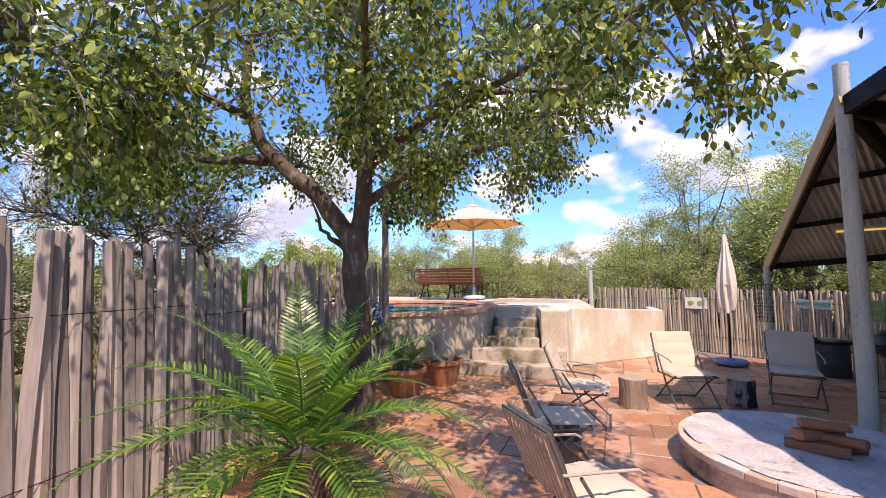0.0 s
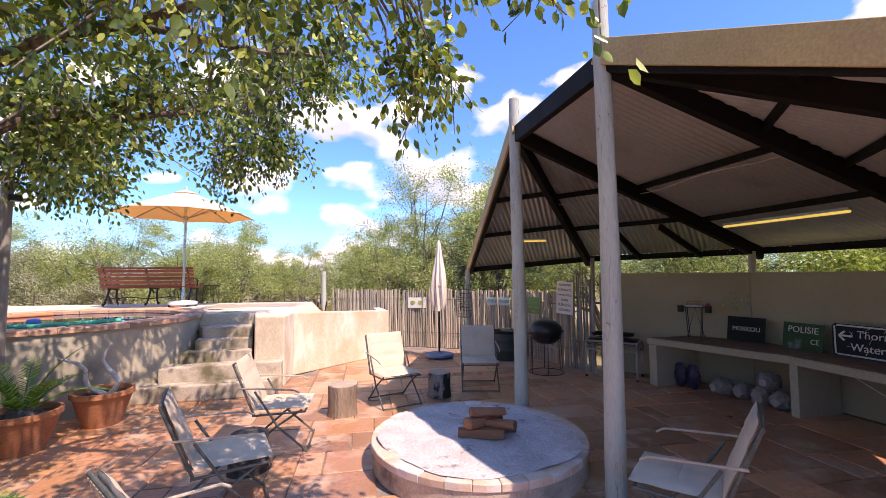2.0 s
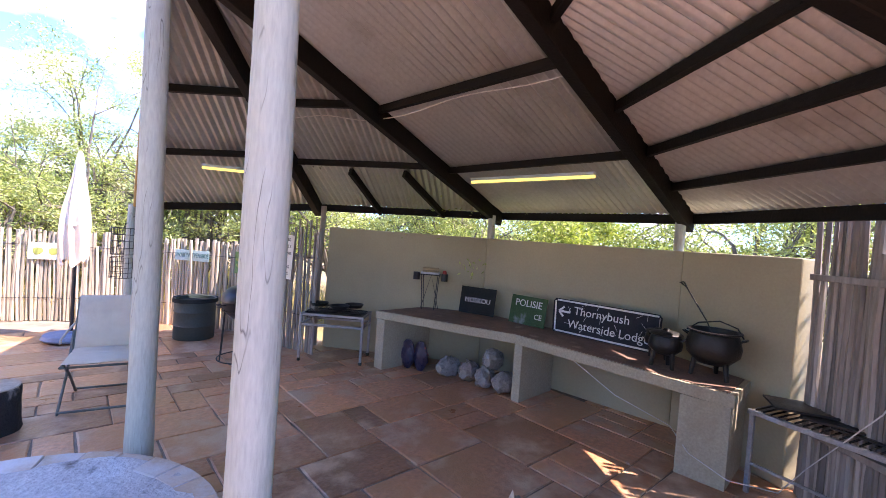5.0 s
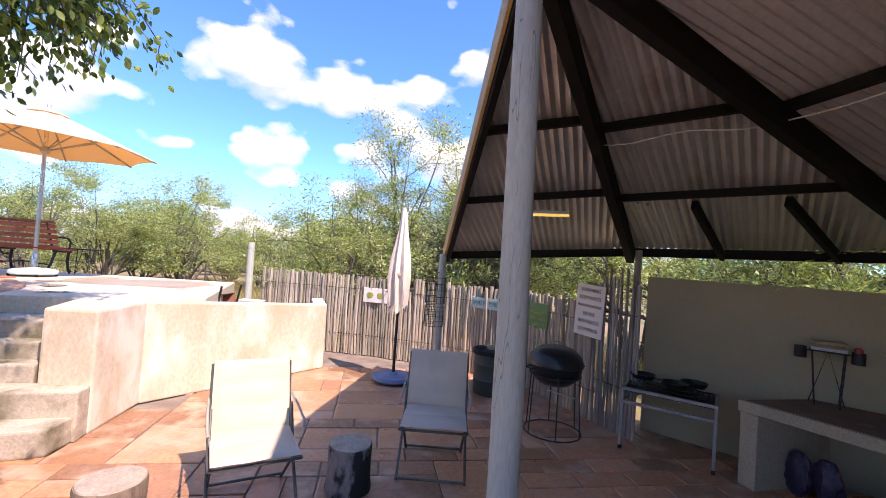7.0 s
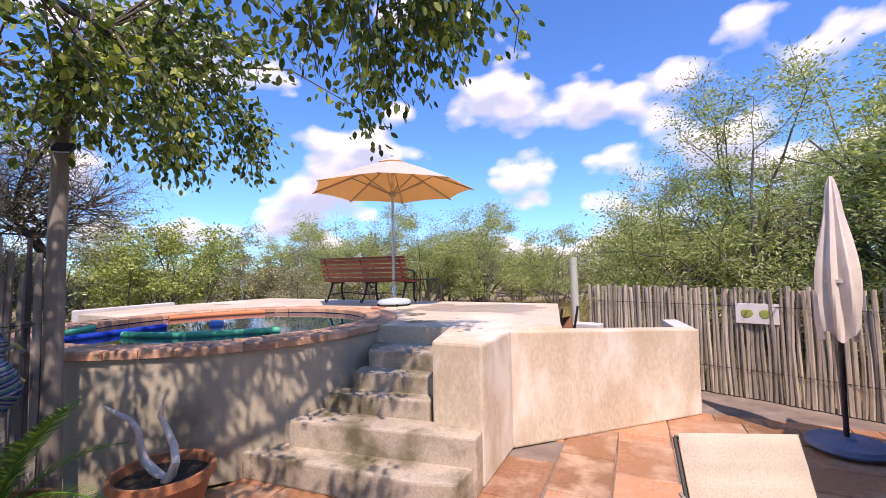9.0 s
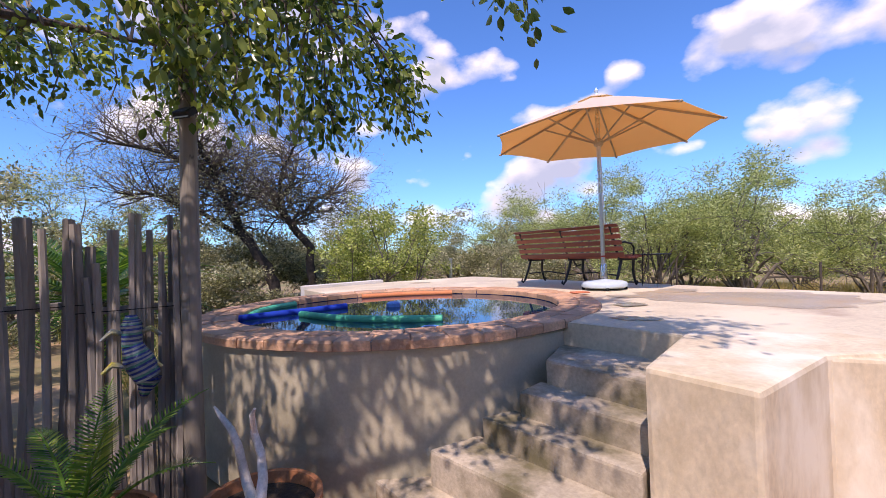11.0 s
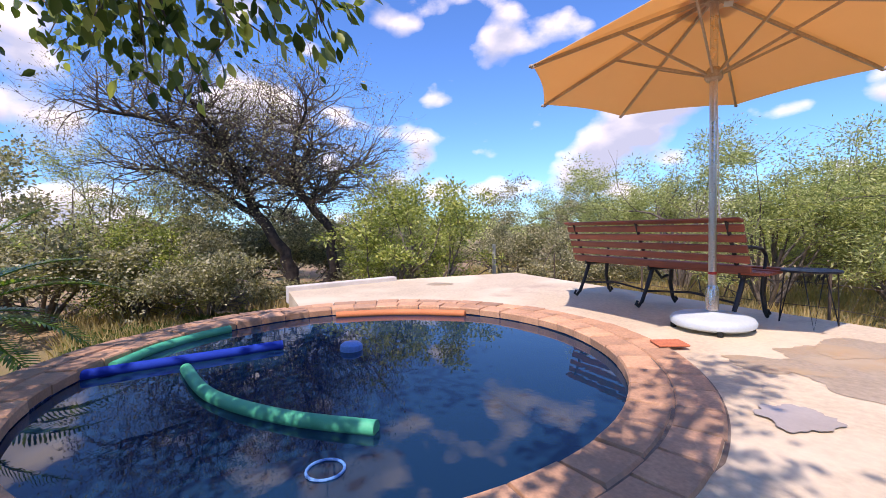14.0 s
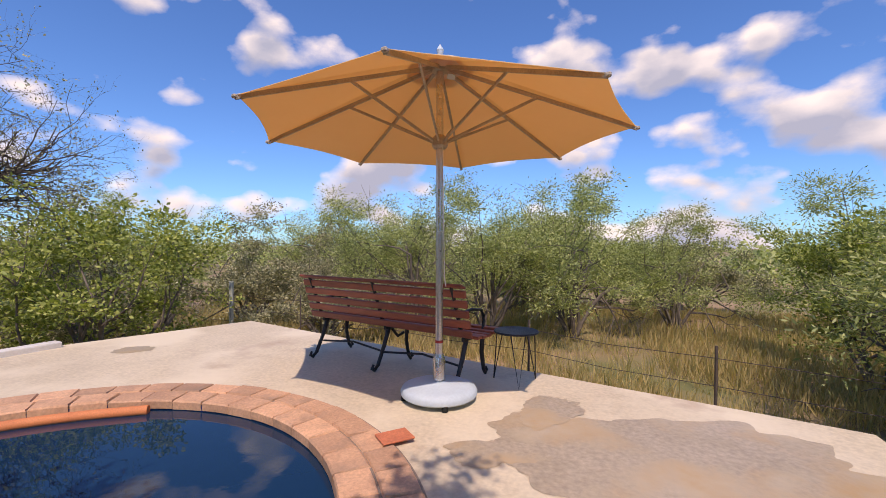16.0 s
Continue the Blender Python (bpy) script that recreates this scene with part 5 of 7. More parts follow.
def make_log(x, y, z, ln, w, turn, tip, seed):
    rr = random.Random(seed)
    k = 8
    prof = [(w * rr.uniform(0.6, 1.0) * math.cos(i * math.tau / k), w * rr.uniform(0.45, 0.75) * math.sin(i * math.tau / k)) for i in range(k)]
    vs, fs = [], []
    for j in range(5):
        s = 1 + rr.uniform(-0.1, 0.1)
        for u, v in prof:
            vs.append((u * s, -ln / 2 + ln * j / 4, v * s))
    for j in range(4):
        fs += [(j * k + i, j * k + (i + 1) % k, (j + 1) * k + (i + 1) % k, (j + 1) * k + i) for i in range(k)]
    fs += [tuple(range(k - 1, -1, -1)), tuple(4 * k + i for i in range(k))]
    ob = solo("firewood", Geo().add(vs, [f[::-1] for f in fs]), "log", "split piece of red brown firewood in the ash", "firewood", "firewood in the pit", bevel=0.006, seg=1)
    ob.matrix_world = pose(x, y, z, tip, 0, turn)


make_log(3.72, 3.90, 0.27, 0.42, 0.085, 60, 0, 1)
make_log(3.90, 3.98, 0.27, 0.40, 0.080, 75, 2, 2)
make_log(3.78, 3.97, 0.36, 0.44, 0.085, 110, 4, 3)
make_log(3.86, 3.86, 0.35, 0.36, 0.070, 40, -4, 4)
make_log(3.80, 3.92, 0.44, 0.34, 0.065, 80, 3, 5)


# ---- stumps ----
def make_stump(x, y, r, h, side, top, label, seed):
    ob = thing("log_stool", pose(x, y, 0), label, "stump", "log stools")
    part("bark", Geo().lathe([(r * 1.06, 0.0), (r, h * 0.2), (r * 0.98, h * 0.6), (r, h - 0.02), (r * 0.97, h)], 28, wobble=0.025, seed=seed), side, ob, smooth=True)
    part("cut_top", Geo().lathe([(r * 0.95, h + 0.001), (r * 0.93, h + 0.008), (0.0, h + 0.012)], 28, wobble=0.025, seed=seed), top, ob, "sawn pale log end", smooth=True)


make_stump(2.79, 5.83, 0.175, 0.36, "stump", "stump_top", "sawn log stool with grey brown bark", 1)
make_stump(4.20, 6.08, 0.165, 0.33, "stump_scar", "stump_top", "dark scarred log stool with pale top", 2)
make_stump(1.76, 4.60, 0.16, 0.32, "stump_black", "stump_black", "charred black log stool between chairs", 3)


# ---- folding chairs ----
def make_chair(m, label, slatted=False):
    ob = thing("garden_chair", m, label, "chair", "chairs round the fire pit")
    w, sh = 0.27, 0.40
    lean = radians(21)
    bx = lambda s: (-0.22 - s * math.sin(lean), sh + s * math.cos(lean))  # noqa: E731
    for y in (-w, w):
        part("leg", Geo().tube([(0.30, y, 0.0), (0.02, y, 0.25), (-0.20, y, 0.60)], 0.011, 8), "tube", ob, smooth=True)
        part("leg", Geo().tube([(-0.30, y * 0.94, 0.0), (0.0, y * 0.94, 0.25), (0.24, y * 0.94, sh)], 0.011, 8), "tube", ob, smooth=True)
        x1, z1 = bx(0.50)
        part("back_post", Geo().tube([(-0.20, y, sh - 0.03), (x1, y, z1)], 0.012, 8), "tube", ob, smooth=True)
        part("armrest", Geo().tube([(-0.33, y * 1.06, 0.64), (-0.05, y * 1.08, 0.62), (0.17, y * 1.08, 0.60), (0.22, y * 1.06, 0.57)], 0.009, 8), "slat_cloth", ob, "worn pale armrest", smooth=True)
        part("seat_rail", Geo().tube([(0.27, y, sh - 0.015), (-0.22, y, sh - 0.03)], 0.011, 8), "tube", ob, smooth=True)
    for x, z in ((0.30, 0.02), (-0.30, 0.02), (0.27, sh - 0.015), bx(0.50)):
        part("crossbar", Geo().tube([(x, -w, z), (x, w, z)], 0.010, 8), "tube", ob, smooth=True)
    if slatted:
        for i in range(11):
            y = -w + 0.03 + i * (2 * w - 0.06) / 10
            (x0, z0), (x1, z1) = bx(0.02), bx(0.49)
            part("strap", Geo().bar((x0 - 0.012, y, z0), (x1 - 0.012, y, z1), 0.030, 0.006, 0.001, up=(1, 0, 0)), "slat_cloth", ob)

    def pad(c0, c1, half, thick, tufts):
        """A padded panel from c0 to c1 in the x-z plane."""
        vs, fs, nu, nv = [], [], 18, 12
        ax = Vector((c1[0] - c0[0], 0, c1[1] - c0[1]))
        nrm = Vector((-ax.z, 0, ax.x)).normalized()
        if nrm.z < 0:
            nrm = -nrm
        for s in (1, -1):
            for i in range(nu + 1):
                for j in range(nv + 1):
                    u, v = i / nu, j / nv
                    puff = (math.sin(math.pi * min(max(u, 0.0), 1.0)) ** 0.35) * (math.sin(math.pi * v) ** 0.35)
                    seam = min(abs(u - t) for t in tufts)
                    puff *= 1 - 0.55 * math.exp(-(seam / 0.03) ** 2)
                    p = Vector((c0[0], 0, c0[1])) + ax * u + Vector((0, (v - 0.5) * 2 * half, 0)) + nrm * (s * thick * 0.5 * puff + 0.006 * noise.noise(Vector((u * 6, v * 5, s + half * 9))))
                    vs.append(p)
        n0 = (nu + 1) * (nv + 1)
        for s in (0, 1):
            for i in range(nu):
                for j in range(nv):
                    f = (s * n0 + i * (nv + 1) + j, s * n0 + (i + 1) * (nv + 1) + j, s * n0 + (i + 1) * (nv + 1) + j + 1, s * n0 + i * (nv + 1) + j + 1)
                    fs.append(f[::-1] if s else f)
        return Geo().add(vs, fs)

    part("seat_cushion", pad((-0.22, sh + 0.025), (0.30, sh + 0.02), w - 0.005, 0.048, (0.5,)), "cushion", ob, "padded beige canvas seat", smooth=True)
    (x0, z0), (x1, z1) = bx(0.02), bx(0.53)
    part("back_cushion", pad((x0 + 0.03, z0), (x1 + 0.03, z1), w - 0.005, 0.05, (0.36, 0.68)), "cushion", ob, "padded beige canvas back", smooth=True)
    return ob


def facing(x, y, dx, dy):
    return pose(x, y, 0, 0, 0, math.degrees(math.atan2(dy, dx)))


make_chair(facing(2.05, 5.15, 0.98, -0.22), "folding garden chair with beige cushion facing the fire")
make_chair(facing(3.52, 6.05, 0.12, -1), "folding garden chair with beige cushion, half in shadow")
make_chair(facing(4.94, 6.26, -0.40, -0.92), "folding garden chair with beige cushion in the shed shade")
make_chair(facing(1.62, 3.98, 1, 0.12), "folding garden chair with beige cushion in dappled shade", True)
make_chair(facing(1.66, 2.66, 0.84, 0.45), "folding garden chair with strapped back seen from behind", True)
make_chair(facing(4.38, 2.34, -0.52, 0.85), "folding garden chair with beige cushion beside the front pole")


# ---- umbrellas ----
def make_open_umbrella():
    ob = thing("umbrella", pose(0.21, 11.22, DECK) @ Matrix.Scale(1.02, 4), "large open cream canvas umbrella on an aluminium pole", "umbrella")
    base = part("base", Geo().lathe([(0.05, 0.03), (0.26, 0.03), (0.282, 0.045), (0.286, 0.07), (0.272, 0.095), (0.23, 0.112), (0.06, 0.13), (0.03, 0.14)], 40), "base_white", ob, "round chalky white plastic base", smooth=True)
    for i in range(4):
        a = i * math.pi / 2 + 0.5
        part("castor", Geo().lathe([(0.001, 0.0), (0.022, 0.004), (0.022, 0.036), (0.001, 0.04)], 10, pose(0.26 * math.cos(a), 0.26 * math.sin(a), 0)), "sign_black", base, smooth=True)
    part("pole", Geo().tube([(0, 0, 0.14), (0, 0, 2.52)], 0.027, 16), "chrome", ob, smooth=True)
    part("collar", Geo().lathe([(0.045, 0.15), (0.045, 0.30), (0.032, 0.34)], 16), "chrome", ob, smooth=True)
    part("band", Geo().lathe([(0.030, 0.42), (0.030, 0.44)], 16), "red_plastic", ob)
    part("finial", Geo().lathe([(0.05, 2.49), (0.05, 2.52), (0.02, 2.55), (0.028, 2.59), (0.001, 2.635)], 12), "base_white", ob, smooth=True)
    R, z_rim, z_top, off = 1.375, 1.97, 2.49, radians(190.0)
    ribs = [off + i * math.pi / 4 for i in range(8)]
    for i in range(8):
        a0, a1 = ribs[i], ribs[i] + math.pi / 4
        vs, fs, nu, nv = [], [], 10, 8
        for s in (0, 1):
            for u in range(nu + 1):
                for v in range(nv + 1):
                    t, q = u / nu, v / nv
                    p = Vector((math.cos(a0), math.sin(a0), 0)) * (1 - q) + Vector((math.cos(a1), math.sin(a1), 0)) * q
                    r = 0.05 + (R - 0.05) * t
                    scal = 1 - 0.022 * math.sin(math.pi * q) * t
                    z = z_top + (z_rim - z_top) * (t ** 1.12) - 0.03 * math.sin(math.pi * q) * t * (1 - t) * 4 * 0.4 + 0.014 * math.sin(math.pi * q) * t
                    vs.append(Vector((p.x * r * scal, p.y * r * scal, z - 0.003 * s)))
        n0 = (nu + 1) * (nv + 1)
        for s in (0, 1):
            for u in range(nu):
                for v in range(nv):
                    f = (s * n0 + u * (nv + 1) + v, s * n0 + (u + 1) * (nv + 1) + v, s * n0 + (u + 1) * (nv + 1) + v + 1, s * n0 + u * (nv + 1) + v + 1)
                    fs.append(f[::-1] if s else f)
        half = len(fs) // 2
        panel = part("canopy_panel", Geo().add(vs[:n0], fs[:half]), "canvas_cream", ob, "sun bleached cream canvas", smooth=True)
        # the canopy is one canvas; this added sheet carries its orange sun glow
        part("lining", Geo().add(vs[n0:], [tuple(k - n0 for k in f) for f in fs[half:]]), "canvas_sun_glow", panel, "underside sheet coloured orange for sun through the canvas", smooth=True)
    hub = part("hub", Geo().lathe([(0.06, 2.43), (0.07, 2.45), (0.06, 2.48)], 16), "umb_wood", ob)
    part("runner", Geo().lathe([(0.045, 1.86), (0.06, 1.88), (0.06, 1.93), (0.035, 1.96)], 16), "umb_wood", ob)
    part("vent", Geo().lathe([(0.26, 2.445), (0.14, 2.50), (0.03, 2.525)], 8, pose(0, 0, 0, 0, 0, 4.5)), "canvas_cream", ob, "small vent cap")
    for a in ribs:
        d = Vector((math.cos(a), math.sin(a), 0))
        rib = part("rib", Geo().bar(d * 0.05 + Vector((0, 0, z_top - 0.04)), d * (R + 0.01) + Vector((0, 0, z_rim - 0.015)), 0.018, 0.028, 0.002), "umb_wood", ob)
        t = 0.5
        mid = d * (0.05 + (R - 0.05) * t) + Vector((0, 0, z_top + (z_rim - z_top) * t ** 1.12 - 0.045))
        part("strut", Geo().bar(d * 0.05 + Vector((0, 0, 1.91)), mid, 0.014, 0.02, 0.002), "umb_wood", rib)
        part("tip", Geo().box(pose(d.x * (R + 0.01), d.y * (R + 0.01), z_rim - 0.01), 0.03, 0.03, 0.022, 0.006), "umb_wood", rib, "dark end cap")
    part("tag", Geo().box(pose(0.12, -0.10, 2.34, 30, 0, 40), 0.06, 0.002, 0.035, 0.0005), "base_white", ob, "small white label")
    part("cord", Geo().tube([(0.03, -0.03, 1.90), (0.045, -0.035, 1.3), (0.05, -0.03, 0.92), (0.06, -0.02, 0.84), (0.045, -0.03, 0.93)], 0.004, 5), "cable_white", ob, "white pull cord")


make_open_umbrella()


def make_closed_umbrella():
    ob = thing("umbrella", pose(5.265, 8.68, 0), "furled faded canvas umbrella on a dark pole", "umbrella")
    base = part("base", Geo().lathe([(0.05, 0.02), (0.27, 0.02), (0.30, 0.05), (0.28, 0.09), (0.07, 0.10), (0.05, 0.13)], 36), "base_blue", ob, "round faded blue plastic base", smooth=True)
    part("pole", Geo().tube([(0, 0, 0.05), (0, 0, 2.40)], 0.021, 12), "cast_iron", ob, smooth=True)
    vs, fs, n, rows = [], [], 48, 22
    for j in range(rows + 1):
        t = j / rows
        z = 1.02 + 1.45 * t
        r = 0.135 * (1 - t) ** 0.55 * (0.80 + 0.35 * math.sin(math.pi * min(1, t * 1.3))) + 0.012
        for k in range(n):
            a = k * math.tau / n
            fold = 1 + 0.20 * math.sin(8 * a + 2.2 * t + 0.7 * math.sin(5 * t)) + 0.13 * math.sin(3 * a - 4 * t)
            vs.append((r * fold * math.cos(a), r * fold * math.sin(a), z + (0.05 * math.sin(4 * a) if j == 0 else 0)))
    for j in range(rows):
        fs += [(j * n + k, j * n + (k + 1) % n, (j + 1) * n + (k + 1) % n, (j + 1) * n + k) for k in range(n)]
    fs.append(tuple(rows * n + k for k in range(n)))
    part("furled_canopy", Geo().add(vs, fs), "umb_closed", ob, "furled pinkish beige canvas in folds", smooth=True)
    part("tie", Geo().lathe([(0.125, 1.50), (0.128, 1.53)], 24), "umb_closed", ob)


make_closed_umbrella()

# ---- bench and side table on the deck ----
def make_bench():
    d = Vector((0.966, -0.26))
    ang = math.degrees(math.atan2(d.y, d.x))
    # local: x along the bench, y away from the sitter's back
    ob = thing("park_bench", pose(-0.49, 11.93, DECK, 0, 0, ang), "slatted red wood park bench on cast iron legs, seen from behind", "bench")
    half = 0.98
    for i in range(5):
        z = 0.43 + i * 0.083
        y = -0.19 - 0.30 * (z - 0.42)
        part("back_slat", Geo().box(pose(0, y - 0.02, z + 0.02, 14), 2 * half, 0.025, 0.062, 0.006), "bench_wood", ob)
    part("top_slat", Geo().box(pose(0, -0.345, 0.845, 70), 2 * half, 0.022, 0.07, 0.006), "bench_wood", ob)
    for i in range(5):
        part("seat_slat", Geo().box(pose(0, -0.13 + i * 0.085, 0.415 - 0.012 * i + 0.004 * i * i), 2 * half + 0.06, 0.068, 0.026, 0.006), "bench_wood", ob)
    for x in (-0.86, 0.0, 0.86):
        part("back_bracket", Geo().tube([(x, -0.12, 0.38), (x, -0.19, 0.46), (x, -0.28, 0.70), (x, -0.345, 0.85)], [0.02, 0.018, 0.016, 0.014], 8), "cast_iron", ob, smooth=True)
        part("rear_leg", Geo().tube([(x, -0.10, 0.39), (x, -0.17, 0.22), (x, -0.25, 0.06), (x, -0.30, 0.02), (x, -0.33, 0.04), (x, -0.31, 0.075)], [0.022, 0.02, 0.018, 0.018, 0.016, 0.012], 8), "cast_iron", ob, smooth=True)
        part("front_leg", Geo().tube([(x, 0.18, 0.38), (x, 0.16, 0.22), (x, 0.20, 0.06), (x, 0.23, 0.02), (x, 0.26, 0.04), (x, 0.24, 0.07)], [0.022, 0.02, 0.018, 0.018, 0.016, 0.012], 8), "cast_iron", ob, smooth=True)
        part("seat_bearer", Geo().bar((x, -0.16, 0.385), (x, 0.24, 0.375), 0.03, 0.03), "cast_iron", ob)
        part("armrest" if x else "scroll", Geo().tube([(x, -0.24, 0.60), (x, -0.02, 0.62), (x, 0.14, 0.60), (x, 0.20, 0.54), (x, 0.18, 0.40)] if x else [(x, -0.05, 0.36), (x, 0.03, 0.28), (x, 0.12, 0.30)], 0.014, 8), "cast_iron", ob, smooth=True)
    for x0, x1 in ((-0.86, 0.0), (0.0, 0.86)):
        part("stay", Geo().tube([(x0, -0.16, 0.16), ((x0 + x1) / 2, -0.14, 0.20), (x1, -0.16, 0.16)], 0.010, 6), "cast_iron", ob, smooth=True)


make_bench()


def make_side_table():
    ob = thing("side_table", pose(0.70, 11.80, DECK), "small round black metal table on wire legs", "table")
    part("top", Geo().lathe([(0.185, 0.0), (0.19, 0.008), (0.185, 0.016), (0.165, 0.012), (0.0, 0.010)], 32, pose(0, 0, 0.43)), "cast_iron", ob, smooth=True)
    for i in range(3):
        a = i * math.tau / 3 - 1.3
        d, s = Vector((math.cos(a), math.sin(a), 0)), Vector((-math.sin(a), math.cos(a), 0))
        part("leg", Geo().tube([d * 0.15 + s * 0.06 + Vector((0, 0, 0.43)), d * 0.21 + Vector((0, 0, 0.006)), d * 0.15 - s * 0.06 + Vector((0, 0, 0.43))], 0.006, 6), "cast_iron", ob, smooth=True)


make_side_table()


# ---- flower pots ----
def make_pot(x, y, r, h, label, seed):
    ob = thing("flower_pot", pose(x, y, 0), label, "pot", "terracotta pots")
    part("bowl", Geo().lathe([(r * 0.62, 0.0), (r * 0.80, h * 0.35), (r * 0.97, h * 0.78), (r * 1.0, h * 0.84), (r * 1.07, h * 0.86), (r * 1.07, h), (r * 0.97, h), (r * 0.94, h * 0.80), (r * 0.5, h * 0.78)], 40), "terracotta", ob, smooth=True)
    part("soil", Geo().lathe([(r * 0.95, h * 0.84), (r * 0.5, h * 0.87), (0.0, h * 0.89)], 24, wobble=0.01, seed=seed), "soil", ob, smooth=True)
    return ob


make_pot(0.13, 6.62, 0.29, 0.40, "terracotta pot with bleached twisted driftwood", 1)
make_pot(-0.34, 5.96, 0.30, 0.40, "terracotta pot with a young cycad", 2)
g = Geo().tube([(0.05, -0.02, 0.0), (0.11, -0.03, 0.06), (0.15, -0.04, 0.14), (0.10, 0.0, 0.22), (0.02, 0.03, 0.30), (-0.03, 0.02, 0.40), (0.0, 0.0, 0.50), (0.03, 0.0, 0.54)], [0.03, 0.03, 0.027, 0.024, 0.021, 0.018, 0.014, 0.007], 10)
ob = solo("driftwood", g, "driftwood", "bleached twisted driftwood branch in a pot", "driftwood", smooth=True)
ob.location = (0.15, 6.58, 0.345)
g = Geo().tube([(0.08, 0.0, 0.0), (-0.02, 0.0, 0.05), (-0.10, 0.01, 0.10), (-0.13, 0.0, 0.20), (-0.12, -0.02, 0.30), (-0.18, -0.03, 0.38), (-0.30, -0.04, 0.43), (-0.38, -0.04, 0.46)], [0.026, 0.03, 0.027, 0.024, 0.021, 0.018, 0.014, 0.007], 10)
ob = solo("driftwood", g, "driftwood", "bleached twisted driftwood branch in a pot", "driftwood", smooth=True)
ob.location = (0.09, 6.60, 0.34)
make_cycad(pose(-0.34, 5.96, 0.30), "young cycad growing in a terracotta pot", 10, 0.74, 57, 0.08, (0.75, 1.5))


# ---- pool noodles and floats ----
def make_noodle(pts, r, mat, label):
    smooth_pts = []
    P_ = [Vector((*p, WATER + 0.022)) for p in pts]
    for i in range(len(P_) - 1):
        p0, p1, p2, p3 = P_[max(i - 1, 0)], P_[i], P_[i + 1], P_[min(i + 2, len(P_) - 1)]
        for k in range(8):
            t = k / 8
            smooth_pts.append(0.5 * (2 * p1 + (p2 - p0) * t + (2 * p0 - 5 * p1 + 4 * p2 - p3) * t * t + (3 * p1 - p0 - 3 * p2 + p3) * t ** 3))
    smooth_pts.append(P_[-1])
    solo("pool_noodle", Geo().tube(smooth_pts, r, 14), mat, label, "pool noodle", "pool noodles", smooth=True)


make_noodle([(-0.20, 8.45), (-0.62, 8.17), (-1.15, 7.98), (-1.75, 7.96)], 0.036, "foam_green", "curved sea green foam noodle floating in the pool")
make_noodle([(-2.15, 7.60), (-2.45, 7.85), (-2.65, 8.15), (-2.76, 8.45)], 0.036, "foam_green", "curved sea green foam noodle near the pool edge")
make_noodle([(-2.10, 7.15), (-2.05, 7.6), (-1.96, 8.1), (-1.88, 8.62)], 0.036, "foam_blue", "straight dark blue foam noodle floating in the pool")
make_noodle([(-2.62, 9.42), (-2.40, 9.78), (-2.10, 10.1), (-1.72, 10.38)], 0.036, "foam_orange", "faded orange foam noodle along the pool edge")
ob = solo("pool_float", Geo().lathe([(0.02, -0.06), (0.075, -0.05), (0.085, 0.0), (0.08, 0.03), (0.06, 0.045), (0.0, 0.05)], 24), "plastic_blue", "pale blue floating chlorine dispenser", "float", smooth=True)
ob.location = (-1.45, 8.98, WATER + 0.01)
g = Geo()
vs, fs = [], []
for i in range(28):
    for k in range(8):
        a, b = i * math.tau / 28, k * math.tau / 8
        vs.append(((0.07 + 0.006 * math.cos(b)) * math.cos(a), (0.07 + 0.006 * math.cos(b)) * math.sin(a), 0.006 * math.sin(b)))
for i in range(28):
    for k in range(8):
        fs.append((i * 8 + k, (i + 1) % 28 * 8 + k, (i + 1) % 28 * 8 + (k + 1) % 8, i * 8 + (k + 1) % 8))
ob = solo("float_ring", g.add(vs, fs), "plastic_blue", "small pale plastic ring on the water", "float", smooth=True)
ob.location = (-0.08, 8.16, WATER + 0.003)

# ---- the counter along the back wall ----
FRONT = [(2.62, 1.88), (3.17, 0.12), (3.04, -1.86)]
BACK = [(3.40, 1.87), (3.89, 1.18), (3.935, -1.2), (3.62, -1.86)]
TOP_Z = 0.72
g = Geo().prism([S(*p).xy for p in (FRONT[0], FRONT[1], FRONT[2], BACK[3], BACK[2], BACK[1], BACK[0])][::-1], TOP_Z - 0.10, TOP_Z - 0.006)
counter = thing("counter", pose(0, 0, 0), "long low plastered masonry counter with brown slab top", "counter")
part("slab", g, "counter", counter, "plastered slab edge", bevel=0.008)
ins = [(2.66, 1.84), (3.20, 0.12), (3.07, -1.82), (3.60, -1.82), (3.90, -1.2), (3.86, 1.16), (3.40, 1.84)]
part("top", Geo().prism([S(*p).xy for p in ins][::-1], TOP_Z - 0.008, TOP_Z), "counter_top", counter, "worn brown cement top")


def pier(a0, n0, a1, n1, width):
    p, q = S(a0, n0).xy, S(a1, n1).xy
    nrm = Vector((-(q - p).y, (q - p).x)).normalized() * width
    return Geo().prism([p, q, q + nrm, p + nrm], 0.0, TOP_Z - 0.1)


part("pier", pier(2.63, 1.70, 3.42, 1.70, 0.16), "counter", counter, bevel=0.008)
part("pier", pier(3.20, 0.05, 3.86, 0.05, 0.10), "counter", counter, bevel=0.008)
part("pier", pier(3.06, -1.84, 3.62, -1.84, 0.34), "counter", counter, bevel=0.008)


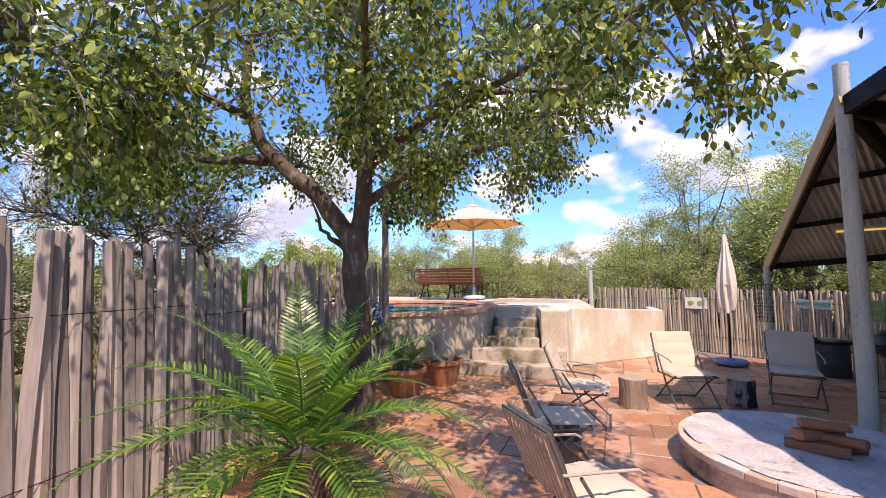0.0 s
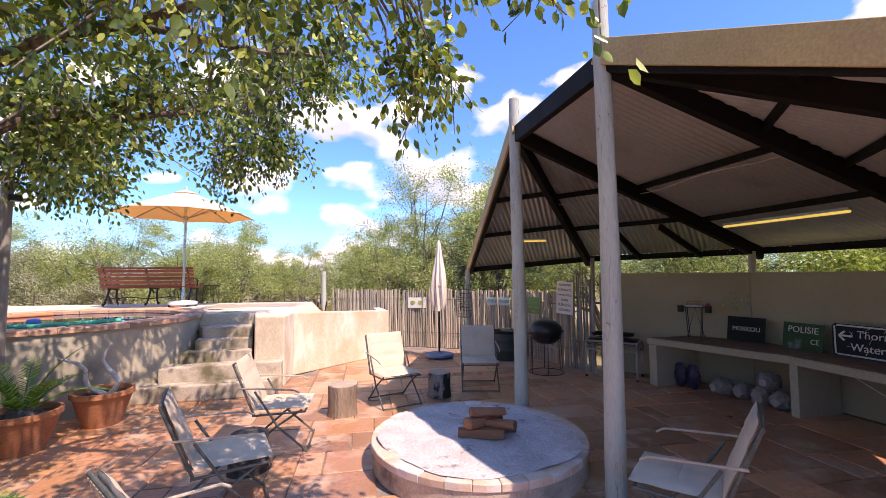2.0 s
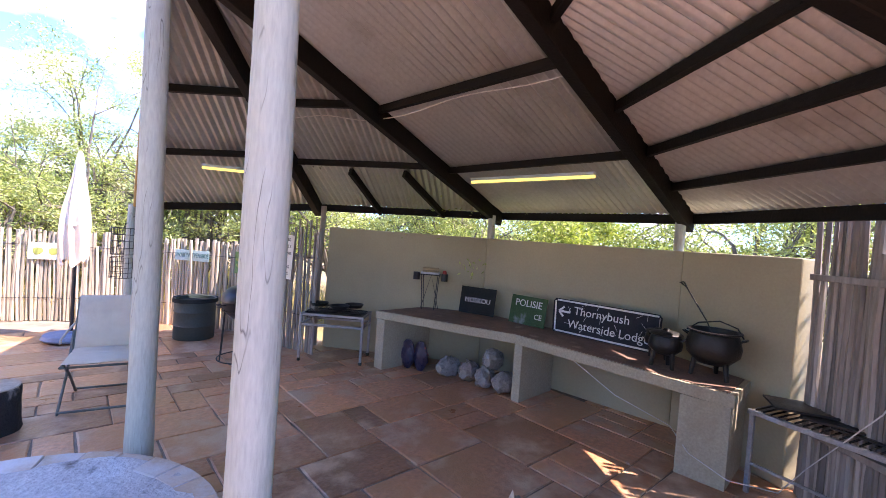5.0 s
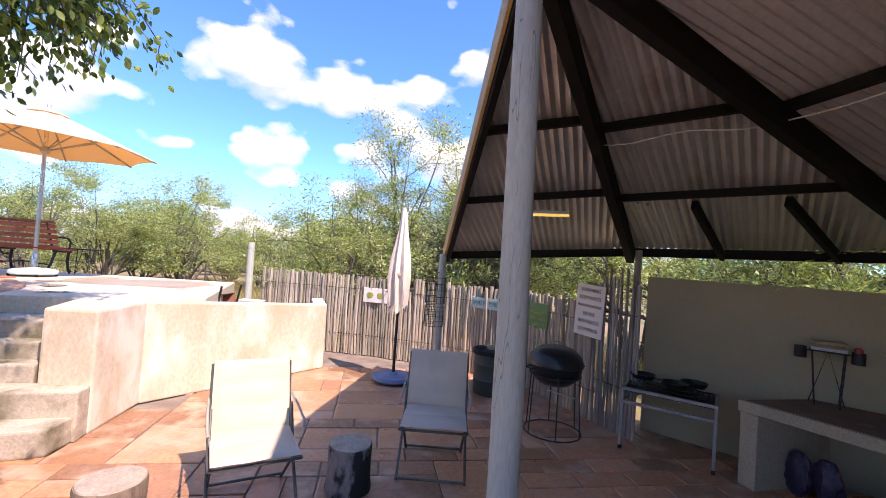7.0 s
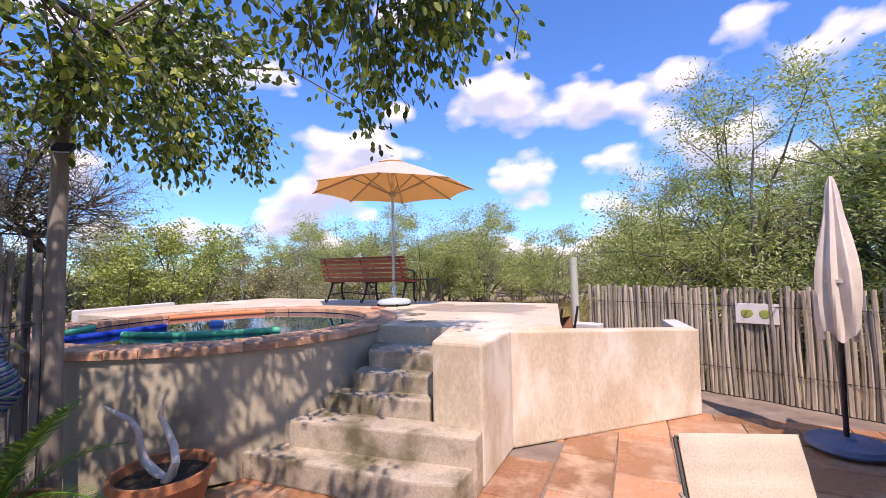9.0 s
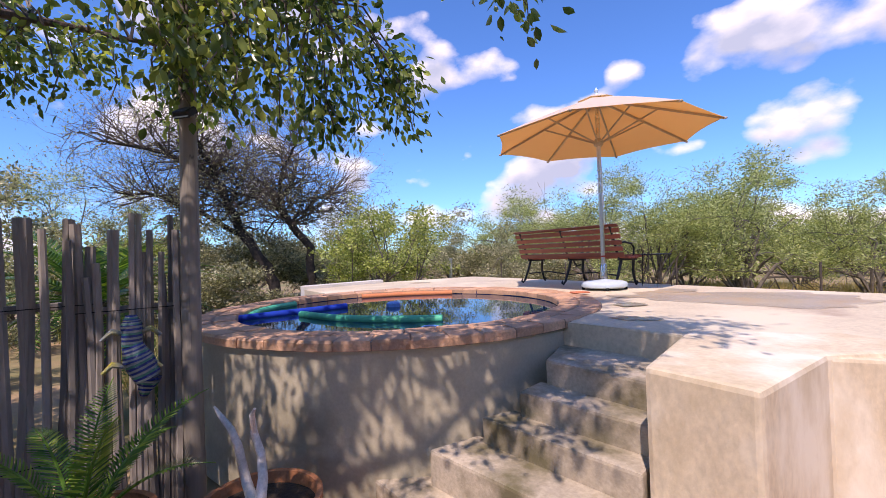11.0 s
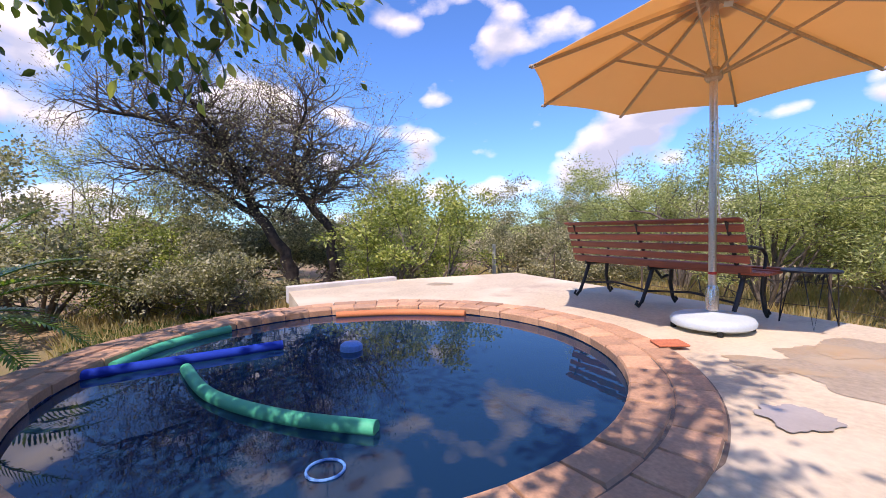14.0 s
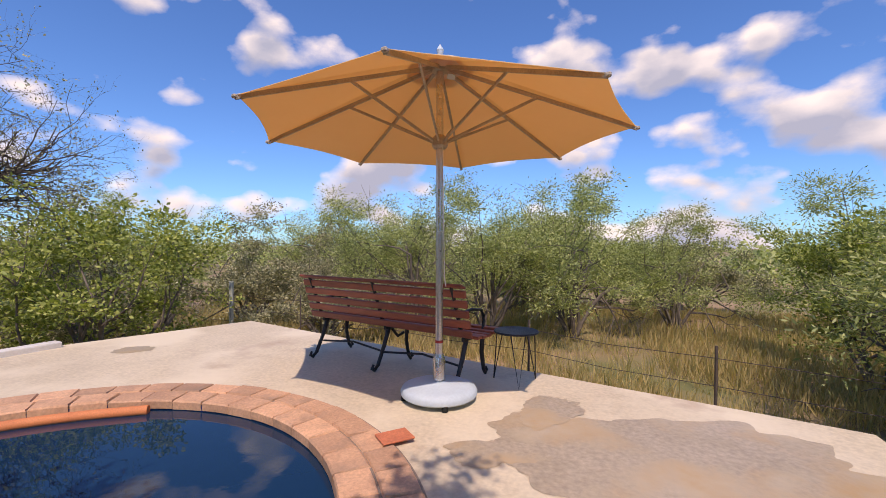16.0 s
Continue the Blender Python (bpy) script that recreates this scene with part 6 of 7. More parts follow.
# ---- boards and signs ----
def make_board(name, m, w, h, mat, label, group="", thick=0.006, corner=0.012, cut=None):
    ob = thing(name, m, label, "sign", group)
    if cut:
        g = Geo()
        vs = [(x, -thick / 2, z) for x, z in cut] + [(x, thick / 2, z) for x, z in cut]
        n = len(cut)
        g.add(vs, [tuple(range(n)), tuple(range(2 * n - 1, n - 1, -1))] + [(i, i + n, (i + 1) % n + n, (i + 1) % n) for i in range(n)])
        part("panel", g, mat, ob)
    else:
        part("panel", Geo().box(pose(0, 0, 0), w, thick, h, min(0.002, thick * 0.3)), mat, ob)
    return ob


def on_counter(n, a, h, tilt=10, turn=0.0):
    """A board that leans on the wall; its face looks to the yard."""
    p = S(a, n)
    ang = math.degrees(math.atan2(NX.y, NX.x)) + 180 + turn
    return pose(p.x, p.y, TOP_Z + h / 2 + 0.004, 0, 0, ang) @ pose(0, 0, 0, -tilt)


b = make_board("name_board", on_counter(1.12, 3.69, 0.35, 9, 14), 0.51, 0.35, "sign_black", "black tin name board leaning on the wall")
words("MOSKOU", 0.088, "paint_white", b, pose(0, -0.005, 0.0))
b = make_board("name_board", on_counter(0.37, 3.74, 0.34, 9), 0.50, 0.34, "sign_green", "faded green tin board with lost lettering")
words("POLISIE", 0.115, "paint_white", b, pose(0, -0.005, 0.08))
words("CE", 0.09, "paint_white", b, pose(0.15, -0.005, -0.06))
w2, h2 = 0.585, 0.19
b = make_board("road_sign", on_counter(-0.53, 3.76, 0.38, 9), 1.17, 0.38, "sign_road", "old dark road sign with white border and cracked face", cut=[(-0.53, -h2), (w2 - 0.06, -h2), (w2, -h2 + 0.06), (w2, h2 - 0.03), (w2 - 0.03, h2), (-w2 + 0.03, h2), (-w2, h2 - 0.03), (-0.55, -h2 + 0.02)])
words("Thornybush", 0.125, "paint_white", b, pose(-0.02, -0.005, 0.075))
words("Waterside Lodge", 0.125, "paint_white", b, pose(0.06, -0.005, -0.075))
for p, q in (((-0.535, h2 - 0.02), (w2 - 0.03, h2 - 0.02)), ((w2 - 0.02, h2 - 0.03), (w2 - 0.02, -h2 + 0.05)), ((w2 - 0.07, -h2 + 0.02), (-0.51, -h2 + 0.02)), ((-0.52, -h2 + 0.02), (-0.555, h2 - 0.03))):
    part("border", Geo().bar((p[0], -0.005, p[1]), (q[0], -0.005, q[1]), 0.004, 0.018, 0.001), "paint_white", b)
part("arrow", Geo().bar((-0.36, -0.005, 0.05), (-0.49, -0.005, 0.05), 0.004, 0.022, 0.001).bar((-0.50, -0.005, 0.05), (-0.44, -0.005, 0.105), 0.004, 0.022, 0.001).bar((-0.50, -0.005, 0.05), (-0.44, -0.005, -0.005), 0.004, 0.022, 0.001), "paint_white", b)
rr = random.Random(8)
for i in range(26):
    x, z = rr.uniform(-0.45, 0.5), rr.uniform(-0.15, 0.15)
    a = rr.uniform(0, 3.14)
    part("crack", Geo().bar((x, -0.0042, z), (x + 0.07 * math.cos(a), -0.0042, z + 0.07 * math.sin(a)), 0.002, 0.003, 0.0005), "paint_white", b)


def on_fence(x, y, z, dx, dy):
    """A board on a fence that runs along (dx, dy); its face looks to the yard."""
    return pose(x, y, z, 0, 0, math.degrees(math.atan2(dy, dx)))


b = make_board("notice_board", on_fence(5.29, 10.175, 1.06, 0.98, -0.65), 0.44, 0.25, "sign_white", "white tile picture of yellow green frogs on the fence", thick=0.02)
for x in (-0.10, 0.09):
    part("picture", Geo().lathe([(0.06, 0.0), (0.05, 0.004), (0.0, 0.005)], 9, pose(x, -0.011, 0, 90) @ Matrix.Diagonal((1, 1.1, 1, 1)), wobble=0.12, seed=4), "paint_yellow", b)
b = make_board("name_board", on_fence(6.70, 8.69, 1.13, 0.49, -0.87), 0.58, 0.17, "sign_pale", "pale turquoise name board on the stake fence")
words("SWARTWITPENSBOS", 0.068, "paint_teal", b, pose(0, -0.005, 0) @ Matrix.Diagonal((0.88, 1, 1.5, 1)))
b = make_board("notice_board", on_fence(7.075, 7.87, 1.08, 0.02, -1.0), 0.42, 0.34, "sign_lime", "green tin boundary board on the stake fence")
for i, t in enumerate(("BOUNDARY", "KNP / NKW", "GRENS")):
    words(t, 0.066, "paint_yellow", b, pose(0, -0.005, 0.04 - 0.085 * i))
b = make_board("warning_sign", on_fence(7.075, 6.86, 1.28, 0.12, -1.0) @ pose(0, 0, 0, 0, 3, 0), 0.42, 0.61, "sign_white", "white warning board listing wild animals")
for i, t in enumerate(("WARNING", "ELEPHANTS", "RHINOCEROSES", "LIONS", "BUFFALOES", "LEOPARDS")):
    words(t, 0.062 if i != 2 else 0.049, "paint_black", b, pose(0, -0.005, 0.24 - 0.094 * i))


# ---- cooking gear ----
def make_potjie(m, r, label, lid=False):
    ob = thing("iron_pot", m, label, "pot", "three legged iron pots")
    prof = [(0.0, 0.10), (r * 0.6, 0.115), (r * 0.95, 0.10 + r * 0.45), (r, 0.10 + r * 0.75), (r * 0.9, 0.10 + r * 1.15), (r * 0.84, 0.10 + r * 1.28), (r * 0.98, 0.10 + r * 1.36), (r * 0.98, 0.10 + r * 1.40), (r * 0.86, 0.10 + r * 1.40), (r * 0.80, 0.10 + r * 1.1), (0.0, 0.10 + r * 0.8)]
    part("body", Geo().lathe(prof, 32), "soot_iron", ob, smooth=True)
    for i in range(3):
        a = i * math.tau / 3 + 0.5
        d = Vector((math.cos(a), math.sin(a), 0))
        part("leg", Geo().tube([d * r * 0.62 + Vector((0, 0, 0.15)), d * r * 0.74 + Vector((0, 0, 0.0))], [0.022, 0.016], 8), "soot_iron", ob, smooth=True)
    for s in (-1, 1):
        part("handle", Geo().tube([(s * r * 0.92, -0.03, 0.10 + r * 1.1), (s * r * 1.12, -0.02, 0.10 + r * 1.2), (s * r * 1.12, 0.02, 0.10 + r * 1.2), (s * r * 0.92, 0.03, 0.10 + r * 1.1)], 0.007, 6), "soot_iron", ob, smooth=True)
    if lid:
        part("lid", Geo().lathe([(r * 0.98, 0.10 + r * 1.40), (r * 0.8, 0.10 + r * 1.52), (0.03, 0.10 + r * 1.6), (0.02, 0.10 + r * 1.72), (0.0, 0.10 + r * 1.74)], 28), "soot_iron", ob, smooth=True)
    else:
        z = 0.10 + r * 1.40
        part("bail", Geo().tube([(-r, 0, z - 0.03), (-r * 0.7, -r * 0.45, z + 0.03), (0, -r * 0.75, z + 0.06), (r * 0.7, -r * 0.45, z + 0.03), (r, 0, z - 0.03)], 0.006, 6), "soot_iron", ob, smooth=True)
    return ob


p = S(3.36, -1.28)
make_potjie(pose(p.x, p.y, TOP_Z, 0, 0, 80), 0.135, "small black three legged iron pot with lid", True)
p = S(3.60, -1.14)
make_potjie(pose(p.x, p.y, TOP_Z, 0, 0, 20), 0.11, "smallest black three legged iron pot", True)
p = S(3.42, -1.62)
make_potjie(pose(p.x, p.y, TOP_Z, 0, 0, 80), 0.20, "large black three legged iron pot with wire bail")
g = Geo().tube([(0, 0, 0.0), (0.10, 0.08, 0.16), (0.22, 0.26, 0.42)], 0.006, 6).tube([(0.22, 0.26, 0.42), (0.235, 0.30, 0.45), (0.25, 0.32, 0.455), (0.25, 0.29, 0.465), (0.225, 0.262, 0.43)], 0.006, 6)
ob = solo("poker", g, "soot_iron", "long iron hook standing in the large pot", "poker", smooth=True)
ob.location = (p.x - 0.02, p.y - 0.02, TOP_Z + 0.27)


def make_lamp_stand():
    p = S(3.34, 1.68)
    ob = thing("wire_stand", pose(p.x, p.y, TOP_Z, 0, 0, 118), "black wire stand with two side cups on the counter", "stand")
    part("shelf", Geo().box(pose(0, 0, 0.47), 0.26, 0.16, 0.012, 0.003), "cast_iron", ob)
    for x in (-0.11, 0.11):
        for y in (-0.07, 0.07):
            part("leg", Geo().tube([(x * 0.75, y, 0.0), (x, y, 0.47)], 0.006, 6), "cast_iron", ob, smooth=True)
    part("brace", Geo().tube([(-0.12, -0.07, 0.0), (0.0, -0.07, 0.46), (0.12, -0.07, 0.0)], 0.005, 6), "cast_iron", ob, smooth=True)
    for s in (-1, 1):
        cup = part("cup", Geo().lathe([(0.045, 0.0), (0.045, 0.10), (0.040, 0.10), (0.040, 0.012), (0.0, 0.012)], 16, pose(s * 0.19, 0, 0.39)), "cast_iron", ob, smooth=True)
        part("arm", Geo().bar((s * 0.12, 0, 0.46), (s * 0.16, 0, 0.46), 0.02, 0.01), "cast_iron", ob)
    m = ob.matrix_world
    for i, (w, mat) in enumerate(((0.24, "paper"), (0.21, "book"), (0.22, "book"))):
        bk = solo("book", Geo().box(pose(0, 0, 0), w, 0.14, 0.026, 0.003), mat, "worn book lying on a wire stand", "book", "books on the stand")
        bk.matrix_world = pose(p.x, p.y, TOP_Z + 0.49 + 0.0275 * i, 0, 0, 118 + 5 * i)
    q = m @ Vector((-0.19, 0, 0.0))
    cn = solo("lighter", Geo().lathe([(0.028, 0.0), (0.03, 0.01), (0.03, 0.11), (0.018, 0.13), (0.0, 0.135)], 14), "red_plastic", "red plastic bottle standing in a cup", "bottle", smooth=True)
    cn.location = (q.x, q.y, TOP_Z + 0.402)


make_lamp_stand()


def make_kettle_grill():
    ob = thing("kettle_grill", pose(6.46, 6.63, 0), "black enamel kettle grill on a round wire stand", "grill")
    part("bowl", Geo().lathe([(0.02, 0.50), (0.16, 0.52), (0.25, 0.60), (0.285, 0.72), (0.28, 0.72), (0.24, 0.61), (0.0, 0.53)], 40), "enamel", ob, smooth=True)
    lid = part("lid", Geo().lathe([(0.292, 0.725), (0.292, 0.745), (0.27, 0.82), (0.19, 0.895), (0.09, 0.925), (0.0, 0.93)], 40), "enamel", ob, "shiny black domed lid", smooth=True)
    part("lid_handle", Geo().tube([(-0.05, 0, 0.925), (-0.04, 0, 0.965), (0.04, 0, 0.965), (0.05, 0, 0.925)], 0.009, 8), "zinc", lid, smooth=True)
    for r, z in ((0.30, 0.015), (0.27, 0.62)):
        part("hoop", Geo().tube([(r * math.cos(i * math.tau / 28), r * math.sin(i * math.tau / 28), z) for i in range(29)], 0.008, 6), "cast_iron", ob, smooth=True)
    for i in range(6):
        a = i * math.tau / 6
        part("leg", Geo().tube([(0.30 * math.cos(a), 0.30 * math.sin(a), 0.01), (0.27 * math.cos(a), 0.27 * math.sin(a), 0.64)], 0.007, 6), "cast_iron", ob, smooth=True)
    part("tongs", Geo().tube([(-0.24, -0.2, 0.52), (0.02, -0.31, 0.45)], 0.007, 6), "chrome", ob, smooth=True)
    for s in (-1, 1):
        part("side_handle", Geo().tube([(s * 0.285, -0.06, 0.70), (s * 0.35, -0.05, 0.70), (s * 0.35, 0.05, 0.70), (s * 0.285, 0.06, 0.70)], 0.008, 6), "cast_iron", ob, smooth=True)


make_kettle_grill()


def make_grill_table():
    a, b = Vector((6.91, 6.13)), Vector((7.35, 5.47))
    d = (b - a).normalized()
    s = Vector((-d.y, d.x)) if Vector((-d.y, d.x)).x > 0 else Vector((d.y, -d.x))
    ln, dp = (b - a).length, 0.46
    c = (a + b) / 2 + s * dp / 2
    ob = thing("grill_table", pose(c.x, c.y, 0, 0, 0, math.degrees(math.atan2(d.y, d.x))), "grey steel barbecue table with black cooking grids", "table")
    for x in (-ln / 2, ln / 2):
        for y in (-dp / 2, dp / 2):
            leg = part("leg", Geo().box(pose(x, y, 0.30), 0.03, 0.03, 0.60, 0.003), "zinc", ob)
            part("foot", Geo().box(pose(x, y, 0.02), 0.036, 0.036, 0.04, 0.004), "sign_black", leg)
    for z in (0.60, 0.47):
        for y in (-dp / 2, dp / 2):
            part("rail", Geo().box(pose(0, y, z), ln + 0.03, 0.03, 0.03, 0.003), "zinc", ob)
        for x in (-ln / 2, ln / 2):
            part("rail", Geo().box(pose(x, 0, z), 0.028, dp, 0.028, 0.003), "zinc", ob)
    part("tray", Geo().box(pose(0, 0, 0.58), ln - 0.02, dp - 0.02, 0.015, 0.003), "soot_iron", ob, "soot black tray")
    p = ob.matrix_world
    for i, (x, y, z, t) in enumerate(((-0.18, 0.0, 0.625, 3), (0.16, 0.02, 0.625, -4), (-0.02, 0.03, 0.66, 8))):
        gr = thing("cooking_grid", p @ pose(x, y, z, 0, 3 * (i - 1), t), "soot black folding cooking grid", "grill", "grids on the table")
        part("frame", Geo().bar((-0.2, -0.15, 0), (0.2, -0.15, 0), 0.012, 0.012).bar((-0.2, 0.15, 0), (0.2, 0.15, 0), 0.012, 0.012).bar((-0.2, -0.15, 0), (-0.2, 0.15, 0), 0.012, 0.012).bar((0.2, -0.15, 0), (0.2, 0.15, 0), 0.012, 0.012), "soot_iron", gr)
        for k in range(13):
            xx = -0.18 + k * 0.03
            part("rod", Geo().tube([(xx, -0.15, 0.004), (xx, 0.15, 0.004)], 0.005, 5), "soot_iron", gr)
    for i, (x, y) in enumerate(((-0.26, 0.05), (0.05, -0.08), (0.2, 0.1))):
        pn = solo("iron_pan", Geo().lathe([(0.0, 0.0), (0.10, 0.0), (0.125, 0.045), (0.12, 0.045), (0.098, 0.008), (0.0, 0.008)], 24), "soot_iron", "black iron pan on the grids", "pan", "pans on the table", smooth=True)
        pn.matrix_world = p @ pose(x, y, 0.675)


make_grill_table()

drum = thing("drum", pose(6.475, 7.99, 0), "dark green steel drum used as a bin", "bin")
part("shell", Geo().lathe([(0.255, 0.0), (0.262, 0.012), (0.262, 0.18), (0.27, 0.195), (0.262, 0.21), (0.262, 0.38), (0.27, 0.395), (0.262, 0.41), (0.262, 0.55), (0.275, 0.565), (0.27, 0.58), (0.25, 0.575), (0.25, 0.02)], 40), "drum", drum, smooth=True)
part("liner", Geo().lathe([(0.252, 0.45), (0.255, 0.575), (0.285, 0.585), (0.29, 0.53)], 36, wobble=0.012, seed=3), "sign_black", drum, "black bin liner folded over the rim", smooth=True)


def make_bag(x, y, z, r, ln, turn, seed, mat="bag", name="wood_bag", label="clear plastic bag of firewood under the counter", cat="bag", up=False):
    vs, fs, n, rows = [], [], 22, 12
    for j in range(rows + 1):
        t = j / rows
        rad = r * (math.sin(math.pi * (0.04 + 0.92 * t)) ** 0.45)
        for k in range(n):
            a = k * math.tau / n
            q = Vector((math.cos(a), math.sin(a), t * 2.6 + seed))
            w = rad * (1 + 0.34 * noise.noise(q * 2.3) + 0.22 * noise.noise(q * 5))
            vs.append((w * math.cos(a), (t - 0.5) * ln, w * math.sin(a)) if not up else (w * math.cos(a), 0.62 * w * math.sin(a), t * ln))
    for j in range(rows):
        fs += [(j * n + k, j * n + (k + 1) % n, (j + 1) * n + (k + 1) % n, (j + 1) * n + k) for k in range(n)]
    fs += [tuple(range(n - 1, -1, -1)), tuple(rows * n + k for k in range(n))]
    ob = solo(name, Geo().add(vs, fs), mat, label, cat, "bags under the counter", smooth=True)
    ob.matrix_world = pose(x, y, z, 0, 0, turn)


for i, (a, n, z) in enumerate(((3.12, 1.12, 0.10), (3.22, 0.86, 0.10), (3.20, 0.60, 0.10), (3.24, 0.34, 0.11), (3.36, 0.62, 0.28))):
    p = S(a + 0.1, n)
    make_bag(p.x, p.y, z + 0.005, 0.115, 0.36, 85 + 13 * (i % 3), i * 3.1)
for i, (a, n) in enumerate(((2.92, 1.62), (2.98, 1.44))):
    p = S(a + 0.06, n)
    make_bag(p.x, p.y, 0.0, 0.105, 0.36, 80, 20 + i * 2.3, "bag_dark", "charcoal_bag", "dark printed charcoal bag standing under the counter", "bag", True)

# wire basket lantern on the corner post
bl = thing("wire_basket", pose(E[0].x - 0.20, E[0].y - 0.14, 0.88), "black wire basket rack hanging on the corner post", "basket")
for z0, z1 in ((0.0, 0.26), (0.30, 0.64)):
    for i in range(14):
        a = i * math.tau / 14
        part("rod", Geo().tube([(0.13 * math.cos(a), 0.13 * math.sin(a), z0), (0.13 * math.cos(a), 0.13 * math.sin(a), z1)], 0.004, 5), "cast_iron", bl)
    for z in np.linspace(z0, z1, 5):
        part("hoop", Geo().tube([(0.13 * math.cos(i * math.tau / 20), 0.13 * math.sin(i * math.tau / 20), float(z)) for i in range(21)], 0.004, 5), "cast_iron", bl)
part("hook", Geo().tube([(0, 0, 0.64), (0.02, 0.01, 0.70), (0.10, 0.06, 0.72)], 0.005, 5), "cast_iron", bl)


# ---- lamps under the roof ----
def make_tube_lamp(p, q, label):
    p, q = Vector(p), Vector(q)
    ob = thing("tube_lamp", pose(0, 0, 0), label, "lamp", "tube lamps under the roof")
    part("batten", Geo().bar(p + Vector((0, 0, 0.03)), q + Vector((0, 0, 0.03)), 0.06, 0.03), "base_white", ob, "white lamp batten")
    part("tube", Geo().tube([p, q], 0.016, 10), "tube_light", ob, "yellowed fluorescent tube", smooth=True)


make_tube_lamp(S(3.09, 0.84, 2.36), S(3.16, -0.62, 2.36), "long yellowed tube lamp under the roof sheets")
make_tube_lamp(S(0.89, 3.12, 2.31), S(1.40, 2.82, 2.31), "short yellowed tube lamp under the roof corner")

fl = thing("floodlight", pose(-0.80, 6.62, 2.62), "small floodlight clamped to the grey post", "lamp")
part("housing", Geo().box(pose(0.05, -0.02, 0, 35, 0, 30), 0.12, 0.10, 0.05, 0.008), "cast_iron", fl)
part("glass", Geo().box(pose(0.064, -0.035, -0.024, 35, 0, 30), 0.10, 0.08, 0.006, 0.002), "base_white", fl, "frosted lamp glass")

# ---- table by the pole screen, cables ----
tb_ = thing("metal_table", pose(7.42, 0.98, 0, 0, 0, 62), "grey steel table with black grids against the pole screen", "table")
for x in (-0.42, 0.42):
    for y in (-0.26, 0.26):
        part("leg", Geo().box(pose(x, y, 0.29), 0.03, 0.03, 0.58, 0.003), "zinc", tb_)
for y in (-0.26, 0.26):
    part("rail", Geo().box(pose(0, y, 0.59), 0.90, 0.035, 0.035, 0.003), "zinc", tb_)
    part("rail", Geo().box(pose(0, y, 0.22), 0.87, 0.02, 0.02, 0.003), "zinc", tb_)
for x in (-0.42, 0.42):
    part("rail", Geo().box(pose(x, 0, 0.59), 0.034, 0.50, 0.034, 0.003), "zinc", tb_)
for k in range(18):
    part("rod", Geo().tube([(-0.40 + k * 0.047, -0.26, 0.615), (-0.40 + k * 0.047, 0.26, 0.615)], 0.007, 5), "soot_iron", tb_)
for i in range(3):
    gr = solo("cooking_grid", Geo().box(pose(0, 0, 0), 0.36, 0.30, 0.016, 0.004).tube([(-0.18, 0, 0.0), (-0.5, 0.02, 0.03)], 0.006, 5), "soot_iron", "black cooking grid on the steel table", "grill", "grids on the steel table")
    gr.matrix_world = tb_.matrix_world @ pose(-0.16 + 0.2 * i, 0.02 * i, 0.632 + 0.02 * i, 0, 0, 20 * i)

p0, p1, p2_ = S(3.16, -0.55), S(3.06, -1.9), S(2.6, -2.9)
solo("cable", Geo().tube([(p0.x, p0.y, 0.62), (p0.x - 0.02, p0.y - 0.4, 0.40), (p0.x - 0.03, p0.y - 0.85, 0.27), (p1.x - 0.03, p1.y + 0.3, 0.22), (p1.x - 0.05, p1.y + 0.05, 0.12), (p1.x + 0.15, p1.y - 0.25, 0.06), (p1.x + 0.25, p1.y - 0.4, 0.25), (p2_.x + 0.2, p2_.y + 0.3, 0.9), (p2_.x + 0.1, p2_.y + 0.1, 1.5), (p2_.x + 0.12, p2_.y + 0.05, 1.75)], 0.004, 6), "cable_white", "white cable looping from the counter to the screen", "cable", smooth=True)
for fac_t in (0.44,):
    for a_, b_ in ((P2, P2), (P2, P1)):
        e0, e1 = (E[1], E[2]) if b_ is P2 else (E[2], E[3])
        u, v = lerp(a_, e0, fac_t), lerp(b_, e1, fac_t)
        solo("cable", Geo().tube([lerp(u, v, t) - Vector((0, 0, 0.075 + 0.02 * math.sin(9 * t))) for t in np.linspace(0, 1, 12)], 0.005, 5), "cable_white", "thin pale cable tacked along a purlin", "cable", smooth=True)

# beaded wire lizard on the gate fence
lz = thing("bead_ornament", pose(-0.93, 6.32, 1.02, 0, 0, 75), "colourful beaded wire lizard ornament hanging on the poles", "ornament")
spine = [((0.0, 0.30), 0.03), ((0.0, 0.24), 0.06), ((0.0, 0.12), 0.055), ((0.03, 0.02), 0.085), ((0.08, -0.10), 0.075), ((0.05, -0.21), 0.02)]
for k in range(44):
    ends = []
    for u in (k / 44, (k + 0.92) / 44):
        q = u * (len(spine) - 1)
        a_ = min(int(q), len(spine) - 2)
        (p_, r_), (p2, r2) = spine[a_], spine[a_ + 1]
        w_ = q - a_
        ends.append(((p_[0] + (p2[0] - p_[0]) * w_, -0.06, p_[1] + (p2[1] - p_[1]) * w_), r_ + (r2 - r_) * w_))
    part("bead_band", Geo().tube([e[0] for e in ends], [e[1] for e in ends], 12), ("bead_navy", "bead_white", "bead_teal", "bead_navy", "bead_yellow" if k < 6 else "bead_white")[k % 5], lz, smooth=True)
for s, z in ((-1, 0.18), (1, 0.18), (-1, -0.02), (1, -0.02)):
    part("leg", Geo().tube([(0.0, -0.06, z), (s * 0.10, -0.065, z + 0.03), (s * 0.15, -0.065, z - 0.02)], [0.022, 0.02, 0.012], 8), "bead_yellow", lz, smooth=True)

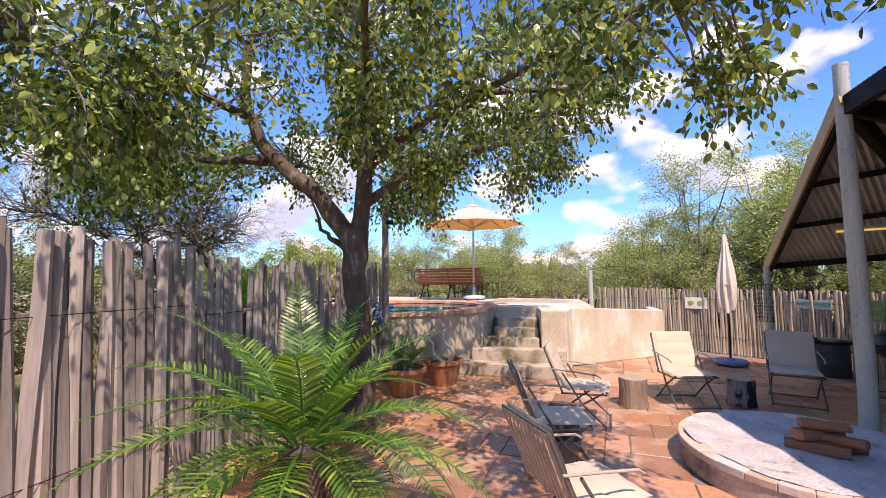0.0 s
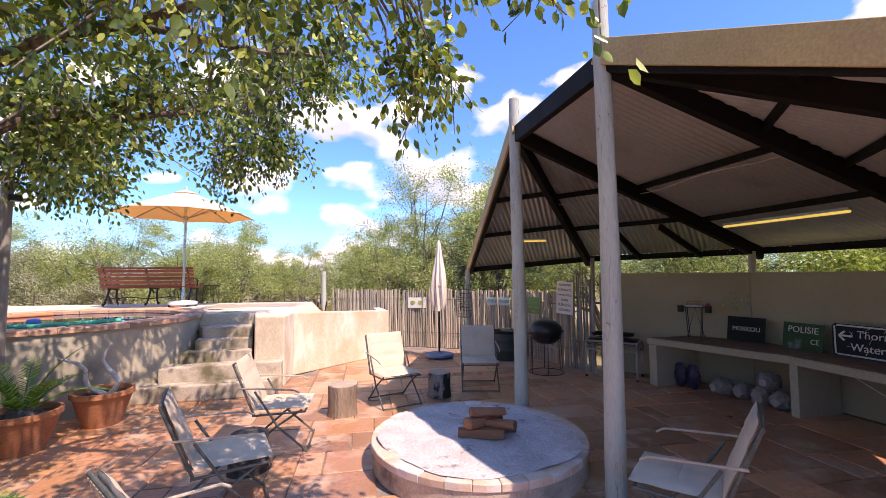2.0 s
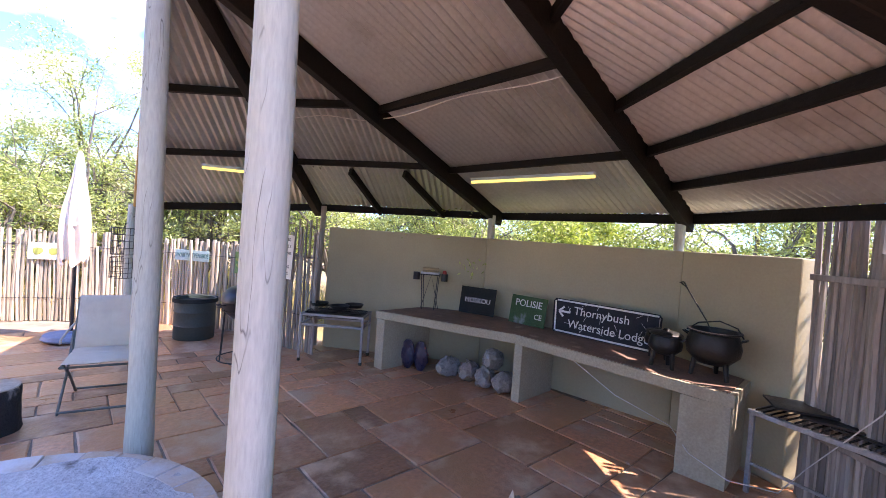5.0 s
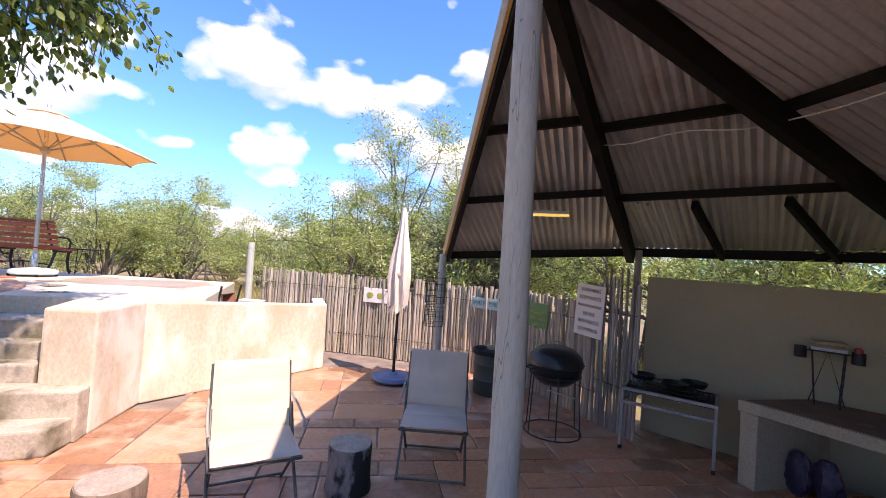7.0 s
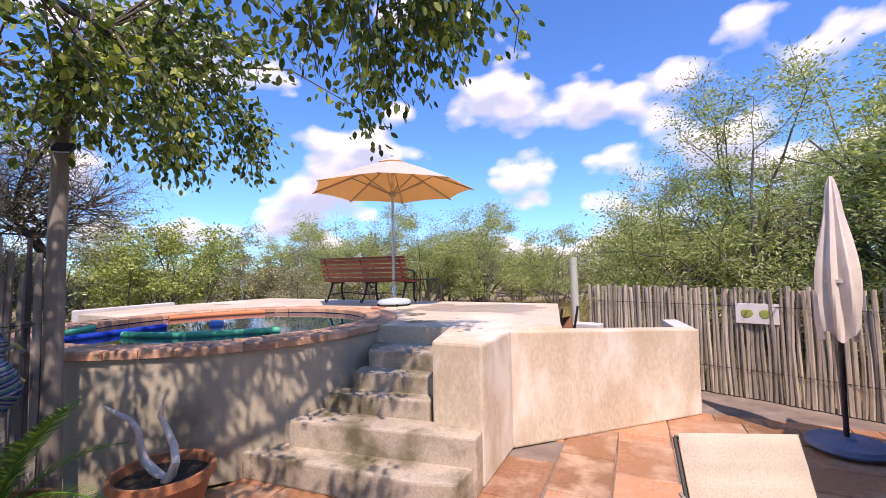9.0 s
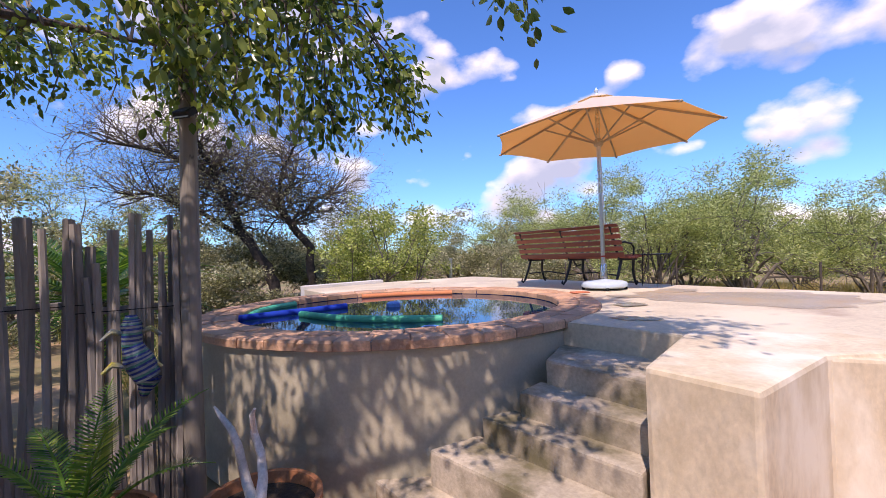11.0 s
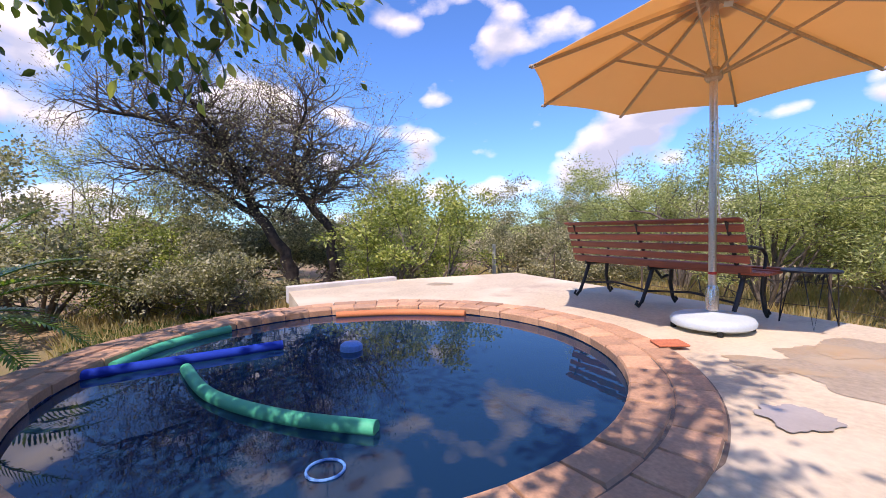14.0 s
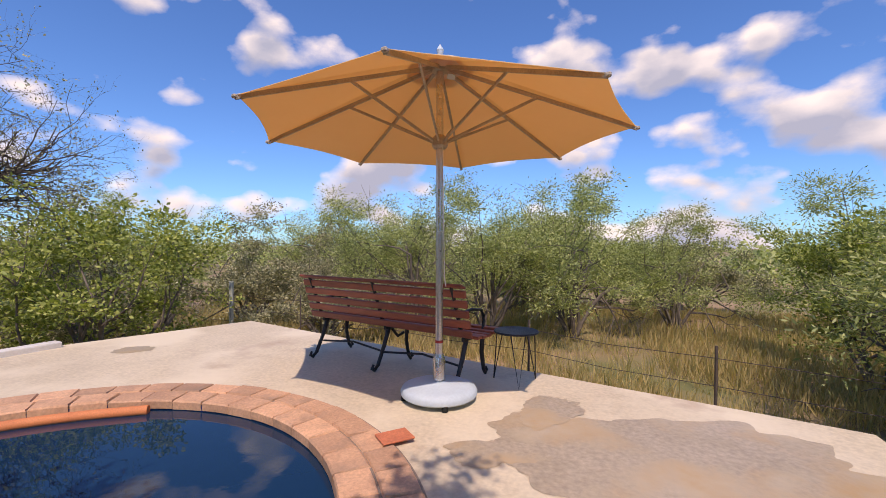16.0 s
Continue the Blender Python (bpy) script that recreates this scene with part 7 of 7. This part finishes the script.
# plinth block and a rusty barrow tray behind the low wall
solo("plinth", Geo().prism([(3.09, 10.42), (3.42, 10.24), (3.52, 10.44), (3.19, 10.62)], 0.0, 0.90), "white_cement", "low pale cement pillar behind the garden wall", "pillar", bevel=0.015)
bw = thing("wheelbarrow", pose(3.02, 9.95, 0, 0, 0, 60), "rusty red wheelbarrow tipped up against the deck", "wheelbarrow")
vs = [(-0.20, -0.06, 0.62), (0.20, -0.06, 0.62), (0.26, 0.10, 1.02), (-0.26, 0.10, 1.02), (-0.14, 0.16, 0.64), (0.14, 0.16, 0.64), (0.18, 0.26, 0.96), (-0.18, 0.26, 0.96)]
part("tray", Geo().add(vs, [(4, 5, 6, 7), (0, 1, 5, 4), (1, 2, 6, 5), (2, 3, 7, 6), (3, 0, 4, 7)]), "log", bw, "dented rust red tray")
for x in (-0.22, 0.22):
    part("shaft", Geo().tube([(x, 0.12, 0.02), (x, 0.08, 0.60), (x * 1.05, -0.02, 1.16)], 0.016, 7), "cast_iron", bw, smooth=True)
part("axle", Geo().tube([(-0.22, 0.10, 0.30), (0.22, 0.10, 0.30)], 0.012, 6), "cast_iron", bw, smooth=True)
part("wheel", Geo().lathe([(0.10, -0.03), (0.15, -0.035), (0.17, 0.0), (0.15, 0.035), (0.10, 0.03)], 20, pose(0, 0.10, 0.30, 0, 90)), "enamel", bw, smooth=True)

# ---- wire fence beyond the deck ----
wf = thing("wire_fence", pose(0, 0, 0), "low wire stock fence on thin posts beyond the deck", "fence")
WF = [(-7.6, 15.2), (-5.6, 14.9), (-3.6, 14.5), (-1.6, 13.9), (0.6, 13.3), (2.35, 12.55), (4.4, 12.0), (6.4, 11.4)]
for i, (x, y) in enumerate(WF):
    part("post", Geo().tube([(x, y, -0.05), (x + 0.01, y, 1.36 if i != 1 else 1.5)], 0.014 if i != 1 else 0.045, 7), "wire" if i != 1 else "grey_pole", wf, "pale timber post" if i == 1 else "", smooth=True)
for (x0, y0), (x1, y1) in zip(WF, WF[1:]):
    for z in (0.35, 0.7, 1.0, 1.25):
        part("wire", Geo().tube([(x0, y0, z), ((x0 + x1) / 2, (y0 + y1) / 2, z - 0.03), (x1, y1, z)], 0.004, 4, caps=False), "wire", wf)

# ---- stains on the deck: thin films of water and mud ----
def make_stain(cx, cy, rx, ry, turn, seed, name="puddle", z=DECK + 0.0025, mat="wet", label="brown drying water stain on the cement deck"):
    vs, n = [(0, 0, 0)], 180
    for k in range(n):
        a = k * math.tau / n
        q = 1 + 0.42 * noise.noise(Vector((math.cos(a) * 1.3, math.sin(a) * 1.3, seed))) + 0.20 * noise.noise(Vector((math.cos(a) * 3.4, math.sin(a) * 3.4, seed))) + 0.10 * noise.noise(Vector((math.cos(a) * 7, math.sin(a) * 7, seed))) + 0.015 * noise.noise(Vector((math.cos(a) * 17, math.sin(a) * 17, seed)))
        vs.append((rx * q * math.cos(a), ry * q * math.sin(a), 0))
    ob = solo(name, Geo().add(vs, [(0, k + 1, (k + 1) % n + 1) for k in range(n)]), mat, label, "stain", kind="structure")
    ob.matrix_world = pose(cx, cy, z, 0, 0, turn)


make_stain(1.72, 10.80, 1.10, 0.62, 5, 3.1)
make_stain(0.80, 10.55, 0.27, 0.17, 20, 7.4, z=DECK + 0.0035)
make_stain(1.02, 11.28, 0.20, 0.33, -25, 11.2, z=DECK + 0.0045)
make_stain(-3.45, 11.5, 0.22, 0.14, 30, 5.5)
make_stain(1.27, 8.97, 0.17, 0.10, 15, 9.1, z=DECK + 0.010, mat="puddle", label="shallow puddle of water on the deck, mirroring the sky")
make_stain(0.99, 9.77, 0.15, 0.13, 60, 13.7, z=DECK + 0.010, mat="puddle", label="shallow puddle of water on the deck, mirroring the sky")

chip = solo("brick", Geo().box(pose(0, 0, 0), 0.20, 0.15, 0.014, 0.005), "red_chip", "broken red brick slip lying on the pool coping", "brick")
chip.matrix_world = pose(0.20, 10.47, 1.112, 0, 0, 48)

# ---- pieces last: coping bricks and flagstones ----
def make_coping():
    rr = random.Random(4)
    for row, (r0, r1, n) in enumerate(((R_IN - 0.02, R_IN + 0.175, 46), (R_IN + 0.179, R_OUT, 52))):
        meshes = []
        for k in range(7):
            h, half = 0.066, math.pi / n - 0.0028 / r1
            jit = [rr.uniform(-0.007, 0.007) for _ in range(6)]
            rows = []
            for r, z, s in ((r0, 0.0, 0), (r0 + jit[0] * 0.4, h - 0.013, 0), (r0 + 0.010, h + jit[1] * 0.5, 1), (r1 - 0.012, h + jit[2] * 0.5, 1), (r1 + jit[3], h - 0.014, 0), (r1 + jit[3], 0.0, 0)):
                hh = half - (0.0045 if s else 0) + jit[4] * 0.15
                rows.append([(r * math.cos(a), r * math.sin(a), z) for a in (-hh, 0, hh)])
            vs = [v for line in rows for v in line]
            fs = [(i * 3 + j, i * 3 + j + 1, (i + 1) * 3 + j + 1, (i + 1) * 3 + j) for i in range(5) for j in range(2)]
            fs += [tuple(i * 3 for i in range(6)), tuple(i * 3 + 2 for i in range(5, -1, -1))]
            me = bpy.data.meshes.new("coping_brick")
            me.from_pydata(vs, [], [f[::-1] for f in fs])
            me.materials.append(M["coping"])
            meshes.append(me)
        for i in range(n):
            ob = new("coping_brick", meshes[rr.randrange(7)])
            ob.parent = pool
            ob.matrix_local = pose(POOL.x, POOL.y, 1.036 + rr.uniform(-0.003, 0.004), 0, 0, i * 360 / n + row * 3.1 + rr.uniform(-0.15, 0.15))


make_coping()


def inside(x, y, poly):
    c = False
    for (x0, y0), (x1, y1) in zip(poly, poly[1:] + poly[:1]):
        if (y0 > y) != (y1 > y) and x < (x1 - x0) * (y - y0) / (y1 - y0) + x0:
            c = not c
    return c


def make_flags():
    rr = random.Random(16)
    cell = 0.235
    nu, nv = 52, 62
    org = Vector((-4.2, -3.4))
    ux, uy = Vector((0.975, -0.22)), Vector((0.22, 0.975))
    used = [[False] * nv for _ in range(nu)]
    sizes = [(3, 2), (2, 3), (2, 2), (3, 3), (2, 1), (1, 2), (4, 2)]
    cache = {}

    def stone(w, h, k):
        if (w, h, k) in cache:
            return cache[(w, h, k)]
        q = random.Random(w * 100 + h * 10 + k)
        hw, hh, t = w * cell / 2 - 0.0055, h * cell / 2 - 0.0055, 0.03
        outl = []
        for sx, sy, ex, ey in ((-1, -1, 1, -1), (1, -1, 1, 1), (1, 1, -1, 1), (-1, 1, -1, -1)):
            for s in (0.0, 0.5):
                outl.append(((sx + (ex - sx) * s) * hw * (1 + q.uniform(-0.02, 0.012)), (sy + (ey - sy) * s) * hh * (1 + q.uniform(-0.02, 0.012))))
        n = len(outl)
        vs = [(x, y, -t) for x, y in outl] + [(x, y, -0.006) for x, y in outl] + [(x * 0.975, y * 0.975, q.uniform(-0.001, 0.001)) for x, y in outl]
        fs = [tuple(range(2 * n, 3 * n))]
        for r in range(2):
            fs += [(r * n + i, r * n + (i + 1) % n, (r + 1) * n + (i + 1) % n, (r + 1) * n + i) for i in range(n)]
        me = bpy.data.meshes.new("flagstone")
        me.from_pydata(vs, [], fs)
        me.materials.append(M["flag"])
        cache[(w, h, k)] = me
        return me

    count, rest = 0, Geo()
    for i in range(nu):
        for j in range(nv):
            if used[i][j]:
                continue
            rr.shuffle(sizes)
            pick = (1, 1)
            for w, h in sizes:
                if i + w <= nu and j + h <= nv and not any(used[i + a][j + b] for a in range(w) for b in range(h)):
                    pick = (w, h)
                    break
            w, h = pick
            for a in range(w):
                for b in range(h):
                    used[i + a][j + b] = True
            c = org + ux * ((i + w / 2) * cell) + uy * ((j + h / 2) * cell)
            if not inside(c.x, c.y, YARD) or (c - FP).length < FR - 0.25:
                continue
            me = stone(w, h, rr.randrange(4))
            m = pose(c.x, c.y, rr.uniform(-0.002, 0.002), rr.uniform(-0.2, 0.2), rr.uniform(-0.2, 0.2), math.degrees(math.atan2(ux.y, ux.x)) + rr.uniform(-0.5, 0.5))
            near = c.y > 0.4 and c.x > 0.2 and count < 300
            if near:
                ob = new("flagstone", me)
                ob.parent = yard
                ob.matrix_local = m
                count += 1
            else:
                rest.add([m @ v.co for v in me.vertices], [tuple(p.vertices) for p in me.polygons])
    tagged(part("flagstones", rest, "flag", yard), kind="stuff")


make_flags()
